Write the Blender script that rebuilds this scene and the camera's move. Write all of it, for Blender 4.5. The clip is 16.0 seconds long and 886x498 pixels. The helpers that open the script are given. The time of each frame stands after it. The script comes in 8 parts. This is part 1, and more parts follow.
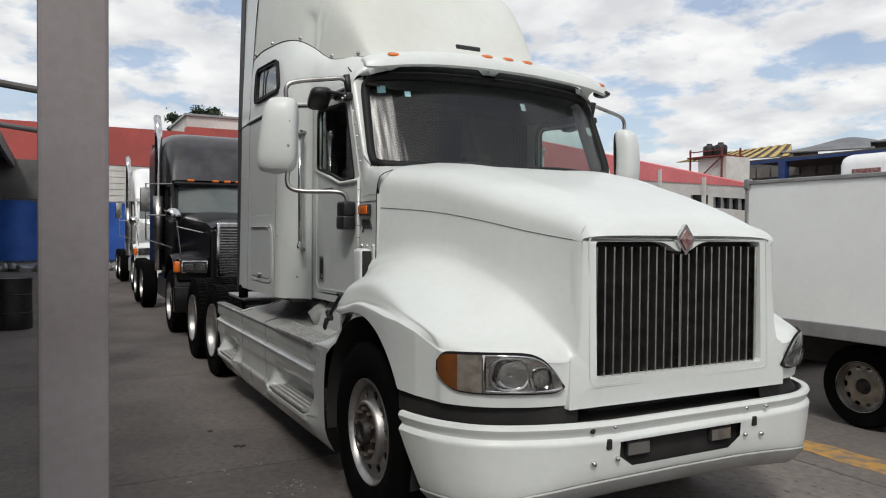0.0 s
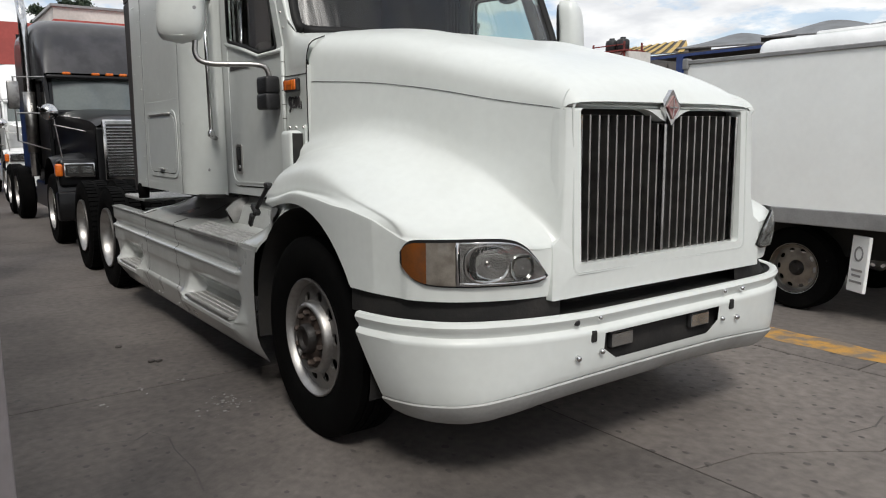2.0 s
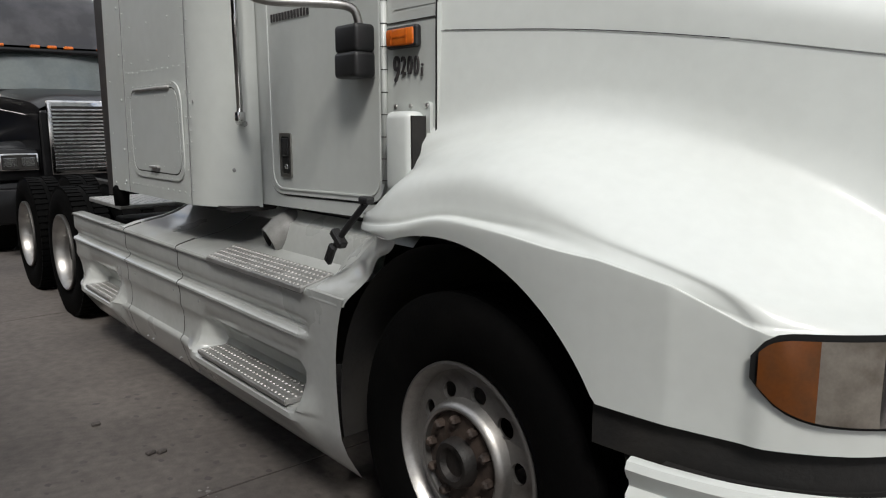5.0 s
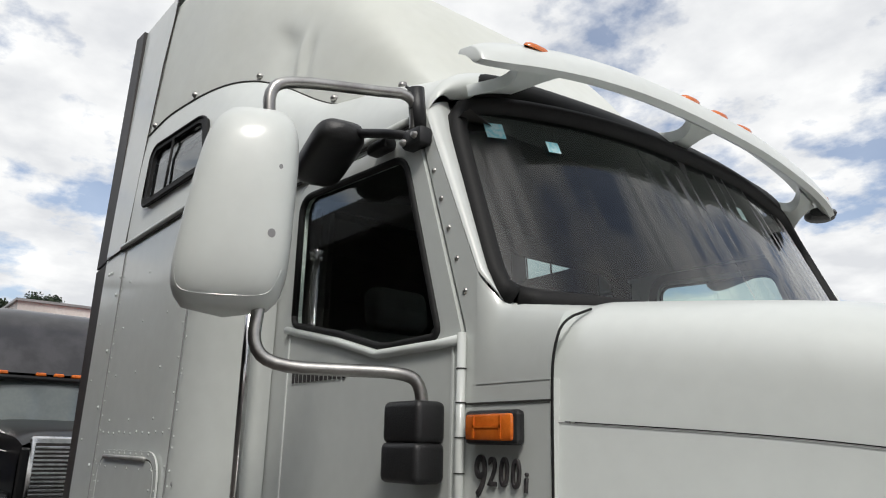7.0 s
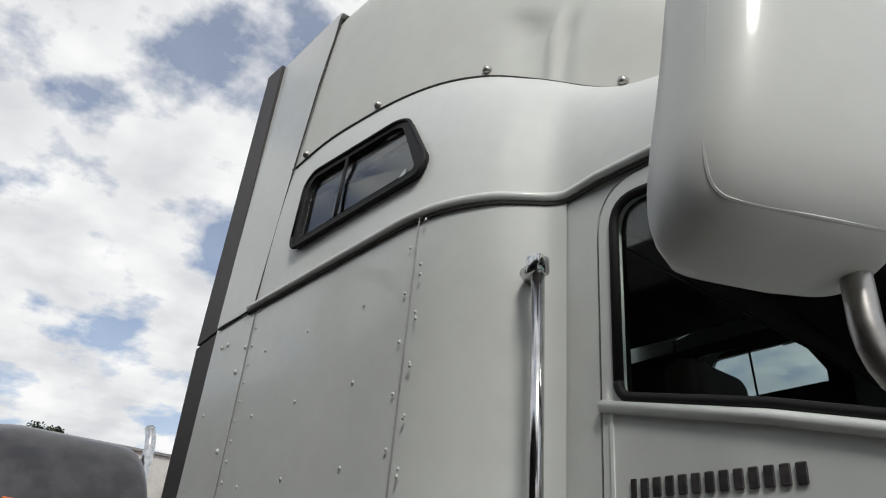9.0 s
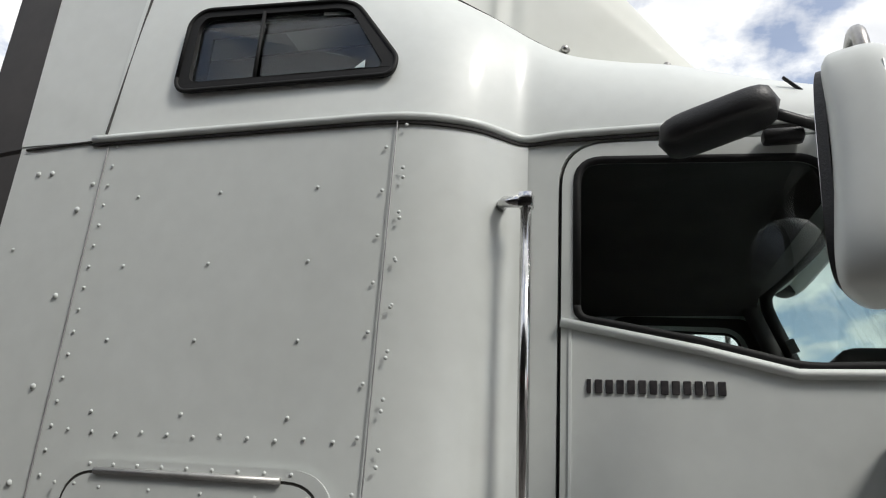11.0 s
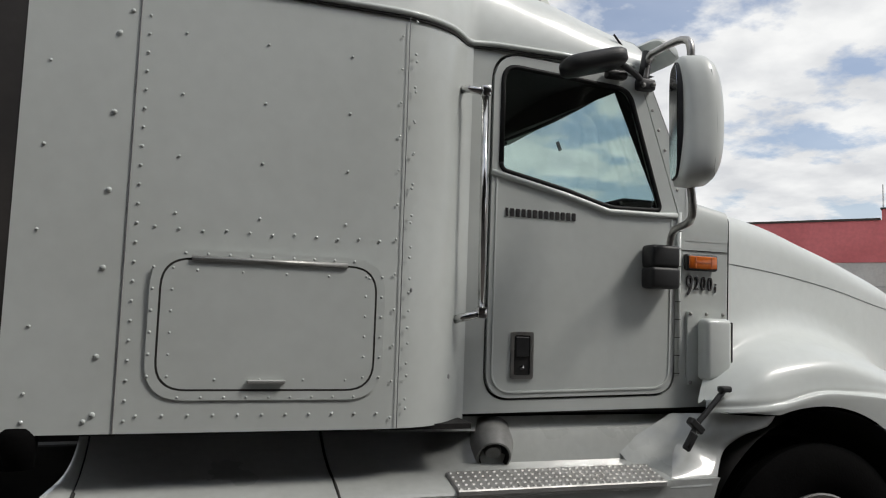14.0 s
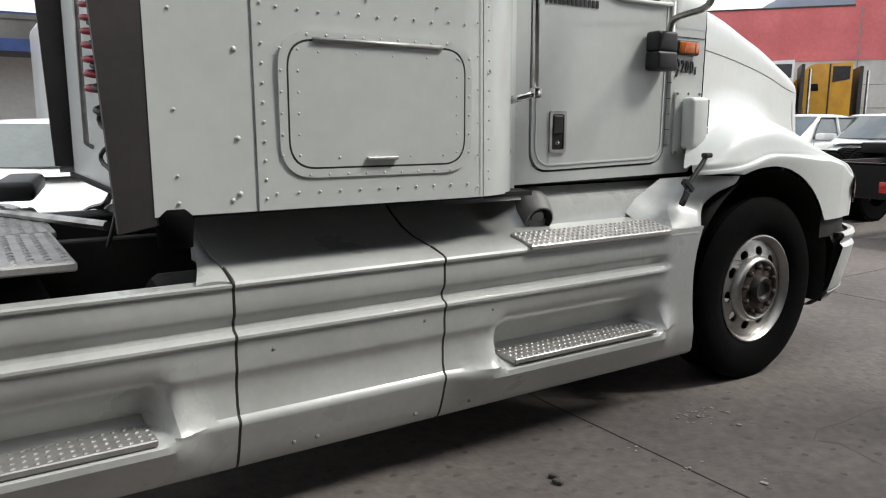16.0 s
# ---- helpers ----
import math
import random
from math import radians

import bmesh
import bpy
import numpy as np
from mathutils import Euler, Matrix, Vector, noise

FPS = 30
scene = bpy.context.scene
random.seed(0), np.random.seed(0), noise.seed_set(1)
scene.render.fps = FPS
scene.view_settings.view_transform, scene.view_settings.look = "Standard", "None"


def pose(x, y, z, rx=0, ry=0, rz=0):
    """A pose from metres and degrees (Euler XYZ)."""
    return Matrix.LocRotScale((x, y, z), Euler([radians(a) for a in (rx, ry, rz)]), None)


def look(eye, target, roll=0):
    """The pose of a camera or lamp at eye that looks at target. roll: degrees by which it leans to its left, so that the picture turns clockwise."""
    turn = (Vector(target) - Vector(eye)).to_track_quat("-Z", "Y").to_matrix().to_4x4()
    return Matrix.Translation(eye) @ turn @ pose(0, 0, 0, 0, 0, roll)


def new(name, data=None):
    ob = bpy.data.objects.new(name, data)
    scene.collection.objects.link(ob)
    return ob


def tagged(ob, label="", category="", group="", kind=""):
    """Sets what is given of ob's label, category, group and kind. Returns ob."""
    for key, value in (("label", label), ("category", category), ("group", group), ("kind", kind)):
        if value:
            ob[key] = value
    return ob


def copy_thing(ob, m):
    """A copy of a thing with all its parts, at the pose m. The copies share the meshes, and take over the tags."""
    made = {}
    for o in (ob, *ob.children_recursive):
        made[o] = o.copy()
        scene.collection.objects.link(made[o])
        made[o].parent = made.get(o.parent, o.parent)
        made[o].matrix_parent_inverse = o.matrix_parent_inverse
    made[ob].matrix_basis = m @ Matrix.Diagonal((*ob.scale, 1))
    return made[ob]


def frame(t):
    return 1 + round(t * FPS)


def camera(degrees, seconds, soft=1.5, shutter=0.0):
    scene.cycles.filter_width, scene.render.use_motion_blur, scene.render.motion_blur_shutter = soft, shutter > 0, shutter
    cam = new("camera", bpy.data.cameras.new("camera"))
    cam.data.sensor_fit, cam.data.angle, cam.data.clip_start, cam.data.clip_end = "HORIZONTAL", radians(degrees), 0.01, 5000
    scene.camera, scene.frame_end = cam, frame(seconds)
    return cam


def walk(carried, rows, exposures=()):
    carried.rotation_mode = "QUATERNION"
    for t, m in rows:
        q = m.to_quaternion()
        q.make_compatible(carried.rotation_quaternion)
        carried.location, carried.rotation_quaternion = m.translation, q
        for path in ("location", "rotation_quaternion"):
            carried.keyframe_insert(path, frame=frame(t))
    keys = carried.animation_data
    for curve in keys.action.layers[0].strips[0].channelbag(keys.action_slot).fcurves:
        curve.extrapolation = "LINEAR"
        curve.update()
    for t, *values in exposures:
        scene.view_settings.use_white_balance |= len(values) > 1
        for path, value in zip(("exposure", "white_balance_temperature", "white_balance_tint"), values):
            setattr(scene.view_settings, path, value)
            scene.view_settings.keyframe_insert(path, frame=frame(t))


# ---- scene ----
cam = camera(62.2, 16.0, 1.1)
PATH = [
    (0, (3.918, -2.759, 1.661), (2.152, -1.821, 1.616), 0.5),
    (0.5, (3.876, -2.787, 1.639), (2.139, -1.799, 1.57), 1.1),
    (1, (3.782, -2.836, 1.582), (2.079, -1.8, 1.413), -0.0),
    (1.5, (3.603, -2.811, 1.54), (1.934, -1.737, 1.289), 0.6),
    (2, (3.341, -2.737, 1.52), (1.738, -1.581, 1.215), -0.5),
    (2.5, (3.071, -2.748, 1.502), (1.539, -1.5, 1.194), 0.3),
    (3, (2.717, -2.811, 1.489), (1.245, -1.503, 1.142), -1.1),
    (3.2, (2.602, -2.8, 1.486), (1.13, -1.499, 1.117), -0.6),
    (5.3, (1.413, -2.426, 1.541), (-0.113, -1.176, 1.216), -0.2),
    (5.5, (1.327, -2.336, 1.573), (-0.262, -1.143, 1.345), 1.3),
    (6, (1.111, -2.18, 1.621), (-0.515, -1.017, 1.579), 1.7),
    (6.5, (0.902, -2.144, 1.697), (-0.672, -0.928, 1.91), 1.6),
    (7, (0.711, -2.103, 1.757), (-0.795, -0.895, 2.279), 1.2),
    (7.5, (0.457, -2.082, 1.789), (-1.036, -0.967, 2.517), 2.5),
    (8, (0.098, -2.085, 1.754), (-1.303, -1.033, 2.718), 3.0),
    (8.5, (-0.228, -2.093, 1.712), (-1.685, -1.07, 2.623), 3.8),
    (9, (-0.585, -2.1, 1.719), (-2.006, -1.025, 2.628), 4.9),
    (9.2, (-0.685, -2.134, 1.705), (-2.071, -0.974, 2.562), 5.6),
    (11.3, (-1.388, -2.972, 1.686), (-1.828, -1.135, 2.343), 3.3),
    (11.5, (-1.456, -3.073, 1.708), (-1.863, -1.253, 2.431), 3.4),
    (12, (-1.637, -3.315, 1.717), (-1.929, -1.49, 2.482), 2.1),
    (12.5, (-1.893, -3.475, 1.736), (-2.042, -1.697, 2.64), 2.3),
    (13, (-2.08, -3.585, 1.665), (-1.995, -1.743, 2.439), 0.8),
    (13.5, (-2.333, -3.726, 1.58), (-1.87, -1.853, 2.11), 0.9),
    (14, (-2.625, -3.73, 1.557), (-1.992, -1.84, 1.719), 2.0),
    (14.5, (-2.907, -3.685, 1.532), (-2.001, -1.902, 1.565), 2.1),
    (15, (-3.171, -3.701, 1.492), (-2.202, -1.952, 1.456), 2.3),
    (15.5, (-3.383, -3.696, 1.462), (-2.311, -2.024, 1.223), 1.9),
    (16, (-3.663, -3.554, 1.418), (-2.583, -1.905, 1.081), 0.1),
]
walk(cam, [(t, look(eye, target, roll)) for t, eye, target, roll in PATH],
     [(0.0, 0.05), (0.5, 0.05), (1.0, 0.11), (1.5, 0.22), (2.0, 0.25), (3.2, 0.30), (5.3, 0.30), (6.0, 0.10), (6.5, 0.14), (7.0, 0.18), (8.0, 0.12), (9.2, 0.05), (11.3, 0.47), (12.0, 0.25), (12.6, 0.15), (13.2, -0.12), (13.5, -0.14), (14.0, 0.02), (14.5, 0.22), (15.0, 0.26), (15.5, 0.40), (16.0, 0.74)])

# ---------------------------------------------------------------- world and sun
SUN_FROM = Vector((0.72, -0.45, 1.0)).normalized()
world = bpy.data.worlds.new("cloudy_sky")
scene.world = world
world.use_nodes = True


def build_sky(nt):
    n, l = nt.nodes, nt.links
    n.clear()
    out = n.new("ShaderNodeOutputWorld")
    bg = n.new("ShaderNodeBackground")
    sky = n.new("ShaderNodeTexSky")
    sky.sky_type, sky.sun_disc = "NISHITA", False
    sky.sun_elevation = math.asin(SUN_FROM.z)
    sky.sun_rotation = math.atan2(SUN_FROM.x, SUN_FROM.y)
    sky.air_density, sky.dust_density = 1.0, 1.6
    dim = n.new("ShaderNodeMix")
    dim.data_type, dim.blend_type = "RGBA", "MULTIPLY"
    dim.inputs[0].default_value = 1
    dim.inputs[7].default_value = (0.125, 0.125, 0.13, 1)
    l.new(sky.outputs[0], dim.inputs[6])
    tc = n.new("ShaderNodeTexCoord")
    sep = n.new("ShaderNodeSeparateXYZ")
    l.new(tc.outputs["Generated"], sep.inputs[0])
    up = n.new("ShaderNodeMath")
    up.operation = "MAXIMUM"
    up.inputs[1].default_value = 0.0
    l.new(sep.outputs[2], up.inputs[0])
    add = n.new("ShaderNodeMath")
    add.inputs[1].default_value = 0.22
    l.new(up.outputs[0], add.inputs[0])
    comb = n.new("ShaderNodeCombineXYZ")
    for i in (0, 1):
        d = n.new("ShaderNodeMath")
        d.operation = "DIVIDE"
        l.new(sep.outputs[i], d.inputs[0])
        l.new(add.outputs[0], d.inputs[1])
        l.new(d.outputs[0], comb.inputs[i])
    big = n.new("ShaderNodeTexNoise")
    big.inputs["Scale"].default_value, big.inputs["Detail"].default_value = 3.0, 9
    big.inputs["Roughness"].default_value = 0.56
    l.new(comb.outputs[0], big.inputs["Vector"])
    ramp = n.new("ShaderNodeValToRGB")
    ramp.color_ramp.elements[0].position, ramp.color_ramp.elements[1].position = 0.412, 0.50
    ramp.color_ramp.elements[0].color = (0.22, 0.22, 0.22, 1)
    l.new(big.outputs[0], ramp.inputs[0])
    low = n.new("ShaderNodeMapRange")
    low.inputs[1].default_value, low.inputs[2].default_value = 0.0, 0.30
    low.inputs[3].default_value, low.inputs[4].default_value = 0.10, 0.0
    l.new(sep.outputs[2], low.inputs[0])
    cover = n.new("ShaderNodeMath")
    cover.operation, cover.use_clamp = "ADD", True
    l.new(ramp.outputs[0], cover.inputs[0])
    l.new(low.outputs[0], cover.inputs[1])
    fine = n.new("ShaderNodeTexNoise")
    fine.inputs["Scale"].default_value, fine.inputs["Detail"].default_value = 4.5, 7
    l.new(comb.outputs[0], fine.inputs["Vector"])
    shade = n.new("ShaderNodeValToRGB")
    shade.color_ramp.elements[0].position, shade.color_ramp.elements[1].position = 0.36, 0.66
    shade.color_ramp.elements[0].color = (0.68, 0.695, 0.72, 1)
    shade.color_ramp.elements[1].color = (0.95, 0.955, 0.95, 1)
    l.new(fine.outputs[0], shade.inputs[0])
    mix = n.new("ShaderNodeMix")
    mix.data_type = "RGBA"
    l.new(cover.outputs[0], mix.inputs[0])
    l.new(dim.outputs[2], mix.inputs[6])
    l.new(shade.outputs[0], mix.inputs[7])
    l.new(mix.outputs[2], bg.inputs[0])
    bg.inputs[1].default_value = 0.98
    l.new(bg.outputs[0], out.inputs[0])


build_sky(world.node_tree)
sun_data = bpy.data.lights.new("sun", "SUN")
sun_data.energy, sun_data.angle, sun_data.color = 1.9, radians(13), (1.0, 0.965, 0.91)
sun = new("sun", sun_data)
sun.matrix_world = look(SUN_FROM * 60, (0, 0, 0))


# ---------------------------------------------------------------- materials
def material(name, colour, rough=0.5, metal=0.0, second=None, scale=6.0, low=0.42, high=0.62, bump=0.0, bump_scale=60.0,
             coat=0.0, fine=0.06, glow=None, spec=0.5, rough_vary=0.0, per_object=0.0, stretch=(1, 1, 1)):
    """A surface of one colour that drifts to a second by noise at two scales, with fine relief."""
    m = bpy.data.materials.new(name)
    m.use_nodes = True
    n, l = m.node_tree.nodes, m.node_tree.links
    p = n["Principled BSDF"]
    tc = n.new("ShaderNodeTexCoord")
    mp = n.new("ShaderNodeMapping")
    mp.inputs["Scale"].default_value = stretch
    l.new(tc.outputs["Object"], mp.inputs[0])
    noise_a = n.new("ShaderNodeTexNoise")
    noise_a.inputs["Scale"].default_value, noise_a.inputs["Detail"].default_value = scale, 6
    l.new(mp.outputs[0], noise_a.inputs["Vector"])
    ramp = n.new("ShaderNodeValToRGB")
    ramp.color_ramp.elements[0].position, ramp.color_ramp.elements[1].position = low, high
    ramp.color_ramp.elements[0].color = (*colour, 1)
    ramp.color_ramp.elements[1].color = (*(second or [c * 0.9 for c in colour]), 1)
    l.new(noise_a.outputs[0], ramp.inputs[0])
    noise_b = n.new("ShaderNodeTexNoise")
    noise_b.inputs["Scale"].default_value, noise_b.inputs["Detail"].default_value = scale * 14, 4
    l.new(mp.outputs[0], noise_b.inputs["Vector"])
    grain = n.new("ShaderNodeMapRange")
    grain.inputs[1].default_value, grain.inputs[2].default_value = 0.3, 0.7
    grain.inputs[3].default_value, grain.inputs[4].default_value = 1 - fine, 1 + fine
    l.new(noise_b.outputs[0], grain.inputs[0])
    mul = n.new("ShaderNodeMix")
    mul.data_type, mul.blend_type = "RGBA", "MULTIPLY"
    mul.inputs[0].default_value = 1
    l.new(ramp.outputs[0], mul.inputs[6])
    l.new(grain.outputs[0], mul.inputs[7])
    last = mul
    if per_object:
        info = n.new("ShaderNodeObjectInfo")
        rng = n.new("ShaderNodeMapRange")
        rng.inputs[3].default_value, rng.inputs[4].default_value = 1 - per_object, 1 + per_object
        l.new(info.outputs["Random"], rng.inputs[0])
        last = n.new("ShaderNodeMix")
        last.data_type, last.blend_type = "RGBA", "MULTIPLY"
        last.inputs[0].default_value = 1
        l.new(mul.outputs[2], last.inputs[6])
        l.new(rng.outputs[0], last.inputs[7])
    l.new(last.outputs[2], p.inputs["Base Color"])
    p.inputs["Roughness"].default_value, p.inputs["Metallic"].default_value = rough, metal
    p.inputs["Coat Weight"].default_value, p.inputs["Coat Roughness"].default_value = coat, 0.08
    p.inputs["Specular IOR Level"].default_value = spec
    if rough_vary:
        rv = n.new("ShaderNodeMapRange")
        rv.inputs[3].default_value, rv.inputs[4].default_value = max(0.02, rough - rough_vary), rough + rough_vary
        l.new(noise_a.outputs[0], rv.inputs[0])
        l.new(rv.outputs[0], p.inputs["Roughness"])
    if bump:
        noise_c = n.new("ShaderNodeTexNoise")
        noise_c.inputs["Scale"].default_value, noise_c.inputs["Detail"].default_value = bump_scale, 5
        l.new(mp.outputs[0], noise_c.inputs["Vector"])
        b = n.new("ShaderNodeBump")
        b.inputs["Strength"].default_value, b.inputs["Distance"].default_value = bump, 0.01
        l.new(noise_c.outputs[0], b.inputs["Height"])
        l.new(b.outputs[0], p.inputs["Normal"])
    if glow:
        p.inputs["Emission Color"].default_value = (*colour, 1)
        p.inputs["Emission Strength"].default_value = glow
    return m


def glass(name, colour, rough=0.0):
    m = bpy.data.materials.new(name)
    m.use_nodes = True
    p = m.node_tree.nodes["Principled BSDF"]
    p.inputs["Base Color"].default_value = (*colour, 1)
    p.inputs["Transmission Weight"].default_value, p.inputs["IOR"].default_value = 1.0, 1.45
    p.inputs["Roughness"].default_value = rough
    return m


WHITE = material("white_truck_paint", (0.69, 0.72, 0.695), 0.42, second=(0.635, 0.66, 0.63), scale=1.6, low=0.45, high=0.75, coat=0.22, fine=0.02, bump=0.03, bump_scale=5, rough_vary=0.08)
SHEET = material("painted_aluminium_sheet", (0.615, 0.643, 0.62), 0.36, second=(0.56, 0.583, 0.555), scale=1.1, low=0.40, high=0.72, coat=0.5, fine=0.025, bump=0.05, bump_scale=2.2, rough_vary=0.08)
FAIRING = material("white_fibreglass", (0.67, 0.69, 0.648), 0.60, second=(0.60, 0.613, 0.555), scale=1.0, low=0.42, high=0.70, coat=0.03, fine=0.02, bump=0.05, bump_scale=2.0, rough_vary=0.07)
# skirt white greyed in its base colour, for grime and the bay's shade
SKIRT = material("shaded_white_skirt_paint", (0.50, 0.515, 0.495), 0.30, second=(0.40, 0.413, 0.39), scale=2.2, low=0.48, high=0.78, coat=0.9, fine=0.04, bump=0.03, bump_scale=5, rough_vary=0.1)
# for real seams and for the stand-in shade under the drip rail
SEAM = material("dark_seam_and_shade", (0.035, 0.033, 0.03), 0.7)
BLACK = material("black_plastic", (0.013, 0.013, 0.014), 0.45, second=(0.022, 0.022, 0.022), scale=8, bump=0.15, bump_scale=220)
EXTENDER = material("black_panel", (0.030, 0.027, 0.026), 0.55, second=(0.045, 0.04, 0.037), scale=2.5, bump=0.06, bump_scale=30)
RUBBER = material("tyre_rubber", (0.003, 0.003, 0.003), 0.8, second=(0.006, 0.0058, 0.0055), scale=5, low=0.5, high=0.8, bump=0.2, bump_scale=90, spec=0.05)
GASKET = material("window_rubber", (0.014, 0.014, 0.014), 0.6, bump=0.1, bump_scale=150, spec=0.22)
# black of the lower brow, with the shade under the visor in its colour
BROWSHADE = material("black_brow_shade", (0.008, 0.0085, 0.008), 0.5, second=(0.012, 0.012, 0.011), scale=6, spec=0.12)
ALLOY = material("polished_aluminium_wheel", (0.43, 0.42, 0.405), 0.40, 0.95, second=(0.26, 0.245, 0.23), scale=7, low=0.45, high=0.75, rough_vary=0.12, bump=0.05, bump_scale=80)
CHROME = material("chrome", (0.66, 0.66, 0.66), 0.14, 1.0, second=(0.52, 0.52, 0.51), scale=12, rough_vary=0.06)
STEELROD = material("brushed_steel_tube", (0.45, 0.44, 0.42), 0.36, 1.0, second=(0.30, 0.29, 0.28), scale=10, rough_vary=0.1)
TREAD = material("tread_plate_aluminium", (0.44, 0.435, 0.42), 0.45, 0.6, second=(0.31, 0.305, 0.29), scale=9, low=0.45, high=0.7, rough_vary=0.12)
STUD = material("bright_worn_studs", (0.46, 0.455, 0.44), 0.46, 0.45, second=(0.33, 0.325, 0.31), scale=20)
# scoop colour greyed to carry the shading on the collar
SCOOP = material("shade_greyed_collar", (0.25, 0.248, 0.238), 0.45, second=(0.18, 0.178, 0.17), scale=12)
RUSTY = material("rusty_wheel_flange", (0.085, 0.062, 0.050), 0.6, 0.3, second=(0.035, 0.026, 0.022), scale=18, bump=0.2, bump_scale=90)
GREASE = material("greasy_hub", (0.022, 0.018, 0.016), 0.55, 0.2, second=(0.010, 0.009, 0.008), scale=14, bump=0.2, bump_scale=90)
CHASSIS = material("grimy_chassis", (0.009, 0.0085, 0.008), 0.8, second=(0.020, 0.018, 0.016), scale=5, bump=0.2, bump_scale=60)
ORANGE = material("amber_lens", (0.72, 0.17, 0.02), 0.22, second=(0.60, 0.12, 0.012), scale=25, coat=0.6)
RED = material("red_lens", (0.45, 0.02, 0.02), 0.25, second=(0.35, 0.015, 0.015), scale=20, coat=0.5)
SMOKED = material("smoky_amber_lens", (0.16, 0.05, 0.010), 0.20, second=(0.09, 0.04, 0.016), scale=9, low=0.40, high=0.62, coat=0.6)
CLOUDED = material("clouded_grey_lens", (0.11, 0.095, 0.078), 0.22, second=(0.20, 0.18, 0.155), scale=12, low=0.40, high=0.65, coat=0.6)
REFLECTOR = material("headlamp_reflector", (0.42, 0.42, 0.41), 0.20, 0.9, second=(0.28, 0.28, 0.27), scale=9, bump=0.08, bump_scale=20)
LAMPDISH = material("headlamp_dish", (0.50, 0.50, 0.49), 0.10, 1.0, second=(0.34, 0.34, 0.33), scale=14, bump=0.12, bump_scale=26)
WINDOW = glass("tinted_window_glass", (0.80, 0.88, 0.86))
def thin_glass(name, colour):
    """A sheet of glass too thin to bend the view: clear tint with a glossy surface."""
    m = bpy.data.materials.new(name)
    m.use_nodes = True
    n, l = m.node_tree.nodes, m.node_tree.links
    n.remove(n["Principled BSDF"])
    tint, gloss, facing, mix = n.new("ShaderNodeBsdfTransparent"), n.new("ShaderNodeBsdfGlossy"), n.new("ShaderNodeLayerWeight"), n.new("ShaderNodeMixShader")
    power, scale = n.new("ShaderNodeMath"), n.new("ShaderNodeMath")
    tint.inputs[0].default_value = (*colour, 1)
    # wiped dirt: upright streaks of duller and clearer glass
    tc, mp, noise, rng = n.new("ShaderNodeTexCoord"), n.new("ShaderNodeMapping"), n.new("ShaderNodeTexNoise"), n.new("ShaderNodeMapRange")
    mp.inputs["Scale"].default_value = (0.7, 9.0, 0.5)
    noise.inputs["Scale"].default_value, noise.inputs["Detail"].default_value = 3.0, 5
    rng.inputs[1].default_value, rng.inputs[2].default_value, rng.inputs[3].default_value, rng.inputs[4].default_value = 0.47, 0.68, 0.035, 0.42
    l.new(tc.outputs["Object"], mp.inputs[0])
    l.new(mp.outputs[0], noise.inputs["Vector"])
    l.new(noise.outputs[0], rng.inputs[0])
    # dull margins that the wipers do not reach
    axes, side, margin, dull, most = n.new("ShaderNodeSeparateXYZ"), n.new("ShaderNodeMath"), n.new("ShaderNodeMapRange"), n.new("ShaderNodeMapRange"), n.new("ShaderNodeMath")
    blend = n.new("ShaderNodeMath")
    side.operation, most.operation, blend.operation = "ABSOLUTE", "MAXIMUM", "MULTIPLY"
    margin.inputs[1].default_value, margin.inputs[2].default_value = 0.70, 0.80
    dull.inputs[1].default_value, dull.inputs[2].default_value, dull.inputs[3].default_value, dull.inputs[4].default_value = 0.36, 0.62, 0.30, 0.66
    l.new(tc.outputs["Object"], axes.inputs[0])
    l.new(axes.outputs["Y"], side.inputs[0])
    l.new(side.outputs[0], margin.inputs[0])
    l.new(noise.outputs[0], dull.inputs[0])
    l.new(margin.outputs[0], blend.inputs[0])
    l.new(dull.outputs[0], blend.inputs[1])
    l.new(rng.outputs[0], most.inputs[0])
    l.new(blend.outputs[0], most.inputs[1])
    l.new(most.outputs[0], gloss.inputs["Roughness"])
    # gloss rises from 6 in a hundred, straight on, to all at a grazing angle
    facing.inputs["Blend"].default_value = 0.5
    power.operation, scale.operation = "POWER", "MULTIPLY_ADD"
    power.inputs[1].default_value = 4.0
    scale.inputs[1].default_value, scale.inputs[2].default_value = 0.93, 0.065
    l.new(facing.outputs["Facing"], power.inputs[0])
    l.new(power.outputs[0], scale.inputs[0])
    mix.name = "glass"
    l.new(scale.outputs[0], mix.inputs[0])
    l.new(tint.outputs[0], mix.inputs[1])
    l.new(gloss.outputs[0], mix.inputs[2])
    l.new(mix.outputs[0], n["Material Output"].inputs[0])
    return m


SHIELD = thin_glass("windscreen_glass", (0.64, 0.74, 0.71))
BUNKGLASS = glass("smoked_sleeper_glass", (0.44, 0.50, 0.52))
DARKGLASS = material("dark_privacy_glass", (0.012, 0.012, 0.013), 0.06, second=(0.018, 0.018, 0.02), scale=3, fine=0.01)
CLEAR = glass("lamp_cover_glass", (0.95, 0.96, 0.95))
INTERIOR = material("dark_cab_lining", (0.030, 0.028, 0.027), 0.85, second=(0.042, 0.038, 0.036), scale=6)
SEATCLOTH = material("grey_seat_cloth", (0.05, 0.048, 0.046), 0.9, second=(0.035, 0.033, 0.032), scale=9, bump=0.2, bump_scale=200)
VALANCE = material("scuffed_grey_valance", (0.41, 0.415, 0.40), 0.5, second=(0.31, 0.31, 0.297), scale=4, low=0.42, high=0.7, fine=0.06, bump=0.05, bump_scale=30)
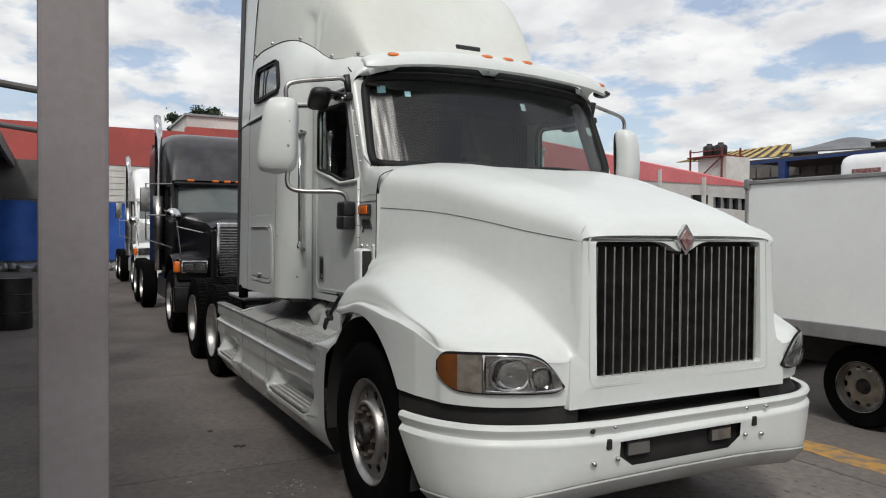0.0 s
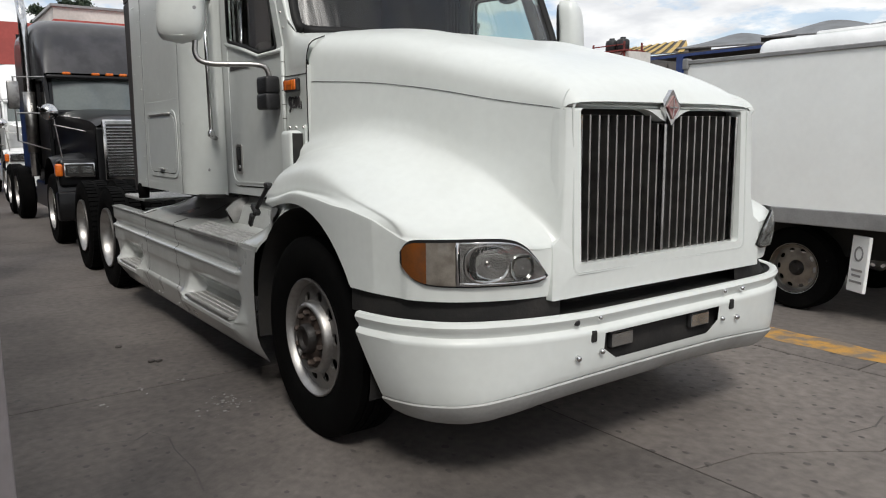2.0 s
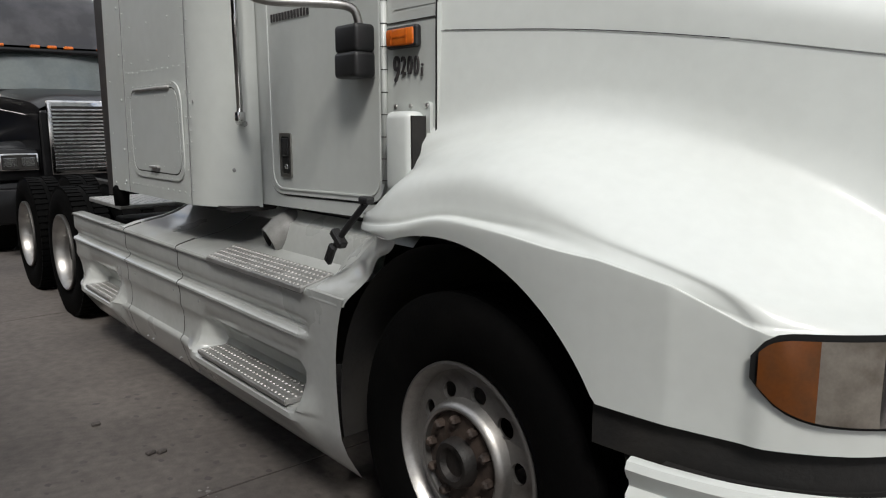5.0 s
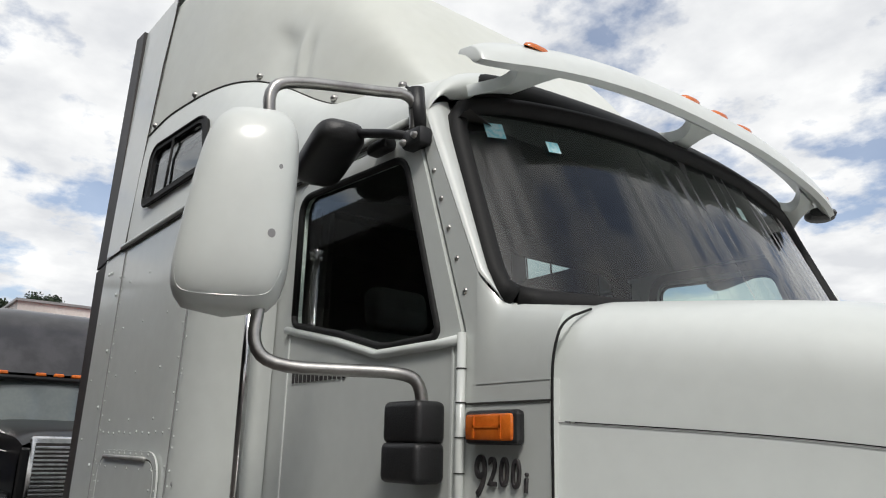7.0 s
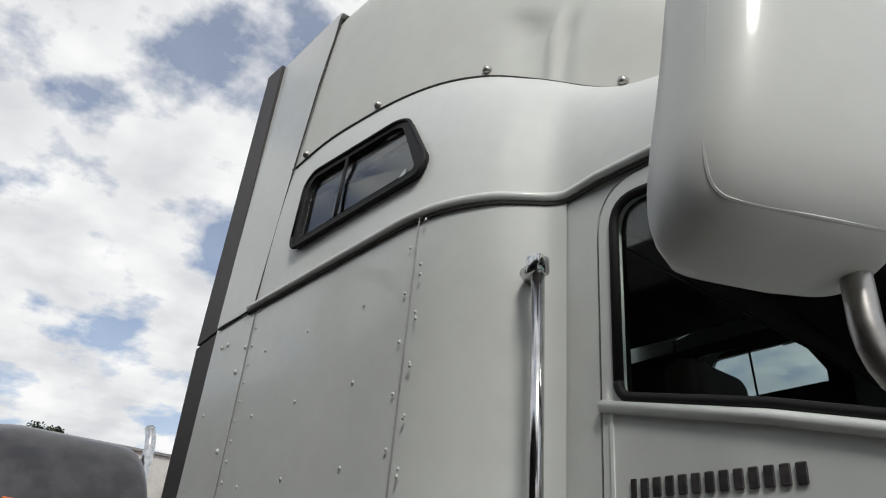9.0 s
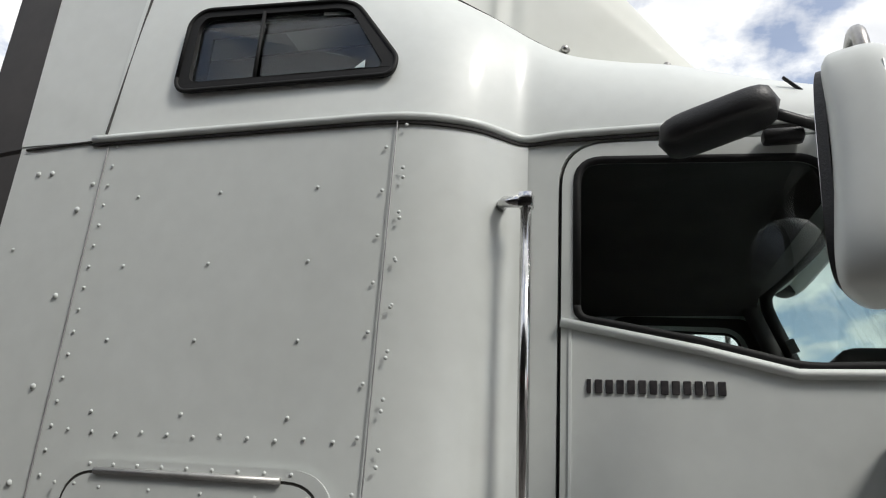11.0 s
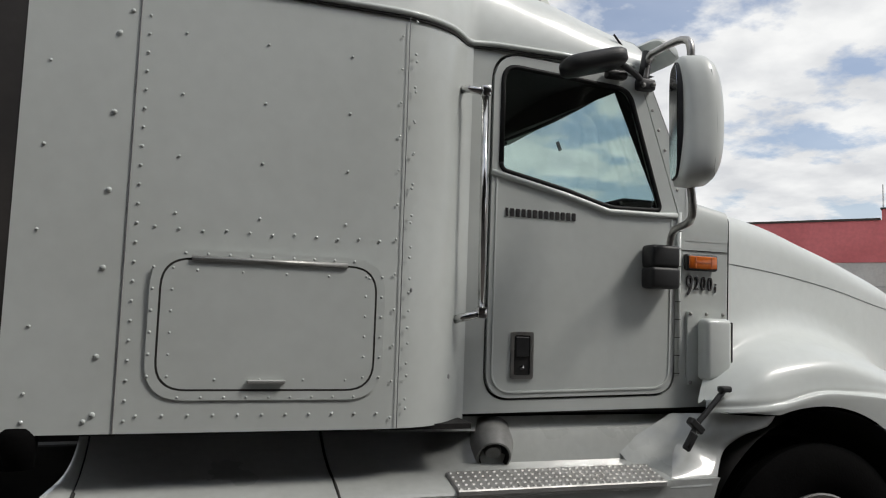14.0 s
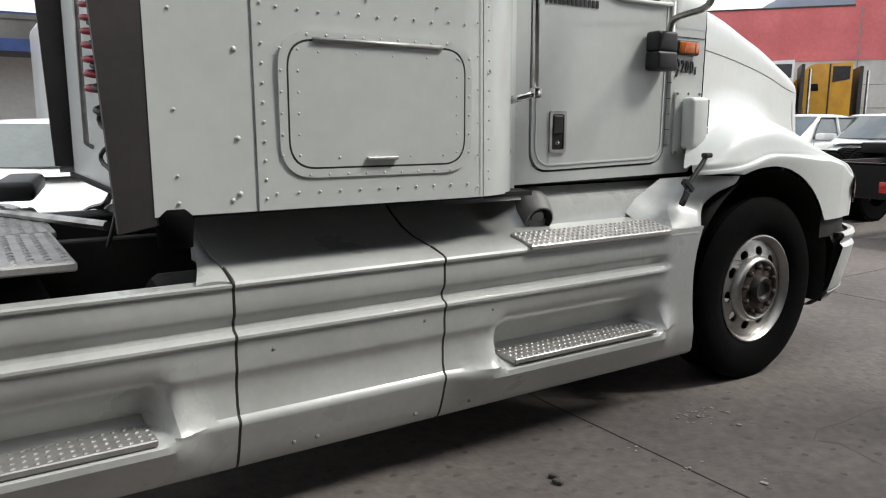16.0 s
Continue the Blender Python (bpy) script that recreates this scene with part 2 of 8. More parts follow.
PAPER = material("pale_sticker", (0.55, 0.62, 0.62), 0.6, second=(0.40, 0.50, 0.52), scale=60)
TEAL = material("teal_sticker", (0.20, 0.52, 0.58), 0.5, second=(0.45, 0.62, 0.64), scale=70)
LETTER = material("dark_lettering", (0.030, 0.028, 0.030), 0.35, second=(0.06, 0.055, 0.055), scale=40)
CRIMSON = material("worn_maroon_badge", (0.20, 0.07, 0.07), 0.4, second=(0.33, 0.22, 0.20), scale=30)
HOSE_RED = material("red_air_hose", (0.35, 0.02, 0.04), 0.4, second=(0.22, 0.015, 0.03), scale=20)
BLACKPAINT = material("black_truck_paint", (0.005, 0.005, 0.0055), 0.30, second=(0.011, 0.011, 0.012), scale=3, low=0.5, high=0.8, coat=0.12, spec=0.3)
DUSTBLACK = material("dusty_black_roof", (0.018, 0.0175, 0.020), 0.36, second=(0.040, 0.038, 0.042), scale=3, coat=0.3)
FARWHITE = material("white_vehicle_paint", (0.84, 0.85, 0.84), 0.32, second=(0.74, 0.75, 0.74), scale=2, coat=0.4, fine=0.02)
BOXWHITE = material("white_box_panel", (0.83, 0.85, 0.835), 0.42, second=(0.80, 0.815, 0.80), scale=1.5, fine=0.015, bump=0.03, bump_scale=3)
# opaque car glass; its pale base colour stands in for reflected sky
CARGLASS = material("car_glass_with_painted_sky", (0.12, 0.14, 0.137), 0.08, second=(0.075, 0.09, 0.09), scale=2, low=0.4, high=0.65, coat=0.6)
GREYRAIL = material("grey_metal_rail", (0.30, 0.30, 0.30), 0.45, 0.3, second=(0.24, 0.24, 0.24), scale=6)
YELLOWCAB = material("yellow_truck_paint", (0.70, 0.36, 0.02), 0.4, second=(0.58, 0.28, 0.02), scale=2, coat=0.3)
GROUND = material("worn_yard_concrete", (0.132, 0.115, 0.106), 0.85, second=(0.092, 0.081, 0.074), scale=0.9, low=0.38, high=0.66, bump=0.5, bump_scale=34, fine=0.16)
SLAB = material("stained_concrete_slab", (0.136, 0.120, 0.109), 0.82, second=(0.092, 0.081, 0.074), scale=1.2, low=0.40, high=0.68, bump=0.45, bump_scale=34, fine=0.18, per_object=0.04)
# paler copy of SLAB for the slabs on the far side and ahead
SLAB_LIGHT = material("paler_concrete_slab", (0.167, 0.147, 0.132), 0.85, second=(0.123, 0.108, 0.099), scale=1.1, low=0.38, high=0.68, bump=0.45, bump_scale=34, fine=0.18, per_object=0.06)
SPOT = material("oil_spot", (0.070, 0.061, 0.056), 0.7, second=(0.09, 0.08, 0.073), scale=9)
TARRED = material("dark_joint_dirt", (0.022, 0.019, 0.017), 0.9, second=(0.045, 0.039, 0.035), scale=11, low=0.45, high=0.7)
LITTER = material("pale_litter", (0.34, 0.33, 0.31), 0.8, second=(0.22, 0.215, 0.20), scale=30)
PAINTLINE = material("worn_yellow_road_paint", (0.48, 0.26, 0.06), 0.75, second=(0.20, 0.16, 0.12), scale=7, low=0.42, high=0.60, fine=0.15)
PILLAR = material("painted_column", (0.27, 0.245, 0.245), 0.62, second=(0.215, 0.19, 0.19), scale=2.4, low=0.42, high=0.72, bump=0.15, bump_scale=30, fine=0.05)
CANOPY = material("dark_sheet_canopy", (0.12, 0.115, 0.11), 0.75, second=(0.085, 0.08, 0.076), scale=1.2, bump=0.1)
REDWALL = material("red_painted_wall", (0.42, 0.085, 0.072), 0.8, second=(0.35, 0.075, 0.065), scale=0.7, bump=0.2, bump_scale=9)
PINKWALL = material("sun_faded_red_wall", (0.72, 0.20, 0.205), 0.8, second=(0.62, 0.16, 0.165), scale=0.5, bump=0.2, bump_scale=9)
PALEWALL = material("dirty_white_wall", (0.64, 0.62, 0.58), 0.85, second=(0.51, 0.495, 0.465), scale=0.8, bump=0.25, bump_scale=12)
BLUE = material("blue_tarpaulin", (0.02, 0.10, 0.42), 0.55, second=(0.015, 0.075, 0.33), scale=1.5, bump=0.3, bump_scale=4)
# wall colour darkened to stand in for the shade under the roofs
BAYWALL = material("shade_darkened_wall", (0.17, 0.155, 0.145), 0.85, second=(0.12, 0.11, 0.10), scale=0.8, bump=0.2, bump_scale=12)
RUST = material("dull_red_steel", (0.20, 0.035, 0.03), 0.7, second=(0.14, 0.03, 0.025), scale=4)
BLUEBEAM = material("blue_steel_beam", (0.018, 0.045, 0.16), 0.5, second=(0.012, 0.03, 0.11), scale=4)
ROOFGREY = material("grey_metal_roof", (0.16, 0.17, 0.18), 0.6, second=(0.12, 0.125, 0.13), scale=1.2)
ROOFYELLOW = material("yellow_roof_strip", (0.52, 0.36, 0.10), 0.6, second=(0.42, 0.28, 0.08), scale=2)
ROOFDARK = material("dark_roof_strip", (0.06, 0.05, 0.04), 0.7)
# distance haze is mixed into the hill's blue grey base colour
HILLSIDE = material("haze_tinted_hill", (0.16, 0.19, 0.24), 0.95, second=(0.20, 0.22, 0.27), scale=0.004)
LEAF = material("dark_tree_leaves", (0.022, 0.04, 0.022), 0.7, second=(0.04, 0.06, 0.03), scale=3)
BARK = material("tree_bark", (0.06, 0.045, 0.035), 0.9, bump=0.4, bump_scale=20)


# ---------------------------------------------------------------- mesh helpers
def offside(co):
    """How much farther out the tractor's far flank stands than a mirror image of the near one."""
    t = min(1.0, max(0.0, (co.y - 0.45) / 0.4))
    k = min(1.0, max(0.0, (co.x - 0.3) / 0.6))
    return t * t * (3 - 2 * t) * (0.085 if co.z < 0.83 else 0.10 - 0.06 * k)


def rounded_corner(co):
    """How far the near front corner of nose, hood and bumper is drawn back from a square plan."""
    def ease(a, b, t):
        t = min(1.0, max(0.0, (t - a) / (b - a)))
        return t * t * (3 - 2 * t)
    low = 1 - ease(0.80, 1.10, co.z)
    k = min(1.0, max(0.0, (co.x - 0.35) / 0.9)) ** 2.2 * ease(-0.50 + 0.12 * low, -0.68 - 0.30 * low, co.y) * (0.06 + 0.04 * ease(1.2, 1.5, co.z))
    return Vector((-0.76 * k, 0.65 * k, 0.0))


def part(name, bm, mat, parent=None, label="", smooth=False, at=None):
    """One mesh object from a bmesh, under a thing or under a part."""
    me = bpy.data.meshes.new(name)
    top = parent
    while top and top.parent:
        top = top.parent
    if top and top.name == "semi_truck" and not at and not parent.matrix_basis.translation.length:
        for v in bm.verts:
            v.co.y += offside(v.co)
            v.co += rounded_corner(v.co)
    bmesh.ops.recalc_face_normals(bm, faces=bm.faces)
    bm.to_mesh(me)
    bm.free()
    for mm in (mat if isinstance(mat, (list, tuple)) else [mat]):
        me.materials.append(mm)
    if smooth:
        me.polygons.foreach_set("use_smooth", [True] * len(me.polygons))
        if smooth is not True:
            me.set_sharp_from_angle(angle=radians(smooth))
    ob = new(name, me)
    if parent:
        ob.parent = parent
    if at:
        ob.matrix_basis = at
    if label:
        ob["label"] = label
    return ob


def thing(name, label, category, group="", kind="", at=None):
    ob = new(name)
    if at:
        ob.matrix_basis = at
    return tagged(ob, label, category, group, kind)


def merge(*bms):
    """One bmesh out of several."""
    out = bmesh.new()
    for b in bms:
        me = bpy.data.meshes.new("tmp")
        b.to_mesh(me)
        b.free()
        out.from_mesh(me)
        bpy.data.meshes.remove(me)
    return out


def moved(bm, m):
    bmesh.ops.transform(bm, matrix=m, verts=bm.verts)
    return bm


def box(x0, x1, y0, y1, z0, z1, bevel=0.0, seg=2):
    bm = bmesh.new()
    bmesh.ops.create_cube(bm, size=1)
    moved(bm, Matrix.LocRotScale(((x0 + x1) / 2, (y0 + y1) / 2, (z0 + z1) / 2), None, (x1 - x0, y1 - y0, z1 - z0)))
    if bevel:
        bmesh.ops.bevel(bm, geom=bm.edges[:], offset=bevel, segments=seg, affect="EDGES", profile=0.5)
    return bm


def raw(verts, faces):
    bm = bmesh.new()
    vs = [bm.verts.new(v) for v in verts]
    for f in faces:
        try:
            bm.faces.new([vs[i] for i in f])
        except ValueError:
            pass
    return bm


def grid(fn, nu, nv, closed=False, keep=None, thick=None):
    """A sheet of nu x nv cells through fn(u, v), u and v from 0 to 1. keep(u, v): whether a cell stays. thick: an offset that makes it a slab."""
    P = [[Vector(fn(i / nu, j / nv)) for j in range(nv + 1)] for i in range(nu + 1)]
    bm = bmesh.new()
    rows = [[bm.verts.new(p) for p in row] for row in P]
    for i in range(nu):
        for j in range(nv):
            if keep and not keep((i + 0.5) / nu, (j + 0.5) / nv):
                continue
            q = [rows[i][j], rows[i + 1][j], rows[i + 1][j + 1], rows[i][j + 1]]
            try:
                bm.faces.new(q)
            except ValueError:
                pass
    loose = [v for v in bm.verts if not v.link_faces]
    for v in loose:
        bm.verts.remove(v)
    bmesh.ops.remove_doubles(bm, verts=bm.verts, dist=1e-5)
    if thick:
        d = Vector(thick)
        ret = bmesh.ops.extrude_face_region(bm, geom=bm.faces[:])
        bmesh.ops.translate(bm, vec=d, verts=[e for e in ret["geom"] if isinstance(e, bmesh.types.BMVert)])
    return bm


def lathe(profile, seg=32, axis="y"):
    """Rings of (radius, place along the axis) turned round the axis."""
    verts, faces, n = [], [], len(profile)
    for k in range(seg):
        a = 2 * math.pi * k / seg
        for r, h in profile:
            c, s = r * math.cos(a), r * math.sin(a)
            verts.append({"y": (c, h, s), "x": (h, c, s), "z": (c, s, h)}[axis])
    for k in range(seg):
        for j in range(n - 1):
            a, b = k * n + j, ((k + 1) % seg) * n + j
            faces.append((a, b, b + 1, a + 1))
    bm = raw(verts, faces)
    bmesh.ops.remove_doubles(bm, verts=bm.verts, dist=1e-5)
    return bm


def tube(points, r, seg=10, round_steps=0):
    """A pipe along points; bends are smoothed by round_steps passes."""
    pts = [Vector(p) for p in points]
    for _ in range(round_steps):
        q = [pts[0]]
        for a, b in zip(pts, pts[1:]):
            q += [a.lerp(b, 0.25), a.lerp(b, 0.75)]
        pts = q + [pts[-1]]
    bm, rings = bmesh.new(), []
    normal = None
    for i, p in enumerate(pts):
        d = (pts[min(i + 1, len(pts) - 1)] - pts[max(i - 1, 0)]).normalized()
        if normal is None:
            normal = d.orthogonal().normalized()
        normal = (normal - d * normal.dot(d)).normalized()
        other = d.cross(normal)
        rings.append([bm.verts.new(p + r * (math.cos(2 * math.pi * k / seg) * normal + math.sin(2 * math.pi * k / seg) * other)) for k in range(seg)])
    for a, b in zip(rings, rings[1:]):
        for k in range(seg):
            bm.faces.new((a[k], a[(k + 1) % seg], b[(k + 1) % seg], b[k]))
    bm.faces.new(rings[0])
    bm.faces.new(rings[-1][::-1])
    return bm


from mathutils.geometry import tessellate_polygon


def plate(outer, holes=(), thick=0.01, axes="xz", base=0.0):
    """A flat plate with holes: outlines in two axes, thickness from base along the third."""
    loops = [outer, *holes]
    flat = [(a, b) for lp in loops for a, b in lp]
    tris = tessellate_polygon([[Vector((a, b, 0)) for a, b in lp] for lp in loops])

    def put(a, b, h):
        d = dict(zip(axes, (a, b)))
        third = next(c for c in "xyz" if c not in axes)
        d[third] = h
        return (d["x"], d["y"], d["z"])
    n = len(flat)
    verts = [put(a, b, base) for a, b in flat] + [put(a, b, base + thick) for a, b in flat]
    faces = [tuple(t) for t in tris] + [tuple(i + n for i in t) for t in tris]
    k = 0
    for lp in loops:
        m = len(lp)
        for i in range(m):
            a, b = k + i, k + (i + 1) % m
            faces.append((a, b, b + n, a + n))
        k += m
    return raw(verts, faces)


def rounded(points, r, steps=5):
    """An outline with its corners rounded; r is one radius or one for each corner."""
    out, n = [], len(points)
    rs = r if isinstance(r, (list, tuple)) else [r] * n
    for i in range(n):
        p, a, b = Vector(points[i]), Vector(points[i - 1]), Vector(points[(i + 1) % n])
        if rs[i] <= 0:
            out.append(tuple(p))
            continue
        da, db = (a - p).normalized(), (b - p).normalized()
        k = min(rs[i], (a - p).length * 0.49, (b - p).length * 0.49)
        s, e = p + da * k, p + db * k
        for j in range(steps + 1):
            t = j / steps
            out.append(tuple((1 - t) ** 2 * s + 2 * t * (1 - t) * p + t * t * e))
    return out


def curve_through(pairs):
    """A smooth function through (x, value) pairs in rising x."""
    xs = [a for a, _ in pairs]
    ys = [b for _, b in pairs]

    def f(x):
        if x <= xs[0]:
            return ys[0]
        if x >= xs[-1]:
            return ys[-1]
        i = max(k for k in range(len(xs) - 1) if xs[k] <= x)
        t = (x - xs[i]) / (xs[i + 1] - xs[i])

        def slope(k):
            if k == 0:
                return (ys[1] - ys[0]) / (xs[1] - xs[0])
            if k == len(xs) - 1:
                return (ys[-1] - ys[-2]) / (xs[-1] - xs[-2])
            return (ys[k + 1] - ys[k - 1]) / (xs[k + 1] - xs[k - 1])
        h = xs[i + 1] - xs[i]
        m0, m1 = slope(i) * h, slope(i + 1) * h
        return (2 * t**3 - 3 * t**2 + 1) * ys[i] + (t**3 - 2 * t**2 + t) * m0 + (-2 * t**3 + 3 * t**2) * ys[i + 1] + (t**3 - t**2) * m1
    return f


def along(points, n):
    """n + 1 points evenly along a smooth curve through the given ones."""
    P = [Vector(p) for p in points]
    dense = []
    for i in range(len(P) - 1):
        p0, p1, p2, p3 = P[max(i - 1, 0)], P[i], P[i + 1], P[min(i + 2, len(P) - 1)]
        for k in range(12):
            t = k / 12
            dense.append(0.5 * (2 * p1 + (p2 - p0) * t + (2 * p0 - 5 * p1 + 4 * p2 - p3) * t * t + (3 * p1 - p0 - 3 * p2 + p3) * t**3))
    dense.append(P[-1])
    acc = [0.0]
    for a, b in zip(dense, dense[1:]):
        acc.append(acc[-1] + (b - a).length)
    out, j = [], 0
    for k in range(n + 1):
        d = acc[-1] * k / n
        while j < len(dense) - 2 and acc[j + 1] < d:
            j += 1
        t = (d - acc[j]) / max(acc[j + 1] - acc[j], 1e-9)
        out.append(dense[j].lerp(dense[j + 1], t))
    return out


def mirrored(bm):
    """The same on the other side of the x-z plane."""
    b = bm.copy()
    bmesh.ops.scale(b, vec=(1, -1, 1), verts=b.verts)
    bmesh.ops.reverse_faces(b, faces=b.faces)
    return b


def lettering(name, text, size, thick, mat, parent, m, squeeze=1.0):
    c = bpy.data.curves.new(name, "FONT")
    c.body, c.size, c.extrude, c.bevel_depth, c.align_x, c.align_y = text, size, thick, 0.0008, "CENTER", "CENTER"
    tmp = new("tmp_text", c)
    me = bpy.data.meshes.new_from_object(tmp.evaluated_get(bpy.context.evaluated_depsgraph_get()))
    bpy.data.objects.remove(tmp)
    me.name = name
    me.materials.clear()
    me.materials.append(mat)
    ob = new(name, me)
    ob.parent = parent
    ob.matrix_basis = m @ Matrix.Diagonal((squeeze, 1, 1, 1))
    return ob


# ---------------------------------------------------------------- the white tractor: hood, fenders, nose
truck = thing("semi_truck", "white conventional sleeper tractor parked on the yard concrete", "truck")

hood_w = curve_through([(-0.42, 0.972), (0.2, 0.805), (0.75, 0.70), (1.24, 0.615)])
part_z = curve_through([(-0.42, 1.82), (0.1, 1.785), (0.5, 1.735), (0.9, 1.67), (1.24, 1.625)])
crown_z = curve_through([(-0.42, 2.112), (0.07, 2.066), (0.4, 1.99), (0.7, 1.916), (0.95, 1.839), (1.12, 1.768), (1.20, 1.710), (1.24, 1.655)])
crest_z = curve_through([(-0.56, 1.25), (-0.50, 1.285), (-0.40, 1.335), (-0.28, 1.388), (-0.1, 1.42), (0.1, 1.43), (0.35, 1.375), (0.6, 1.29), (0.85, 1.20), (1.0, 1.135), (1.26, 1.10)])
ledge_z = curve_through([(-0.56, 1.175), (-0.42, 1.185), (-0.24, 1.208), (-0.03, 1.250), (0.19, 1.243), (0.42, 1.215), (0.55, 1.197), (0.70, 1.172), (0.90, 1.135)])
valley_z = curve_through([(-0.42, 1.46), (-0.1, 1.53), (0.15, 1.545), (0.45, 1.50), (0.8, 1.38), (1.05, 1.24), (1.25, 1.12)])
# the nose in plan: from the hood's corner round to the wheel arch
NOSE = along([(1.252, -0.64, 0), (1.25, -0.74, 0), (1.215, -0.88, 0), (1.13, -1.03, 0), (1.02, -1.13, 0), (0.87, -1.195, 0), (0.70, -1.22, 0), (0.55, -1.23, 0)], 60)


def nose_at(y):
    """How far forward the fender reaches at y."""
    y = min(max(y, -1.215), -0.64)
    for a, b in zip(NOSE, NOSE[1:]):
        if b.y <= y <= a.y:
            return a.x + (b.x - a.x) * (a.y - y) / max(a.y - b.y, 1e-6)
    return NOSE[-1].x


def arch_z(x):
    """The wheel arch's lip over the front wheel, and the fender's lower edge ahead of it."""
    if x > 0.60:
        return 0.865
    if x < -0.27:
        return 1.160 + 0.05 * (-0.27 - x)
    k = max(0.0, 1 - ((x + 0.03) / (0.65 if x > -0.03 else 0.75)) ** 2)
    return max(0.865, 0.52 + 0.675 * math.sqrt(k))


def hood_top(u, v):
    x = -0.350 + u * 1.590
    s = v * 2 - 1
    w = hood_w(x)
    s = math.sin(s * math.pi / 2)
    n = 4.2 + 2.0 * (1 - u) ** 2
    z = part_z(x) + (crown_z(x) - part_z(x)) * max(0.0, 1 - abs(s) ** n) ** (1.3 / n)
    ridge = 0.012 * math.exp(-((abs(s) - 0.56) / 0.10) ** 2) * (1 - u)
    return (x, s * w + 0.02 * max(0.0, s), z + ridge - (0.03 if u == 0 else 0.0))


part("hood_top", grid(hood_top, 60, 56), WHITE, truck, smooth=True)


def fender_point(u, v):
    lanes = 11
    k = v * lanes
    i = min(int(k), lanes - 1)
    t = k - i
    row = [lane_point(q, u) for q in (max(i - 1, 0), i, i + 1, min(i + 2, lanes))]
    p0, p1, p2, p3 = row
    p = 0.5 * (2 * p1 + (p2 - p0) * t + (2 * p0 - 5 * p1 + 4 * p2 - p3) * t * t + (3 * p1 - p0 - 3 * p2 + p3) * t**3)
    # the front edge rolls over into the nose
    roll = min(1, max(0, (u - 0.93) / 0.07))
    share = min(1, max(0, k - 2)) * min(1, max(0, (9 - k) / 2))
    p.z -= 0.035 * share * (1 - math.sqrt(1 - roll * roll))
    return p


def lane_point(q, u):
    """Lane q of the fender, from the part line (0) to the lip (11)."""
    rear = -0.37 if q < 4 else -0.42 - 0.047 * min(q - 3, 3)
    out_y = {4: 0.93, 5: 1.06, 6: 1.165, 7: 1.196, 8: 1.200, 9: 1.222, 10: 1.227, 11: 1.222}
    def ease(a, b, t):
        t = min(1, max(0, (t - a) / (b - a)))
        return t * t * (3 - 2 * t)
    if q < 4:
        front = 1.243
        x = rear + (front - rear) * u
        w = hood_w(x)
        if q == 0:
            y, z = w, part_z(x) - 0.004
        elif q == 1:
            y, z = w + 0.006, part_z(x) + (valley_z(x) - part_z(x)) * 0.45
        elif q == 2:
            y, z = w + 0.016, valley_z(x) + 0.045
        else:
            y, z = w + 0.055, valley_z(x) - 0.03
    else:
        y = out_y[q]
        front = nose_at(-y) - (0.0 if q < 9 else 0.03)
        x = rear + (front - rear) * u
        w = hood_w(x) + 0.055
        c = crest_z(x)
        if q == 4:
            y = w + (1.06 - w) * 0.5
            front = nose_at(-y)
            x = rear + (front - rear) * u
            z = valley_z(x) - 0.03 + (crest_z(x) - valley_z(x) + 0.03) * 0.52
        elif q == 5:
            z = c + 0.01
        elif q == 6:
            z = c - 0.055 + 0.035 * ease(0.45, 0.9, x)
        elif q < 10:
            fade = ease(-0.30, -0.02, x) * (1 - ease(0.45, 0.95, x))
            z = ledge_z(x) + {7: 0.032, 8: 0.006, 9: 0.0}[q] + 0.004 * (1 - fade) * (9 - q)
            y += {7: 0.013, 8: 0.016, 9: 0.0}[q] * (1 - fade)
        elif q == 10:
            z = ledge_z(x) - 0.016
        else:
            z = arch_z(x)
        t = min(1, max(0, (-0.28 - x) / 0.28))
        y -= (0.095 if q > 5 else 0.03) * t * t
        if q > 8:
            y -= 0.014 * max(0, (x - 0.30) / 0.37) ** 2
        if q in (7, 8) and u > 0.35:
            blend = lane_point(6, u).lerp(lane_point(9, u), (q - 6) / 3)
            return Vector((x, -y, z)).lerp(blend, ease(0.45, 0.85, u))
    return Vector((x, -y, z))


# the joint between the hood's top and its sides, and the arch linings
for sgn in (-1, 1):
    part("hood_joint", tube([(x, sgn * (hood_w(x) + 0.002) + (0.02 if sgn > 0 else 0.0), part_z(x) - 0.003) for x in [(-0.42 + 1.66 * k / 30) for k in range(31)]], 0.0009, 6), GREYRAIL, truck)

    def liner(u, v, sgn=sgn):
        a = radians(-14 + 206 * u)
        return (0.02 + (0.625 if a < 1.57 else 0.65) * math.cos(a), sgn * (1.19 - 0.62 * v), 0.52 + 0.655 * math.sin(a))
    part("wheel_arch_lining", grid(liner, 28, 4), CHASSIS, truck, smooth=True)


# nose: the strips that carry the headlamps
def nose_strip(u, v):
    p = fender_point(1.0, 3 / 11 + (6 / 11) * u)
    edge = fender_point(1.0, (11 - 2 * v) / 11)
    foot, head = fender_point(1.0, 1.0), fender_point(1.0, 9 / 11)
    share = (edge.z - foot.z) / (head.z - foot.z)
    inward = 0.02 * (1 - share) ** 2 * (1 - u)
    q = Vector((p.x - inward, p.y + inward * 0.5, foot.z + (p.z - foot.z) * share))
    return q + Vector((edge.x - head.x, edge.y - head.y, 0)) * u**6


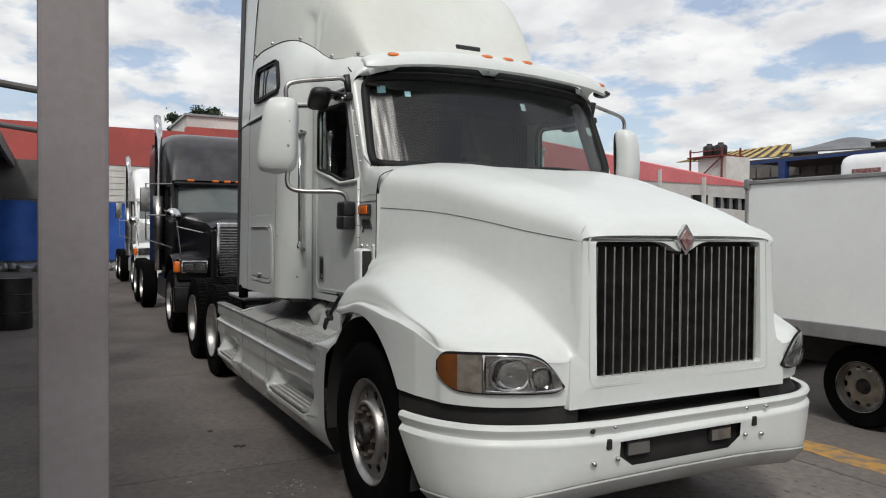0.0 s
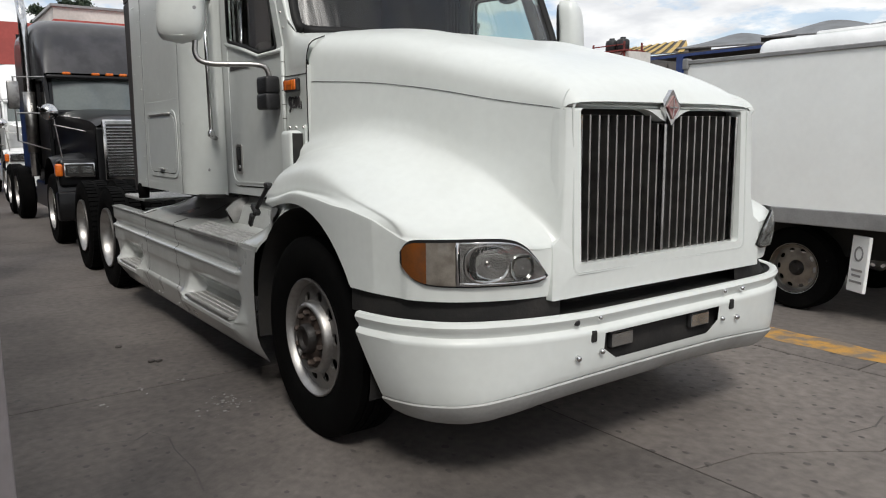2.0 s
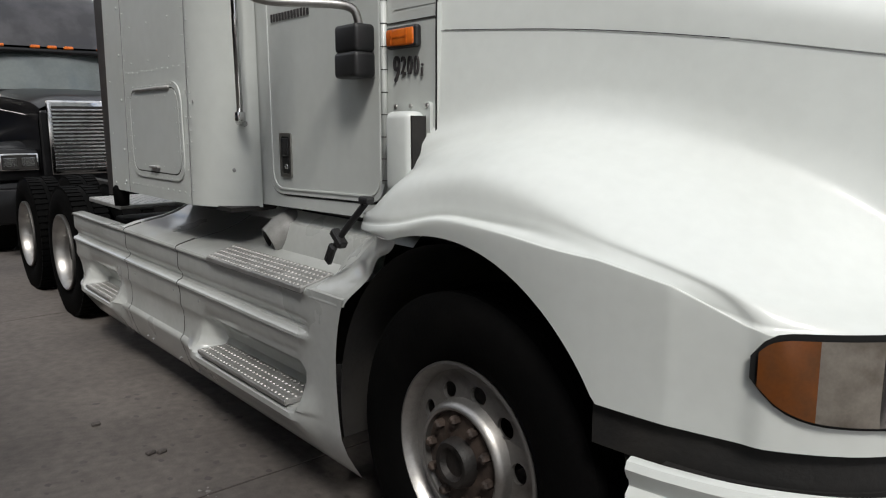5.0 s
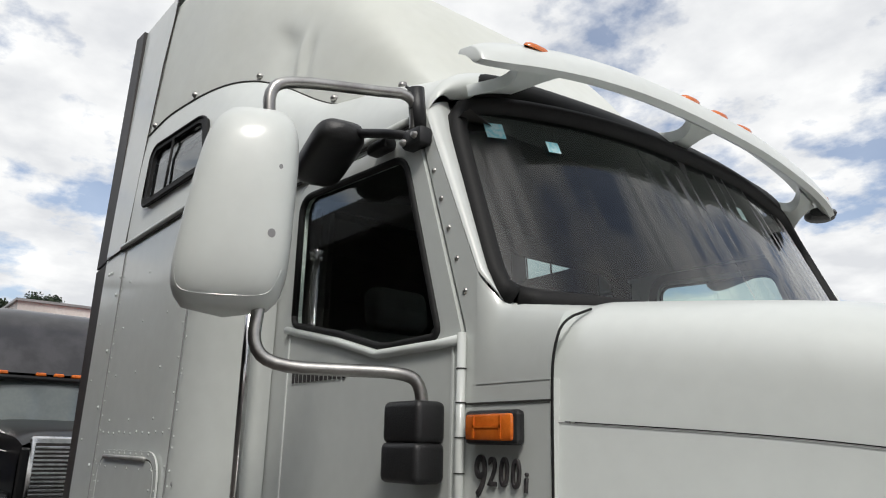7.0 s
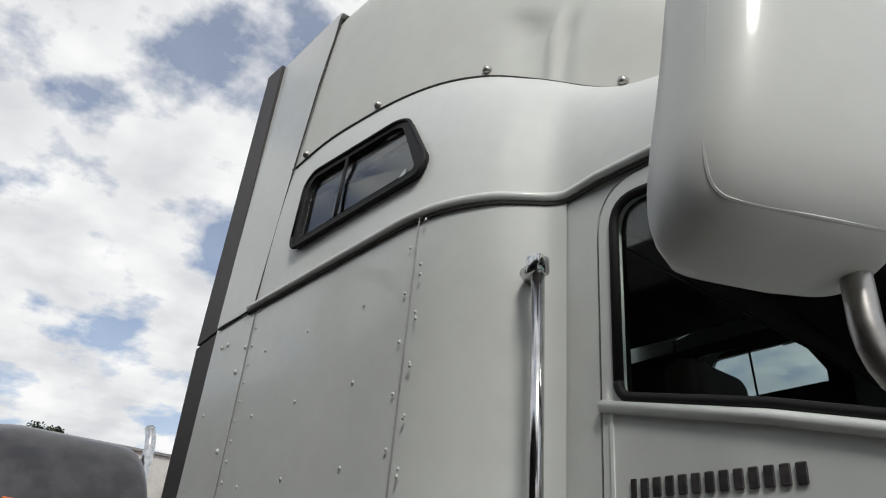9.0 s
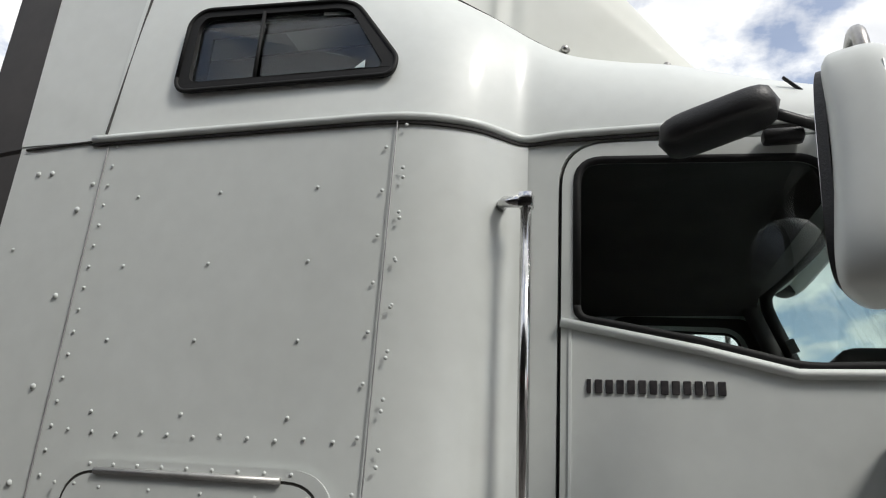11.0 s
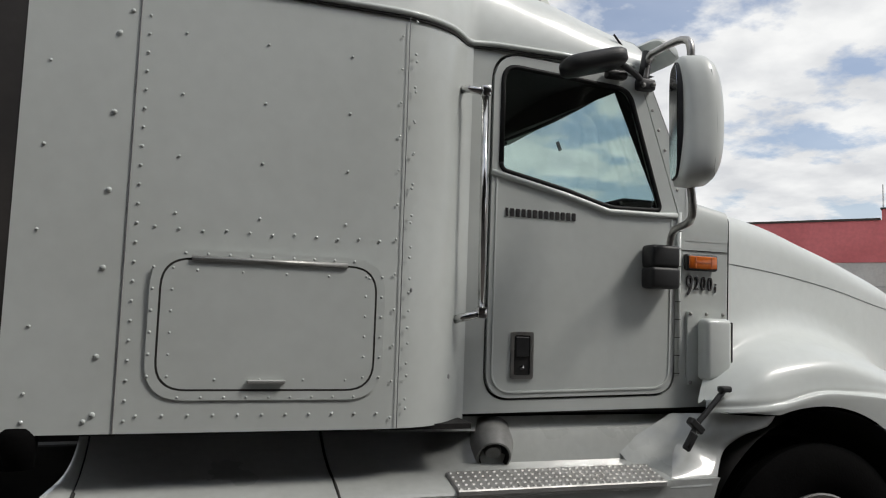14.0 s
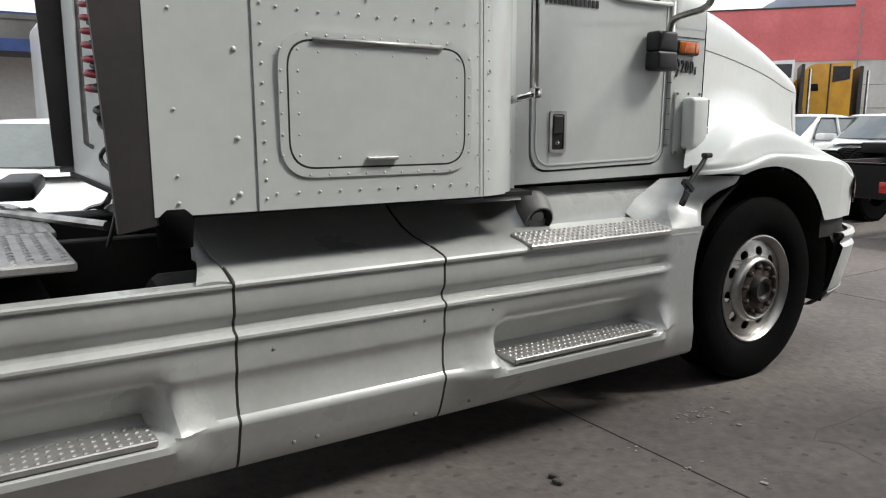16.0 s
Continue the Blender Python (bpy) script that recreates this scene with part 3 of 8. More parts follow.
fender_bm = merge(grid(lambda u, v: fender_point(u, v), 90, 55), grid(nose_strip, 30, 10))
bmesh.ops.remove_doubles(fender_bm, verts=fender_bm.verts, dist=0.0012)
other = mirrored(fender_bm)
part("fender", fender_bm, WHITE, truck, "white front fender blended into the hood side", smooth=True)
part("fender", other, WHITE, truck, smooth=True)
for sgn in (-1, 1):
    part("nose_lining", grid(lambda u, v, sgn=sgn: ((lambda p: (p.x - 0.035, sgn * (-p.y - 0.03), 0.76 + 0.16 * v))(NOSE[int(round(u * 60))])), 60, 2), CHASSIS, truck, smooth=True)


def lamp_patch(a, b, lo, hi, out, nv=8, swell=0.012):
    """A patch on the nose between places a and b along it (0 to 60), proud by out."""
    def f(u, v):
        k = a + (b - a) * u
        i = min(int(k), 59)
        p = NOSE[i].lerp(NOSE[i + 1], k - i)
        d = (NOSE[min(i + 1, 60)] - NOSE[max(i - 1, 0)]).normalized()
        nrm = Vector((-d.y, d.x, 0))
        if nrm.x < 0:
            nrm = -nrm
        bulge = out + swell * math.sin(math.pi * v) * math.sin(math.pi * min(max(u, 0), 1))
        q = p + nrm * bulge
        return (q.x, q.y, lo(k) + (hi(k) - lo(k)) * v)
    return grid(f, 26, nv)


lamp_hi = curve_through([(4.2, 0.957), (5.0, 0.968), (7.5, 1.02), (10.5, 1.072), (14, 1.100), (20, 1.108), (35, 1.103), (37.5, 1.096), (39.0, 1.078), (40.4, 1.045)])
lamp_lo = curve_through([(4.2, 0.955), (5.0, 0.948), (8, 0.937), (20, 0.934), (30, 0.936), (34, 0.944), (37, 0.966), (39.0, 0.998), (40.4, 1.028)])
for sgn in (-1, 1):
    flip = (lambda b: b) if sgn < 0 else mirrored
    lamp = part("headlight", flip(lamp_patch(4.2, 40.2, lambda k: lamp_lo(k) - 0.008 * min(1, (k - 4.2) / 2.5), lambda k: lamp_hi(k) + 0.012 * min(1, (k - 4.2) / 2.5), 0.003, 8, 0.0)), GASKET, truck, "headlamp with clear and amber sections in a black rim", smooth=True)
    part("reflector", flip(lamp_patch(5.4, 25.5, lamp_lo, lamp_hi, 0.006, 8, 0.003)), REFLECTOR, lamp, smooth=True)
    part("turn_signal", flip(lamp_patch(33.0, 39.3, lamp_lo, lamp_hi, 0.011, 8, 0.006)), SMOKED, lamp, "smoky amber turn signal", smooth=True)
    part("side_lens", flip(lamp_patch(26.3, 33.0, lamp_lo, lamp_hi, 0.011, 8, 0.006)), CLOUDED, lamp, "clouded grey side lens", smooth=True)
    for k, wide, tall, zc, turn in ((19.6, 0.092, 0.076, 1.020, 25), (11.6, 0.052, 0.052, 1.000, 14)):
        p = NOSE[int(k)].lerp(NOSE[int(k) + 1], k % 1)
        dish = lathe([(0.0, 0.012), (0.13, 0.014), (0.16, -0.004), (0.35, -0.004), (0.62, 0.001), (0.84, 0.007), (0.97, 0.012), (1.0, 0.011), (1.02, 0.0)], 32, "x")
        for v in dish.verts:
            r = math.hypot(v.co.y, v.co.z)
            if r > 0.3:
                square = (abs(v.co.y / r) ** 2.6 + abs(v.co.z / r) ** 2.6) ** (-1 / 2.6)
                v.co.y, v.co.z = v.co.y * square, v.co.z * square
        moved(dish, Matrix.Translation((p.x + 0.004, sgn * -p.y, zc)) @ pose(0, 0, 0, 0, 0, sgn * turn) @ Matrix.Diagonal((1, wide, tall, 1)))
        part("lamp_bowl", dish, LAMPDISH, lamp, "mirrored reflector bowl", smooth=50)
    for lo, hi in ((lamp_lo, lambda k: lamp_lo(k) + 0.014), (lambda k: lamp_hi(k) - 0.009, lamp_hi)):
        part("lamp_rim", flip(lamp_patch(5.4, 25.4, lo, hi, 0.013, 3, 0.004)), CHROME, lamp, "chrome inner rim", smooth=True)
    part("lamp_divider", flip(lamp_patch(25.4, 26.5, lamp_lo, lamp_hi, 0.010)), CHROME, lamp)
    cover = lamp_patch(5.4, 25.4, lamp_lo, lamp_hi, 0.016)
    c = part("cover_glass", flip(cover), CLEAR, lamp, smooth=True)
    c.visible_shadow = False

# nose: the grille's surround
GC = 0.028


surround_out = rounded([(-0.715 + GC, 0.848), (0.715 + GC, 0.848), (0.710 + GC, 1.075), (0.667 + GC, 1.10), (0.650 + GC, 1.66), (0.56 + GC, 1.715), (-0.56 + GC, 1.715), (-0.650 + GC, 1.66), (-0.667 + GC, 1.10), (-0.710 + GC, 1.075)], [0.004, 0.004, 0.01, 0.01, 0.05, 0.06, 0.06, 0.05, 0.01, 0.01])
opening = rounded([(-0.555 + GC, 0.985), (0.555 + GC, 0.985), (0.555 + GC, 1.625), (0.13 + GC, 1.625), (0.035 + GC, 1.575), (-0.035 + GC, 1.575), (-0.13 + GC, 1.625), (-0.555 + GC, 1.625)],
                  [0.02, 0.02, 0.02, 0.05, 0.03, 0.03, 0.05, 0.02])
bm = plate(surround_out, [opening], -0.06, "yz", 1.252)
corner = [e for e in bm.edges if all(abs(v.co.x - 1.252) < 1e-4 and abs(v.co.y - GC) > 0.60 and v.co.z > 1.05 for v in e.verts) and abs(e.verts[0].co.z - e.verts[1].co.z) > 0.02 and len(e.link_faces) == 2]
bmesh.ops.bevel(bm, geom=corner, offset=0.024, segments=4, profile=0.5, affect="EDGES")
for z in (1.635, 1.65, 1.665, 1.68, 1.695, 1.705):
    bmesh.ops.bisect_plane(bm, geom=bm.verts[:] + bm.edges[:] + bm.faces[:], plane_co=(0, 0, z), plane_no=(0, 0, 1))
for v in bm.verts:
    v.co.x -= max(0.0, v.co.z - 1.0) * 0.03 + 8.5 * max(0.0, v.co.z - 1.63) ** 2
part("grille_surround", bm, WHITE, truck, "white nose panel round the grille", smooth=35)
bm = plate(rounded([(-0.60 + GC, 0.945), (0.60 + GC, 0.945), (0.60 + GC, 1.655), (-0.60 + GC, 1.655)], 0.04), [rounded([(-0.592 + GC, 0.953), (0.592 + GC, 0.953), (0.592 + GC, 1.647), (-0.592 + GC, 1.647)], 0.036)], 0.0035, "yz", 1.2505)
for v in bm.verts:
    v.co.x -= max(0.0, v.co.z - 1.0) * 0.03 + 8.5 * max(0.0, v.co.z - 1.63) ** 2
part("surround_line", bm, SHEET, truck)
grille = part("grille", plate(rounded([(-0.56 + GC, 0.98), (0.56 + GC, 0.98), (0.56 + GC, 1.63), (-0.56 + GC, 1.63)], 0.02), [], 0.01, "yz", 1.135), CHASSIS, truck, "black grille with upright chrome bars")
nb = 21
for k in range(nb):
    y = -0.54 + GC + 1.08 * k / (nb - 1)
    wide = 0.016 if k in (0, nb // 2, nb - 1) else 0.009
    top = 1.60 - (0.035 if abs(y - GC) < 0.06 else 0.0)
    bm = box(1.175, 1.225, y - wide / 2, y + wide / 2, 0.99, top, 0.0025, 1)
    part("grille_bar", bm, CHROME if wide > 0.01 else STEELROD, grille)
for z in (1.12, 1.44):
    part("grille_rail", box(1.160, 1.178, -0.55 + GC, 0.55 + GC, z - 0.014, z + 0.014, 0.003, 1), BLACK, grille)
for k in range(10):
    part("radiator_fin", box(1.145, 1.150, -0.55 + GC, 0.55 + GC, 1.02 + 0.06 * k, 1.03 + 0.06 * k), BLACK, grille)
badge = part("hood_badge", plate(rounded([(GC, 1.555), (GC + 0.062, 1.635), (GC, 1.715), (GC - 0.062, 1.635)], 0.008), [], 0.022, "yz", 1.232), CHROME, truck, "chrome diamond badge with a worn maroon centre")
part("badge_centre", plate(rounded([(GC, 1.582), (GC + 0.041, 1.635), (GC, 1.688), (GC - 0.041, 1.635)], 0.004), [], 0.006, "yz", 1.254), CRIMSON, badge)
part("badge_cross", merge(box(1.259, 1.263, GC - 0.003, GC + 0.003, 1.595, 1.675), box(1.259, 1.263, GC - 0.028, GC + 0.028, 1.632, 1.638)), CHROME, badge)

# ---------------------------------------------------------------- bumper
BUMP = along([(1.285, 0.0, 0), (1.285, -0.40, 0), (1.275, -0.72, 0), (1.225, -0.93, 0), (1.11, -1.10, 0), (0.93, -1.21, 0), (0.77, -1.255, 0), (0.665, -1.27, 0)], 44)
BPROF = [(-0.040, 0.782), (-0.022, 0.790), (-0.004, 0.785), (0.004, 0.768), (-0.004, 0.748), (-0.016, 0.735), (-0.018, 0.722), (-0.002, 0.708), (0.004, 0.698), (0.002, 0.685),
         (-0.004, 0.615), (-0.010, 0.56), (-0.016, 0.48), (-0.022, 0.41), (-0.028, 0.385)]
LPROF = [(-0.024, 0.386), (-0.018, 0.378), (-0.026, 0.362), (-0.060, 0.316), (-0.105, 0.280), (-0.16, 0.268)]


# the lower edge is arched: higher in the middle than at the ends
bumper_arch = curve_through([(0, 0.126), (12, 0.122), (18, 0.108), (24, 0.086), (28, 0.066), (34, 0.046), (44, 0.022)])


def sweep(prof):
    def f(u, v):
        k = abs(u * 2 - 1) * 44
        i = min(int(k), 43)
        p = BUMP[i].lerp(BUMP[i + 1], k - i)
        d = (BUMP[i + 1] - BUMP[i]).normalized()
        nrm = Vector((-d.y, d.x, 0))
        nrm = nrm if nrm.x > 0 or nrm.y < 0 else -nrm
        j = min(int(round(v * (len(prof) - 1))), len(prof) - 1)
        o, z = prof[j]
        q = p + nrm * o
        t = max(0.0, (k - 18) / 26)
        low = max(0.0, (0.71 - z) / 0.34)
        q += Vector((0.055 * t * low, 0.075 * t * low, 0))
        z += bumper_arch(k) * min(1.0, max(0.0, (0.56 - z) / 0.175))
        return (q.x, q.y if u < 0.5 else -q.y, z)
    return f


def not_fog(u, v):
    k = (u * 2 - 1) * 44
    j = v * (len(BPROF) - 1)
    return not (abs(k) < 11.5 and 9 <= j < 11)


bm = grid(sweep(BPROF), 88, len(BPROF) - 1, keep=not_fog)
for v in bm.verts:
    if abs(v.co.z - 0.56) < 0.004 and abs(v.co.y) > 0.30 and abs(v.co.y) < 0.47:
        v.co.y *= 0.80
bumper = part("bumper", bm, WHITE, truck, "white painted steel front bumper with bolt holes and fog lamps", smooth=40)
part("bumper_valance", grid(sweep(LPROF), 88, len(LPROF) - 1), VALANCE, bumper, "scuffed grey lower valance", smooth=40)
part("fog_recess", box(1.16, 1.17, -0.47, 0.47, 0.54, 0.71), CHASSIS, bumper)
part("bumper_lining", grid(sweep([(-0.085, 0.77), (-0.05, 0.70), (-0.045, 0.55), (-0.05, 0.42), (-0.10, 0.33)]), 88, 4), CHASSIS, bumper, smooth=True)
part("bumper_shelf", plate([(p.x - 0.06, p.y + 0.04) for p in BUMP[:42]] + [(0.70, -1.0), (0.70, 1.0)] + [(p.x - 0.06, -p.y - 0.04) for p in BUMP[:42]][::-1][:-1], [], 0.01, "xy", 0.765), CHASSIS, bumper)
for y in (-0.27, 0.29):
    fog = part("fog_lamp", box(1.20, 1.262, y - 0.075, y + 0.075, 0.595, 0.672, 0.012), BLACK, bumper, "small rectangular fog lamp")
    part("fog_lens", box(1.258, 1.267, y - 0.068, y + 0.068, 0.602, 0.666, 0.004, 1), REFLECTOR, fog)
part("tow_bracket", box(1.175, 1.20, -0.03, 0.09, 0.56, 0.69, 0.004, 1), BLACK, bumper)
for y, z, r, dark in ((-0.57, 0.765, 0.014, 1), (0.58, 0.765, 0.012, 0), (-0.44, 0.772, 0.011, 0), (0.45, 0.77, 0.012, 0), (-0.565, 0.612, 0.014, 0), (0.55, 0.622, 0.013, 0), (-0.425, 0.622, 0.013, 0), (0.44, 0.632, 0.013, 0)):
    bm = lathe([(0, 0.004 if dark else 0.012), (r * 0.7, 0.003 if dark else 0.010), (r, 0.0), (r, -0.02)], 12, "x")
    part("bumper_bolt", moved(bm, Matrix.Translation((1.286 if z < 0.7 else 1.283, y, z - 0.015))), BLACK if dark else CHROME, bumper, smooth=True)
for y in (-0.475, 0.505):
    part("square_hole", box(1.275, 1.2925, y - 0.017, y + 0.017, 0.655, 0.705, 0.006, 1), CHASSIS, bumper)

# ---------------------------------------------------------------- cab
def screen_point(s, v, off=0.0):
    a = abs(s)
    xb = -0.335 - 0.205 * a**2.4
    xt = -0.625 - 0.175 * a**2.4
    w = 0.925 + (0.885 - 0.925) * v
    z = (2.088 + 0.01 * a) + (0.655 - 0.03 * a**2) * v
    x = xb + (xt - xb) * v
    return Vector((x + off + 0.04 * max(0.0, s), s * w, z))


CY = 0.975
part("cab_back_wall", plate([(-0.95, 1.14), (0.95, 1.14), (0.95, 2.66), (-0.95, 2.66)], [rounded([(-0.80, 1.30), (0.84, 1.30), (0.84, 2.63), (-0.80, 2.63)], 0.12)], 0.02, "yz", -1.66), INTERIOR, truck, "dark frame of the opening into the sleeper")
DOOR = rounded([(-1.505, 1.205), (-0.625, 1.225), (-0.610, 2.02), (-0.815, 2.605), (-1.505, 2.625)], [0.11, 0.10, 0.02, 0.05, 0.13], 8)
HOLE = rounded([(-1.515, 1.195), (-0.615, 1.215), (-0.600, 2.025), (-0.808, 2.615), (-1.515, 2.635)], [0.115, 0.105, 0.02, 0.05, 0.135], 8)
PANE = rounded([(-1.465, 2.135), (-1.17, 2.075), (-0.945, 2.015), (-0.695, 2.022), (-0.865, 2.545), (-1.465, 2.575)], [0.03, 0, 0.05, 0.03, 0.06, 0.07], 6)
SIDE = [(-1.63, 1.145), (-0.42, 1.165), (-0.345, 1.25), (-0.335, 1.90), (-0.56, 1.90), (-0.56, 2.16), (-0.79, 2.665), (-1.63, 2.665)]
for sgn in (-1, 1):
    y0 = sgn * CY
    bm = plate(SIDE, [HOLE], -sgn * 0.03, "xz", y0)
    side = part("cab_side", bm, SHEET, truck, "white riveted cab side panel")

    def cab_corner(u, v, sgn=sgn):
        x = -0.563 + 0.247 * u
        x -= 0.018 * (1 - v) * u
        top = 2.162 - 0.079 * min(1, u / 0.235) - 0.037 * max(0, (u - 0.235) / 0.765)
        t = min(1, u / 0.35)
        lean = 0.046 * t * t * (3 - 2 * t) * (1 - math.sqrt(1 - v * v))
        return (x, sgn * (CY + 0.0015 - lean), 1.897 + (top - 1.897) * v)
    part("cab_corner", grid(cab_corner, 24, 20), SHEET, side, smooth=True)
    part("door_jamb", plate(HOLE, [rounded([(-1.47, 1.25), (-0.66, 1.26), (-0.645, 2.0), (-0.85, 2.57), (-1.47, 2.59)], 0.09, 6)], -sgn * 0.012, "xz", y0 - sgn * 0.016), SEAM, side)
    door = part("cab_door", plate(DOOR, [PANE], -sgn * 0.03, "xz", y0 + sgn * 0.006), SHEET, truck, "white cab door with raised window ledge")
    part("door_panel_ridge", plate(rounded([(-1.485, 1.225), (-0.645, 1.245), (-0.635, 2.0), (-0.70, 2.0), (-0.945, 1.998), (-1.485, 2.115)], [0.10, 0.09, 0.01, 0.01, 0.01, 0.01], 6),
                                   [rounded([(-1.478, 1.232), (-0.652, 1.252), (-0.642, 1.993), (-0.70, 1.993), (-0.946, 1.991), (-1.478, 2.107)], [0.095, 0.085, 0.01, 0.01, 0.01, 0.01], 6)], sgn * 0.004, "xz", y0 + sgn * 0.006), WHITE, door)
    belt = tube([(-1.505, y0 + sgn * 0.008, 2.122), (-1.17, y0 + sgn * 0.01, 2.052), (-0.96, y0 + sgn * 0.01, 1.998), (-0.70, y0 + sgn * 0.01, 2.0), (-0.615, y0 + sgn * 0.008, 2.005)], 0.013, 8)
    part("window_ledge", belt, WHITE, door, smooth=True)
    pane = part("door_glass", plate(PANE, [], sgn * 0.004, "xz", y0 - sgn * 0.012), WINDOW, door, "slightly green tinted door glass")
    pane.visible_shadow = False
    ring = [(a, y0 + sgn * 0.004, b) for a, b in PANE]
    part("window_seal", tube(ring + [ring[0]], 0.011, 8), GASKET, door, smooth=True)
    # recessed handle
    hx = -1.352
    pocket = part("door_handle", plate(rounded([(hx - 0.05, 1.285), (hx + 0.05, 1.285), (hx + 0.05, 1.475), (hx - 0.05, 1.475)], 0.012), [rounded([(hx - 0.036, 1.30), (hx + 0.036, 1.30), (hx + 0.036, 1.46), (hx - 0.036, 1.46)], 0.01)], sgn * 0.008, "xz", y0 + sgn * 0.006), STEELROD, door, "recessed black and chrome door latch")
    part("latch_pocket", box(hx - 0.036, hx + 0.036, *sorted((y0 + sgn * 0.007, y0 + sgn * 0.009)), 1.30, 1.46), CHASSIS, pocket)
    part("latch_paddle", box(hx - 0.03, hx + 0.03, *sorted((y0 + sgn * 0.009, y0 + sgn * 0.017)), 1.375, 1.455, 0.004, 1), BLACK, pocket)
    part("latch_button", moved(lathe([(0, 0.006), (0.010, 0.004), (0.012, 0)], 14), Matrix.Translation((hx, y0 + sgn * 0.009, 1.33)) @ (Matrix.Rotation(math.pi, 4, "Z") if sgn < 0 else Matrix())), CHROME, pocket)
    # hinge and its bolts
    hinge = part("door_hinge", tube([(-0.612, y0 + sgn * 0.012, 1.30), (-0.602, y0 + sgn * 0.012, 2.02)], 0.011, 10), SHEET, door, "long white piano hinge", smooth=True)
    for k in range(9):
        part("hinge_knuckle", tube([(-0.611 + 0.001 * k, y0 + sgn * 0.012, 1.31 + 0.078 * k), (-0.611 + 0.001 * k, y0 + sgn * 0.012, 1.313 + 0.078 * k)], 0.0125, 8), SEAM, hinge)
    # A-pillar edge bolts
    for k in range(6):
        t = (k + 0.5) / 6
        part("pillar_bolt", moved(lathe([(0, 0.006), (0.006, 0.004), (0.008, 0)], 8), Matrix.Translation((-0.590 - 0.20 * t, y0, 2.08 + 0.52 * t)) @ (Matrix.Rotation(math.pi, 4, "Z") if sgn < 0 else Matrix())), STEELROD, side)
    # cowl panel fittings: marker lamp, badge, air intake
    lampb = part("side_marker_lamp", box(-0.573, -0.405, *sorted((y0, y0 + sgn * 0.028)), 1.765, 1.838, 0.010, 2), BLACK, truck, "amber side marker lamp in a dark frame")
    part("amber_lens", box(-0.563, -0.415, *sorted((y0 + sgn * 0.018, y0 + sgn * 0.036)), 1.773, 1.830, 0.008, 2), ORANGE, lampb, smooth=40)
    part("lens_rib", merge(box(-0.535, -0.529, *sorted((y0 + sgn * 0.03, y0 + sgn * 0.038)), 1.778, 1.825), box(-0.45, -0.444, *sorted((y0 + sgn * 0.03, y0 + sgn * 0.038)), 1.778, 1.825), box(-0.535, -0.444, *sorted((y0 + sgn * 0.03, y0 + sgn * 0.038)), 1.800, 1.805)), ORANGE, lampb)
    part("panel_line", box(-0.60, -0.335, *sorted((y0, y0 + sgn * 0.003)), 1.853, 1.857), SEAM, side)
    intake = part("air_intake_base", plate(rounded([(-0.555, 1.26), (-0.352, 1.26), (-0.352, 1.585), (-0.555, 1.585)], 0.015), [], sgn * 0.012, "xz", y0), SHEET, truck, "white rectangular cowl air intake with a mesh front")
    part("intake_hood", box(-0.512, -0.372, *sorted((y0 + sgn * 0.01, y0 + sgn * 0.088)), 1.285, 1.555, 0.026, 4), WHITE, intake, smooth=40)
    part("intake_mesh", box(-0.375, -0.366, *sorted((y0 + sgn * 0.018, y0 + sgn * 0.076)), 1.30, 1.54), CHASSIS, intake)
    for zz in (1.573, 1.272):
        for xx in (-0.54, -0.455, -0.367):
            part("intake_screw", moved(lathe([(0, 0.008), (0.007, 0.005), (0.009, 0)], 8), Matrix.Translation((xx, y0 + sgn * 0.012, zz)) @ (Matrix.Rotation(math.pi, 4, "Z") if sgn < 0 else Matrix())), STEELROD, intake)
    # rubber strip between the cowl and the hood
    part("cowl_seal", tube([(-0.340, y0 + sgn * 0.001, 1.24), (-0.332, y0 + sgn * 0.001, 1.6), (-0.330, y0 + sgn * 0.001, 1.90), (-0.326, y0 - sgn * 0.003, 1.96), (-0.314, y0 - sgn * 0.018, 2.02), (-0.305, y0 - sgn * 0.10, 2.052)], 0.003, 8, 2), GASKET, truck, smooth=True)

CABSIDE = -CY - 0.007
word = part("door_emblem", box(-1.440, -1.430, CABSIDE - 0.004, CABSIDE, 1.944, 1.978), LETTER, truck, "row of small dark letter bars")
for k in range(12):
    x = -1.421 + 0.0258 * k
    part("letter_bar", box(x, x + 0.0185, CABSIDE - 0.004, CABSIDE, 1.944, 1.978, 0.002, 1), LETTER, word)
for text, size, x, z, squeeze in (("9", 0.125, -0.543, 1.694, 0.62), ("2", 0.085, -0.504, 1.706, 0.62), ("0", 0.085, -0.468, 1.706, 0.62), ("0", 0.085, -0.432, 1.704, 0.62), ("i", 0.060, -0.402, 1.690, 0.8)):
    lettering("model_lettering", text, size, 0.003, LETTER, truck, Matrix.Translation((x, -CY - 0.004, z)) @ pose(0, 0, 0, 90, 0, 0) @ Matrix(((1, 0.12, 0, 0), (0, 1, 0, 0), (0, 0, 1, 0), (0, 0, 0, 1))), squeeze)

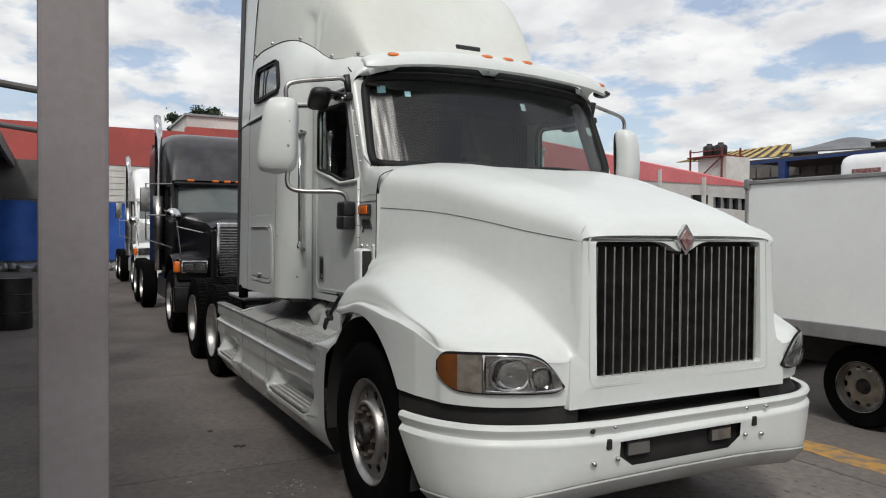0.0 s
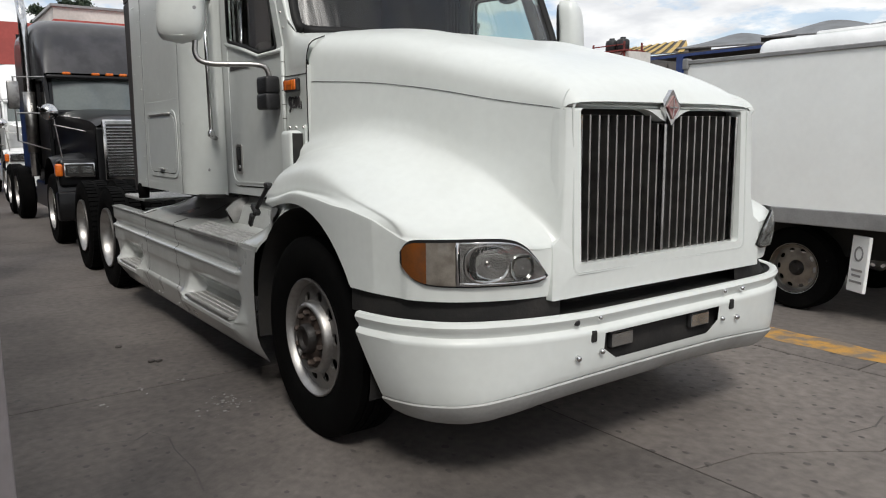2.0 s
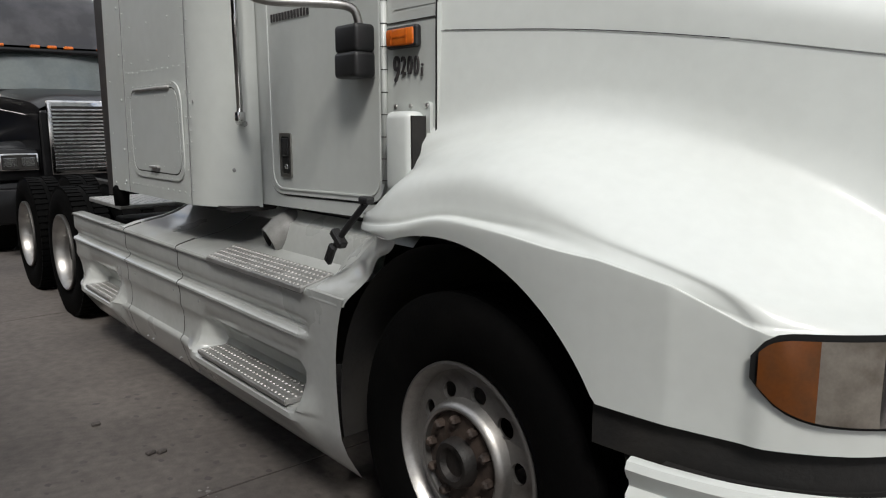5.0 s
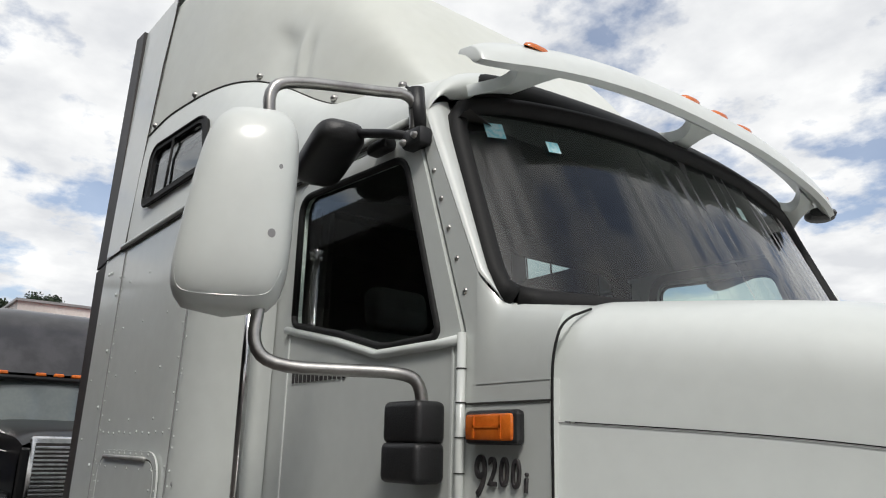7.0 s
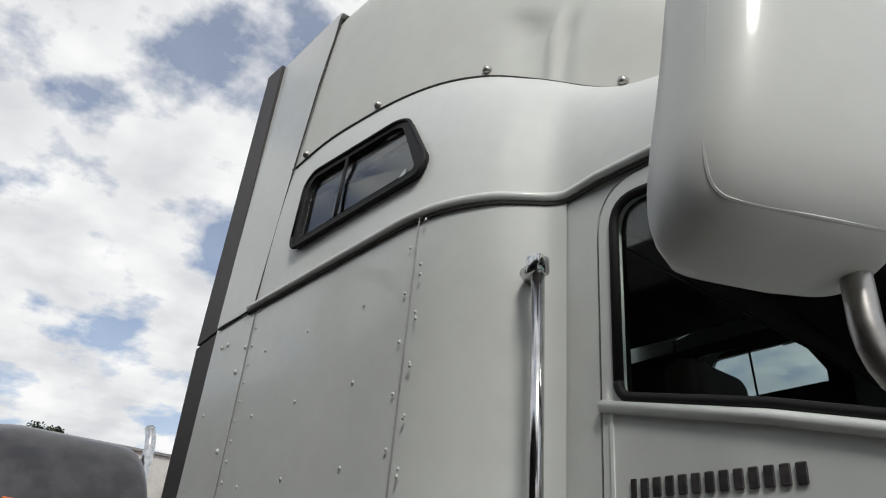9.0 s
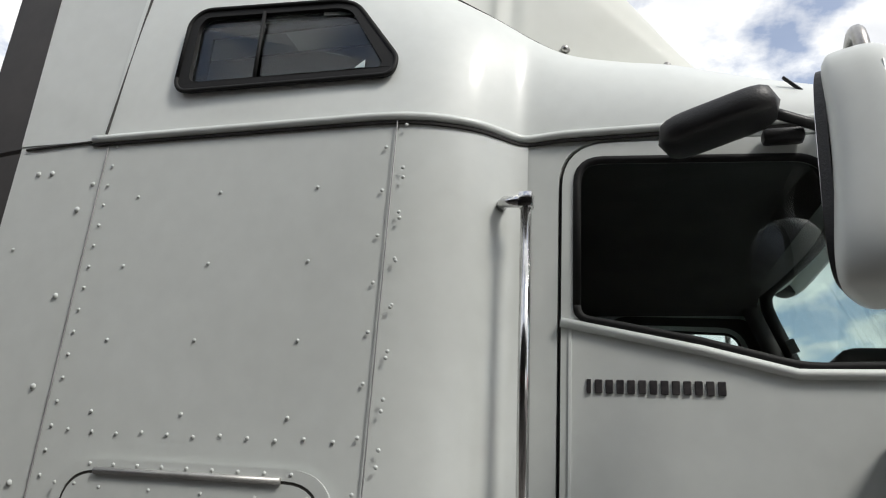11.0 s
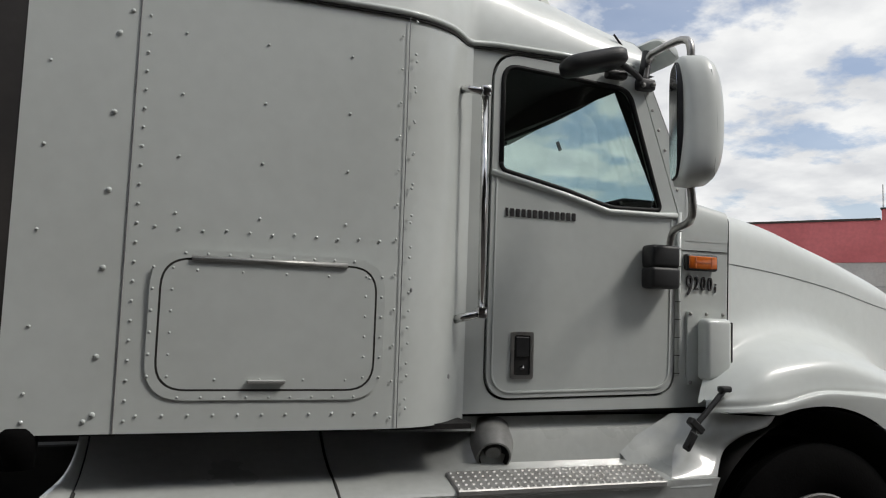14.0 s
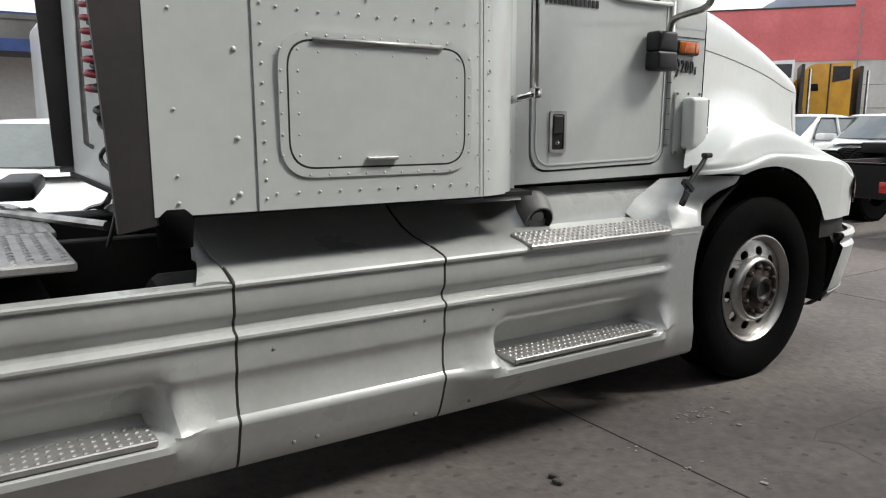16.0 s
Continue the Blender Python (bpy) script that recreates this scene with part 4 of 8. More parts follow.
# cab floor, dash, seats and wheel, seen through the glass
inside = part("cab_floor", box(-1.62, -0.45, -0.93, 0.93, 1.14, 1.20), INTERIOR, truck)
part("firewall", box(-0.46, -0.43, -0.92, 0.92, 1.15, 2.02), INTERIOR, truck)
part("dashboard", box(-0.86, -0.46, -0.91, 0.91, 1.62, 2.085, 0.05, 3), INTERIOR, truck, smooth=40)
part("instrument_hood", box(-0.90, -0.55, 0.12, 0.72, 2.05, 2.125, 0.03, 3), INTERIOR, truck, smooth=40)
for yy, lab in ((-0.50, "passenger_seat"), (0.46, "driver_seat")):
    seat = part(lab, box(-1.50, -1.05, yy - 0.25, yy + 0.25, 1.35, 1.60, 0.05, 3), SEATCLOTH, truck, smooth=40)
    part("seat_back", moved(box(-0.07, 0.07, -0.25, 0.25, 0, 0.62, 0.05, 3), Matrix.Translation((-1.46, yy, 1.55)) @ pose(0, 0, 0, 0, -10, 0)), SEATCLOTH, seat, smooth=40)
    part("head_rest", moved(box(-0.05, 0.05, -0.13, 0.13, 0, 0.16, 0.04, 3), Matrix.Translation((-1.55, yy, 2.18)) @ pose(0, 0, 0, 0, -10, 0)), SEATCLOTH, seat, smooth=40)
wheel_pts = [(0.225 * math.cos(2 * math.pi * k / 28), 0.225 * math.sin(2 * math.pi * k / 28), 0) for k in range(29)]
part("steering_wheel", moved(merge(tube(wheel_pts, 0.016, 8), tube([(-0.22, 0, 0), (0.22, 0, 0)], 0.014, 8), tube([(0, -0.22, 0), (0, 0, 0)], 0.014, 8)), Matrix.Translation((-0.97, 0.46, 1.98)) @ pose(0, 0, 0, 0, -38, 0)), BLACK, truck, smooth=True)
for y0 in (-0.90, 0.78):
    part("sleeper_curtain", grid(lambda u, v, y0=y0: (-1.60 + 0.022 * math.sin(u * 26), y0 + 0.12 * u, 1.2 + 1.4 * v), 30, 2), INTERIOR, truck, "dark curtain drawn aside", smooth=True)
part("sleeper_lining", box(-3.06, -3.05, -1.06, 1.06, 1.14, 3.16), INTERIOR, truck)
part("sleeper_ceiling", box(-3.06, -1.78, -0.86, 0.86, 3.10, 3.11), INTERIOR, truck)
part("sleeper_front_lining", grid(lambda u, v: (-1.78 + 0.13 * u, -0.84 + 1.72 * v, 3.10 - 0.475 * u), 4, 6), INTERIOR, truck)
part("bunk", box(-3.04, -1.95, -1.0, 1.0, 1.60, 1.82, 0.05, 3), SEATCLOTH, truck, "dark mattress on the sleeper bunk", smooth=40)
for sgn in (-1, 1):
    lining = plate([(-3.05, 1.14), (-1.86, 1.14), (-1.86, 2.98), (-2.0, 3.10), (-3.05, 3.10)], [[(-2.63, 2.79), (-1.97, 2.79), (-1.97, 2.84), (-2.11, 3.05), (-2.63, 3.05)]], -sgn * 0.01, "xz", sgn * 1.06)
    for v in lining.verts:
        v.co.y -= sgn * 0.30 * max(0.0, v.co.x + 2.12)
    part("sleeper_lining", lining, INTERIOR, truck)
part("headliner", grid(lambda u, v: (-1.66 + 0.88 * u, -0.90 + 1.8 * v, 2.62 + 0.14 * (1 - (2 * v - 1) ** 2)), 4, 12), INTERIOR, truck, smooth=True)
for sgn in (-1, 1):
    part("door_trim", plate(rounded([(-1.46, 1.25), (-0.66, 1.26), (-0.66, 1.97), (-0.94, 1.97), (-1.46, 2.08)], 0.05), [], -sgn * 0.02, "xz", sgn * (CY - 0.045)), INTERIOR, truck)

# windscreen
def ws(u, v):
    return screen_point(u * 2 - 1, v)


pane = part("windscreen", grid(ws, 60, 20), SHIELD, truck, "wide curved windscreen in a thick rubber seal", smooth=40)
pane.visible_shadow = False
edge = [screen_point(-1 + 2 * k / 24, 0) for k in range(25)] + [screen_point(1, k / 10) for k in range(1, 11)] + [screen_point(1 - 2 * k / 24, 1) for k in range(1, 25)] + [screen_point(-1, 1 - k / 10) for k in range(1, 11)]


loop = [p.copy() for p in edge]
for _ in range(3):
    loop = [(loop[i - 1] + loop[i] * 2 + loop[(i + 1) % len(loop)]) / 4 for i in range(len(loop))]
part("windscreen_seal", tube([p + Vector((0.004, 0, 0)) for p in loop] + [loop[0] + Vector((0.004, 0, 0))], 0.031, 10), GASKET, truck, smooth=True)
# added dark sheet inside the cab for the visor's reflection: down to a rounded edge and back up to the headliner
def header(u, v):
    q = u * 2 - 1
    y = 0.90 * q
    out = max(0.0, (abs(q) - 0.75) / 0.25) ** 2
    front = screen_point(q * 0.97, 0.985, -0.012)
    edge_x, edge_z = -0.762 - 0.055 * y + 0.03 * out, 2.662 + 0.03 * y + 0.02 * out
    if v < 0.7:
        k = v / 0.7
        return (front.x + (edge_x - front.x) * k, front.y + (y - front.y) * k, front.z + (edge_z - front.z) * k - 0.012 * math.sin(math.pi * k))
    k = (v - 0.7) / 0.3
    return (edge_x - 0.07 * k, y, edge_z + (2.645 + 0.12 * (1 - q * q) - edge_z) * k)


part("visor_reflection_sheet", grid(header, 40, 10), INTERIOR, truck, "added dark sheet standing in for the visor's reflection", smooth=50)
# A-pillars and cowl between the glass and the sides
for sgn in (-1, 1):
    def pillar(u, v, sgn=sgn):
        a = screen_point(sgn * 1.0, u)
        ends = (Vector((-0.503, sgn * (CY - 0.034), 2.084)), Vector((-0.558, sgn * (CY + 0.001), 2.162)), Vector((-0.788, sgn * (CY + 0.001), 2.665)))
        b = ends[0].lerp(ends[1], u / 0.14) if u < 0.14 else ends[1].lerp(ends[2], (u - 0.14) / 0.86)
        return a.lerp(b, v) + Vector((0.014, sgn * 0.012, 0)) * math.sin(math.pi * v)
    trim = tube([screen_point(sgn * 0.975, k / 8) + Vector((-0.085, -sgn * 0.01, -0.01)) for k in range(9)], 0.042, 10)
    part("pillar_trim", trim, INTERIOR, truck, "dark lining of the windscreen pillar", smooth=True)
    part("windscreen_pillar", grid(pillar, 21, 8), SHEET, truck, "white windscreen pillar", smooth=True)


def cowl(u, v):
    s = u * 2 - 1
    a = screen_point(s, 0.0) + Vector((0, 0, -0.004))
    b = Vector((-0.312, s * 0.932, 1.80 + 0.29 * max(0.0, 1 - abs(s) ** 6.1) ** 0.213))
    return a.lerp(b, v) + Vector((0, 0, 0.010 * math.sin(math.pi * v) * abs(s) ** 3))


part("cowl_top", grid(cowl, 40, 6), SHEET, truck, smooth=True)
for y0, y1 in ((-0.62, -0.02), (0.02, 0.74)):
    arm = part("wiper", tube([screen_point(y0 / 0.925, 0.02, 0.02), screen_point((y0 + y1) / 1.85, 0.055, 0.03), screen_point(y1 / 0.925, 0.03, 0.02)], 0.009, 8, 1), BLACK, truck, "black windscreen wiper resting at the sill")
    part("wiper_blade", tube([screen_point((y0 + 0.02) / 0.925, 0.035, 0.012), screen_point((y1 - 0.02) / 0.925, 0.045, 0.012)], 0.007, 6), GASKET, arm)
for sy, v0, v1, w, mat in ((-0.885, 0.80, 0.885, 0.030, TEAL), (-0.70, 0.76, 0.82, 0.022, TEAL), (0.30, 0.705, 0.785, 0.022, PAPER), (0.93, 0.52, 0.62, 0.035, PAPER)):
    part("windscreen_sticker", grid(lambda u, v, sy=sy, v0=v0, v1=v1, w=w: screen_point(sy + (u - 0.5) * 2 * w, v0 + (v1 - v0) * v, 0.010 if v1 > 0.8 else -0.010), 4, 2), mat, truck)


# ---------------------------------------------------------------- sleeper
def side_y(z):
    return 1.192 - 0.016 * max(0, z - 1.13)


# plan of the body from the rear corner to the door frame
PLAN = along([(-3.175, 1.19, 0), (-2.6, 1.19, 0), (-2.15, 1.19, 0), (-1.96, 1.187, 0), (-1.84, 1.165, 0), (-1.74, 1.115, 0), (-1.68, 1.055, 0), (-1.635, 1.0, 0), (-1.60, 0.982, 0)], 60)
for sgn in (-1, 1):
    def wall(u, v, sgn=sgn):
        p = PLAN[int(round(u * 60))]
        z = 1.13 + 1.53 * v
        return (p.x, sgn * (p.y - (1.192 - side_y(z)) * min(1, (p.y - 0.95) / 0.2)), z)
    side = part("sleeper_side", grid(wall, 60, 14), SHEET, truck, "white riveted aluminium sleeper side", smooth=True)
    y0 = sgn * 1.192
    # fold lines and seams of the sheet
    for sx, z0, z1, r in ((-2.845, 1.13, 2.64, 0.0025), (-1.925, 1.13, 2.645, 0.002)):
        part("sheet_seam", tube([(sx, sgn * (side_y(z0) + 0.0005), z0), (sx, sgn * (side_y(z1) + 0.0005), z1)], r, 6), GREYRAIL, side)
    # luggage door with its groove, hinge and pull
    ring_o = rounded([(-2.735, 1.262), (-2.015, 1.262), (-2.015, 1.695), (-2.735, 1.695)], 0.10, 8)
    ring_i = rounded([(-2.728, 1.269), (-2.022, 1.269), (-2.022, 1.688), (-2.728, 1.688)], 0.094, 8)
    rim_o = rounded([(-2.764, 1.233), (-1.986, 1.233), (-1.986, 1.722), (-2.764, 1.722)], 0.125, 8)
    hatch = part("luggage_door", plate(ring_i, [], sgn * 0.010, "xz", sgn * 1.184), SHEET, side, "white riveted luggage door with a small pull bar")
    part("door_groove", plate(ring_o, [ring_i], sgn * 0.004, "xz", sgn * 1.188), SEAM, hatch)
    part("door_rim", plate(rim_o, [ring_o], sgn * 0.007, "xz", sgn * 1.187), SHEET, hatch)
    part("hatch_hinge", tube([(-2.64, sgn * 1.197, 1.694), (-2.125, sgn * 1.197, 1.694)], 0.009, 8), TREAD, hatch, smooth=True)
    part("hatch_pull", box(-2.445, -2.32, *sorted((sgn * 1.192, sgn * 1.212)), 1.288, 1.300, 0.003, 1), TREAD, hatch)
    # rivets
    spots = []
    for k in range(24):
        z = 1.17 + 0.063 * k
        spots += [(-2.815, z, 0.0055), (-1.898 if k % 2 else -1.95, z, 0.0055)]
    for k in range(12):
        spots.append((-1.895, 1.2 + 0.115 * k, 0.0055))
    for k in range(11):
        spots.append((-2.76 + 0.075 * k, 1.792 - 0.003 * (k % 3), 0.0055))
        spots.append((-2.78 + 0.078 * k, 1.185, 0.0055))
    for k in range(9):
        spots += [(-2.66 + 0.07 * k, 1.71, 0.0055), (-2.66 + 0.072 * k, 1.243, 0.005), (-2.62 + 0.072 * k, 1.655, 0.005) if k % 2 == 0 else (-2.62 + 0.072 * k, 1.30, 0.005)]
    for k in range(6):
        z = 1.31 + 0.07 * k
        spots += [(-2.755, z, 0.0055), (-1.998, z, 0.0055), (-2.695, z, 0.005), (-2.055, z, 0.005)]
    for xx in (-2.70, -2.43, -2.135):
        for zz in (1.84, 2.03, 2.24, 2.45):
            spots.append((xx, zz, 0.0055))
    for zz in (1.19, 1.37, 1.65, 1.90, 2.155, 2.42):
        spots.append((-2.905, zz, 0.0095))
    for zz in (1.255, 1.46, 1.76, 2.03, 2.30):
        spots.append((-3.10, zz, 0.006))
    spots += [(-3.08, 2.545, 0.009), (-3.03, 2.545, 0.009), (-2.87, 2.5, 0.008), (-3.10, 1.17, 0.007), (-2.93, 1.17, 0.008)]
    bm = bmesh.new()
    for xx, zz, r in spots:
        on_door = -2.764 < xx < -1.986 and 1.233 < zz < 1.722
        b0 = sgn * (1.1938 if on_door else side_y(zz))
        top = bm.verts.new((xx, b0 + sgn * r * 0.55, zz))
        ring = [bm.verts.new((xx + r * math.cos(a), b0, zz + r * math.sin(a))) for a in [k * math.pi / 4 for k in range(8)]]
        mid = [bm.verts.new((xx + 0.7 * r * math.cos(a), b0 + sgn * r * 0.42, zz + 0.7 * r * math.sin(a))) for a in [k * math.pi / 4 for k in range(8)]]
        for k in range(8):
            bm.faces.new((ring[k], ring[(k + 1) % 8], mid[(k + 1) % 8], mid[k]))
            bm.faces.new((mid[k], mid[(k + 1) % 8], top))
    tagged(part("rivets", bm, SHEET, side, smooth=True), kind="stuff")
    # drip rail along the foot of the roof cap
    rail = [(p.x, sgn * (p.y - 0.018 * min(1, (p.y - 0.95) / 0.2)), 2.648) for p in PLAN if p.x > -2.91] + [(-1.5, sgn * 0.986, 2.652), (-1.2, sgn * 0.985, 2.654), (-0.84, sgn * 0.975, 2.655)]
    part("drip_rail", tube(rail, 0.013, 8), SHEET, truck, "white drip rail under the roof cap", smooth=True)
    # dark tube that stands in for the shade under the rail
    part("painted_drip_shade", tube([(a, b * 0.9985, c - 0.017) for a, b, c in rail], 0.006, 6), SEAM, truck)
part("sleeper_back", box(-3.11, -3.07, -1.085, 1.085, 1.13, 3.92), WHITE, truck, "white sleeper rear wall")
part("sleeper_floor", box(-3.13, -1.62, -1.13, 1.13, 1.115, 1.135), CHASSIS, truck)

for x, y, z, w, h, mat in ((-1.698, -1.0735, 1.302, 0.012, 0.012, GREYRAIL), (-1.722, -1.094, 1.290, 0.010, 0.020, SHEET), (-1.885, -1.176, 1.62, 0.005, 0.009, GREYRAIL)):
    part("scuff_mark", moved(lathe([(0, 0.003), (0.6, 0.002), (1.0, -0.002)], 12), Matrix.Translation((x, y, z)) @ Matrix.Rotation(math.pi, 4, "Z") @ pose(0, 0, 0, 0, 0, 28 if x > -1.85 else 0) @ Matrix.Diagonal((w, 1, h, 1))), mat, truck, "grey scuff on the paint", smooth=True)

# roof cap: from the drip rail up to the fairing's joint, and the fairing over it
joint_z = curve_through([(-3.15, 3.18), (-2.83, 3.205), (-2.6, 3.235), (-2.33, 3.235), (-2.1, 3.235), (-1.92, 3.20), (-1.75, 3.12), (-1.6, 3.03), (-1.5, 2.985), (-1.35, 2.965), (-1.2, 2.955), (-1.05, 2.92), (-0.80, 2.86)])
joint_y = curve_through([(-3.15, 1.145), (-2.83, 1.142), (-2.33, 1.10), (-2.1, 1.045), (-1.92, 0.985), (-1.75, 0.925), (-1.51, 0.855), (-1.2, 0.755), (-1.0, 0.70), (-0.80, 0.66)])
foot_y = curve_through([(-3.15, 1.168), (-2.15, 1.168), (-1.96, 1.165), (-1.84, 1.145), (-1.74, 1.097), (-1.68, 1.045), (-1.62, 0.995), (-1.55, 0.985), (-1.2, 0.985), (-0.80, 0.972)])
fair_z = curve_through([(-3.15, 3.99), (-2.7, 4.03), (-2.5, 4.05), (-2.3, 4.035), (-2.1, 3.985), (-1.9, 3.915), (-1.7, 3.785), (-1.5, 3.585), (-1.3, 3.31), (-1.15, 3.075), (-1.05, 2.95), (-0.78, 2.875)])
for sgn in (-1, 1):
    def cap(u, v, sgn=sgn):
        x = -2.84 + 2.06 * u - 0.026 * (1 - u) ** 8 * (1 - v)
        jy, jz, fy = joint_y(x), joint_z(x), foot_y(x)
        # bulges outwards between foot and joint
        a = v * math.pi / 2
        k = 0.5 if x < -2.0 else 0.5 + 0.5 * min(1, (x + 2.0) / 0.35)
        yy = fy + (jy - fy) * ((1 - math.cos(a)) * k + v * (1 - k))
        zz = 2.655 + (jz - 2.655) * (math.sin(a) * k + v * (1 - k))
        return (x, sgn * yy, zz)
    GLASS = [(-2.612, 2.800), (-1.980, 2.800), (-1.975, 2.828), (-2.108, 3.030), (-2.15, 3.044), (-2.592, 3.044), (-2.618, 3.01)]

    def closed(u, v):
        """Whether the cap is solid here, outside its window."""
        p = cap(u, v)
        turns = [(b[0] - a[0]) * (p[2] - a[1]) - (b[1] - a[1]) * (p[0] - a[0]) for a, b in zip(GLASS, GLASS[1:] + GLASS[:1])]
        return min(turns) < 0
    c = part("roof_cap_side", grid(cap, 150, 40, keep=closed), WHITE, truck, "white moulded roof cap beside the sleeper window", smooth=True)
    seam = [(-2.83 + 1.68 * k / 40, sgn * (joint_y(-2.83 + 1.68 * k / 40) + 0.002), joint_z(-2.83 + 1.68 * k / 40)) for k in range(41)]
    part("fairing_joint", tube(seam, 0.0045, 6), SEAM, truck)
    part("panel_joint", tube([(-2.862, sgn * 1.169, 2.665), (-2.82, sgn * 1.145, 3.2), (-2.775, sgn * 1.128, 3.6), (-2.735, sgn * 1.105, 3.93)], 0.0045, 6), SEAM, truck)
    for xx in (-2.748, -2.335, -1.916, -1.514, -1.212):
        bm = lathe([(0, 0.016), (0.010, 0.012), (0.014, 0.004), (0.016, -0.01)], 10)
        if sgn < 0:
            moved(bm, Matrix.Rotation(math.pi, 4, "Z"))
        part("fairing_screw", moved(bm, Matrix.Translation((xx, sgn * (joint_y(xx + 0.0) - 0.0), joint_z(xx) + 0.025))), STEELROD, truck, smooth=True)
    # sleeper window: rubber frame, two panes, sliding bar
    WIN = [(-2.642, 2.782), (-1.958, 2.782), (-1.945, 2.84), (-2.10, 3.062), (-2.15, 3.080), (-2.60, 3.080), (-2.64, 3.04)]

    def on_cap(a, b, off, sgn=sgn):
        lo, hi = 0.0, 1.0
        for _ in range(24):
            mid = (lo + hi) / 2
            if cap((a + 2.84) / 2.06, mid)[2] < b:
                lo = mid
            else:
                hi = mid
        return (a, cap((a + 2.84) / 2.06, lo)[1] + sgn * off, b)
    outl = rounded(WIN, [0.05, 0.05, 0.03, 0.05, 0.03, 0.05, 0.04], 6)
    inner = rounded([(-2.60, 2.812), (-1.995, 2.812), (-1.99, 2.83), (-2.115, 3.037), (-2.15, 3.050), (-2.585, 3.050), (-2.605, 3.02)], [0.03, 0.03, 0.02, 0.03, 0.02, 0.03, 0.03], 6)

    def lay(bm, off, sgn=sgn):
        for v in bm.verts:
            p = on_cap(v.co.x, v.co.z, 0)
            v.co.y = p[1] + sgn * (off + v.co.y)
        return bm
    win = part("sleeper_window", lay(plate(inner, [], 0.004, "xz", 0.0), -0.002), BUNKGLASS, truck, "dark sleeper window in a thick black rubber frame")
    win.visible_shadow = False
    part("window_frame", lay(plate(outl, [inner], 0.016, "xz", 0.0), 0.002), GASKET, win, "wide flat black rubber frame", smooth=30)
    part("frame_bead", tube([on_cap(a, b, 0.017) for a, b in outl + outl[:1]], 0.007, 8), GASKET, win, smooth=True)
    part("sliding_bar", tube([on_cap(-2.385, 2.80, 0.008), on_cap(-2.395, 3.055, 0.012)], 0.006, 8), GASKET, win, smooth=True)
    if sgn < 0:
        part("window_sticker", lay(plate([(-2.075, 2.822), (-2.045, 2.822), (-2.047, 2.850)], [], 0.002, "xz", 0.0), 0.004), PAPER, win, "torn pale sticker corner")
    # rear edge panels in black
    bm = plate([(-3.282, 1.085), (-3.162, 1.105), (-3.176, 2.625), (-3.362, 2.605)] if sgn < 0 else [(-3.20, 1.17), (-3.06, 1.17), (-3.06, 2.625), (-3.25, 2.605)], [], -sgn * 0.03, "xz", sgn * 1.188)
    for v in bm.verts:
        v.co.y -= sgn * 0.016 * max(0, v.co.z - 1.13)
    part("side_extender", bm, EXTENDER, truck, "black side extender behind the sleeper")
    bm = plate([(-3.365, 2.62), (-3.178, 2.64), (-3.232, 3.985), (-3.378, 4.0)], [], -sgn * 0.03, "xz", sgn * 1.188)
    for v in bm.verts:
        v.co.y -= sgn * 0.016 * max(0, v.co.z - 1.13) + sgn * 0.012 * max(0, (v.co.z - 2.7))
    part("side_extender", bm, EXTENDER, truck, "brownish black upper side extender")
    def rear_panel(u, v, sgn=sgn):
        z = 2.645 + 1.335 * v
        x0 = -3.176 - 0.056 * v
        x1 = -2.862 + 0.13 * v
        x = x0 + (x1 - x0) * u
        return (x, sgn * (1.1685 - 0.058 * v), z - 0.012 * u * v)
    part("rear_panel", grid(rear_panel, 8, 12), SHEET, truck, "flat white upper rear panel of the sleeper", smooth=True)
    part("upper_panel_joint", tube([(-3.15, sgn * 1.17, 2.632), (-2.91, sgn * 1.17, 2.642)], 0.004, 6), SEAM, truck)


def fairing(u, v):
    x = -2.84 + 1.81 * u
    s = v * 2 - 1
    jy, jz, tz = joint_y(x), joint_z(x), max(fair_z(x), joint_z(x) + 0.012)
    k = min(1, max(0, (x + 2.85) / 1.0))
    n = 15 - 10.0 * k * k * (3 - 2 * k)
    a = abs(s) * math.pi / 2
    yy = math.copysign(math.sin(a) ** (2 / n), s)
    zz = max(0.0, math.cos(a)) ** (2 / n)
    lean = 1 - 0.035 * zz
    z = jz + (tz - jz) * zz
    dent = 0.022 * math.exp(-((x + 1.80 + 0.5 * (z - 3.34)) / 0.060) ** 2 - ((z - 3.34) / 0.070) ** 2)
    dent -= 0.014 * math.exp(-((x + 1.715 - 0.25 * (z - 3.28)) / 0.018) ** 2 - ((z - 3.28) / 0.075) ** 2)
    dent += 0.013 * math.exp(-((x + 1.675 - 0.25 * (z - 3.26)) / 0.022) ** 2 - ((z - 3.26) / 0.065) ** 2)
    dent -= 0.004 * math.exp(-((x + 1.635) / 0.02) ** 2 - ((z - 3.21) / 0.05) ** 2)
    return (x, yy * jy * lean + (dent if s < 0 else 0.0), z)


part("roof_fairing", grid(fairing, 190, 130), FAIRING, truck, "tall white fibreglass roof fairing with a shallow dent", smooth=True)
part("fairing_slot", box(-1.205, -1.172, 0.05, 0.27, 3.105, 3.145, 0.006, 2), BLACK, truck, "black slot in the fairing front", smooth=40)
part("rear_roof", grid(lambda u, v: (-3.23 + 0.51 * u, (v * 2 - 1) * 1.11, 3.98 - 0.025 * u + 0.05 * (1 - (v * 2 - 1) ** 2)), 4, 8), FAIRING, truck, smooth=True)
part("cab_roof", grid(lambda u, v: (-1.62 + 0.835 * u, joint_y(-1.62 + 0.835 * u) * (v * 2 - 1), joint_z(-1.62 + 0.835 * u) + 0.03 * (1 - (v * 2 - 1) ** 2)), 12, 16), WHITE, truck, smooth=True)
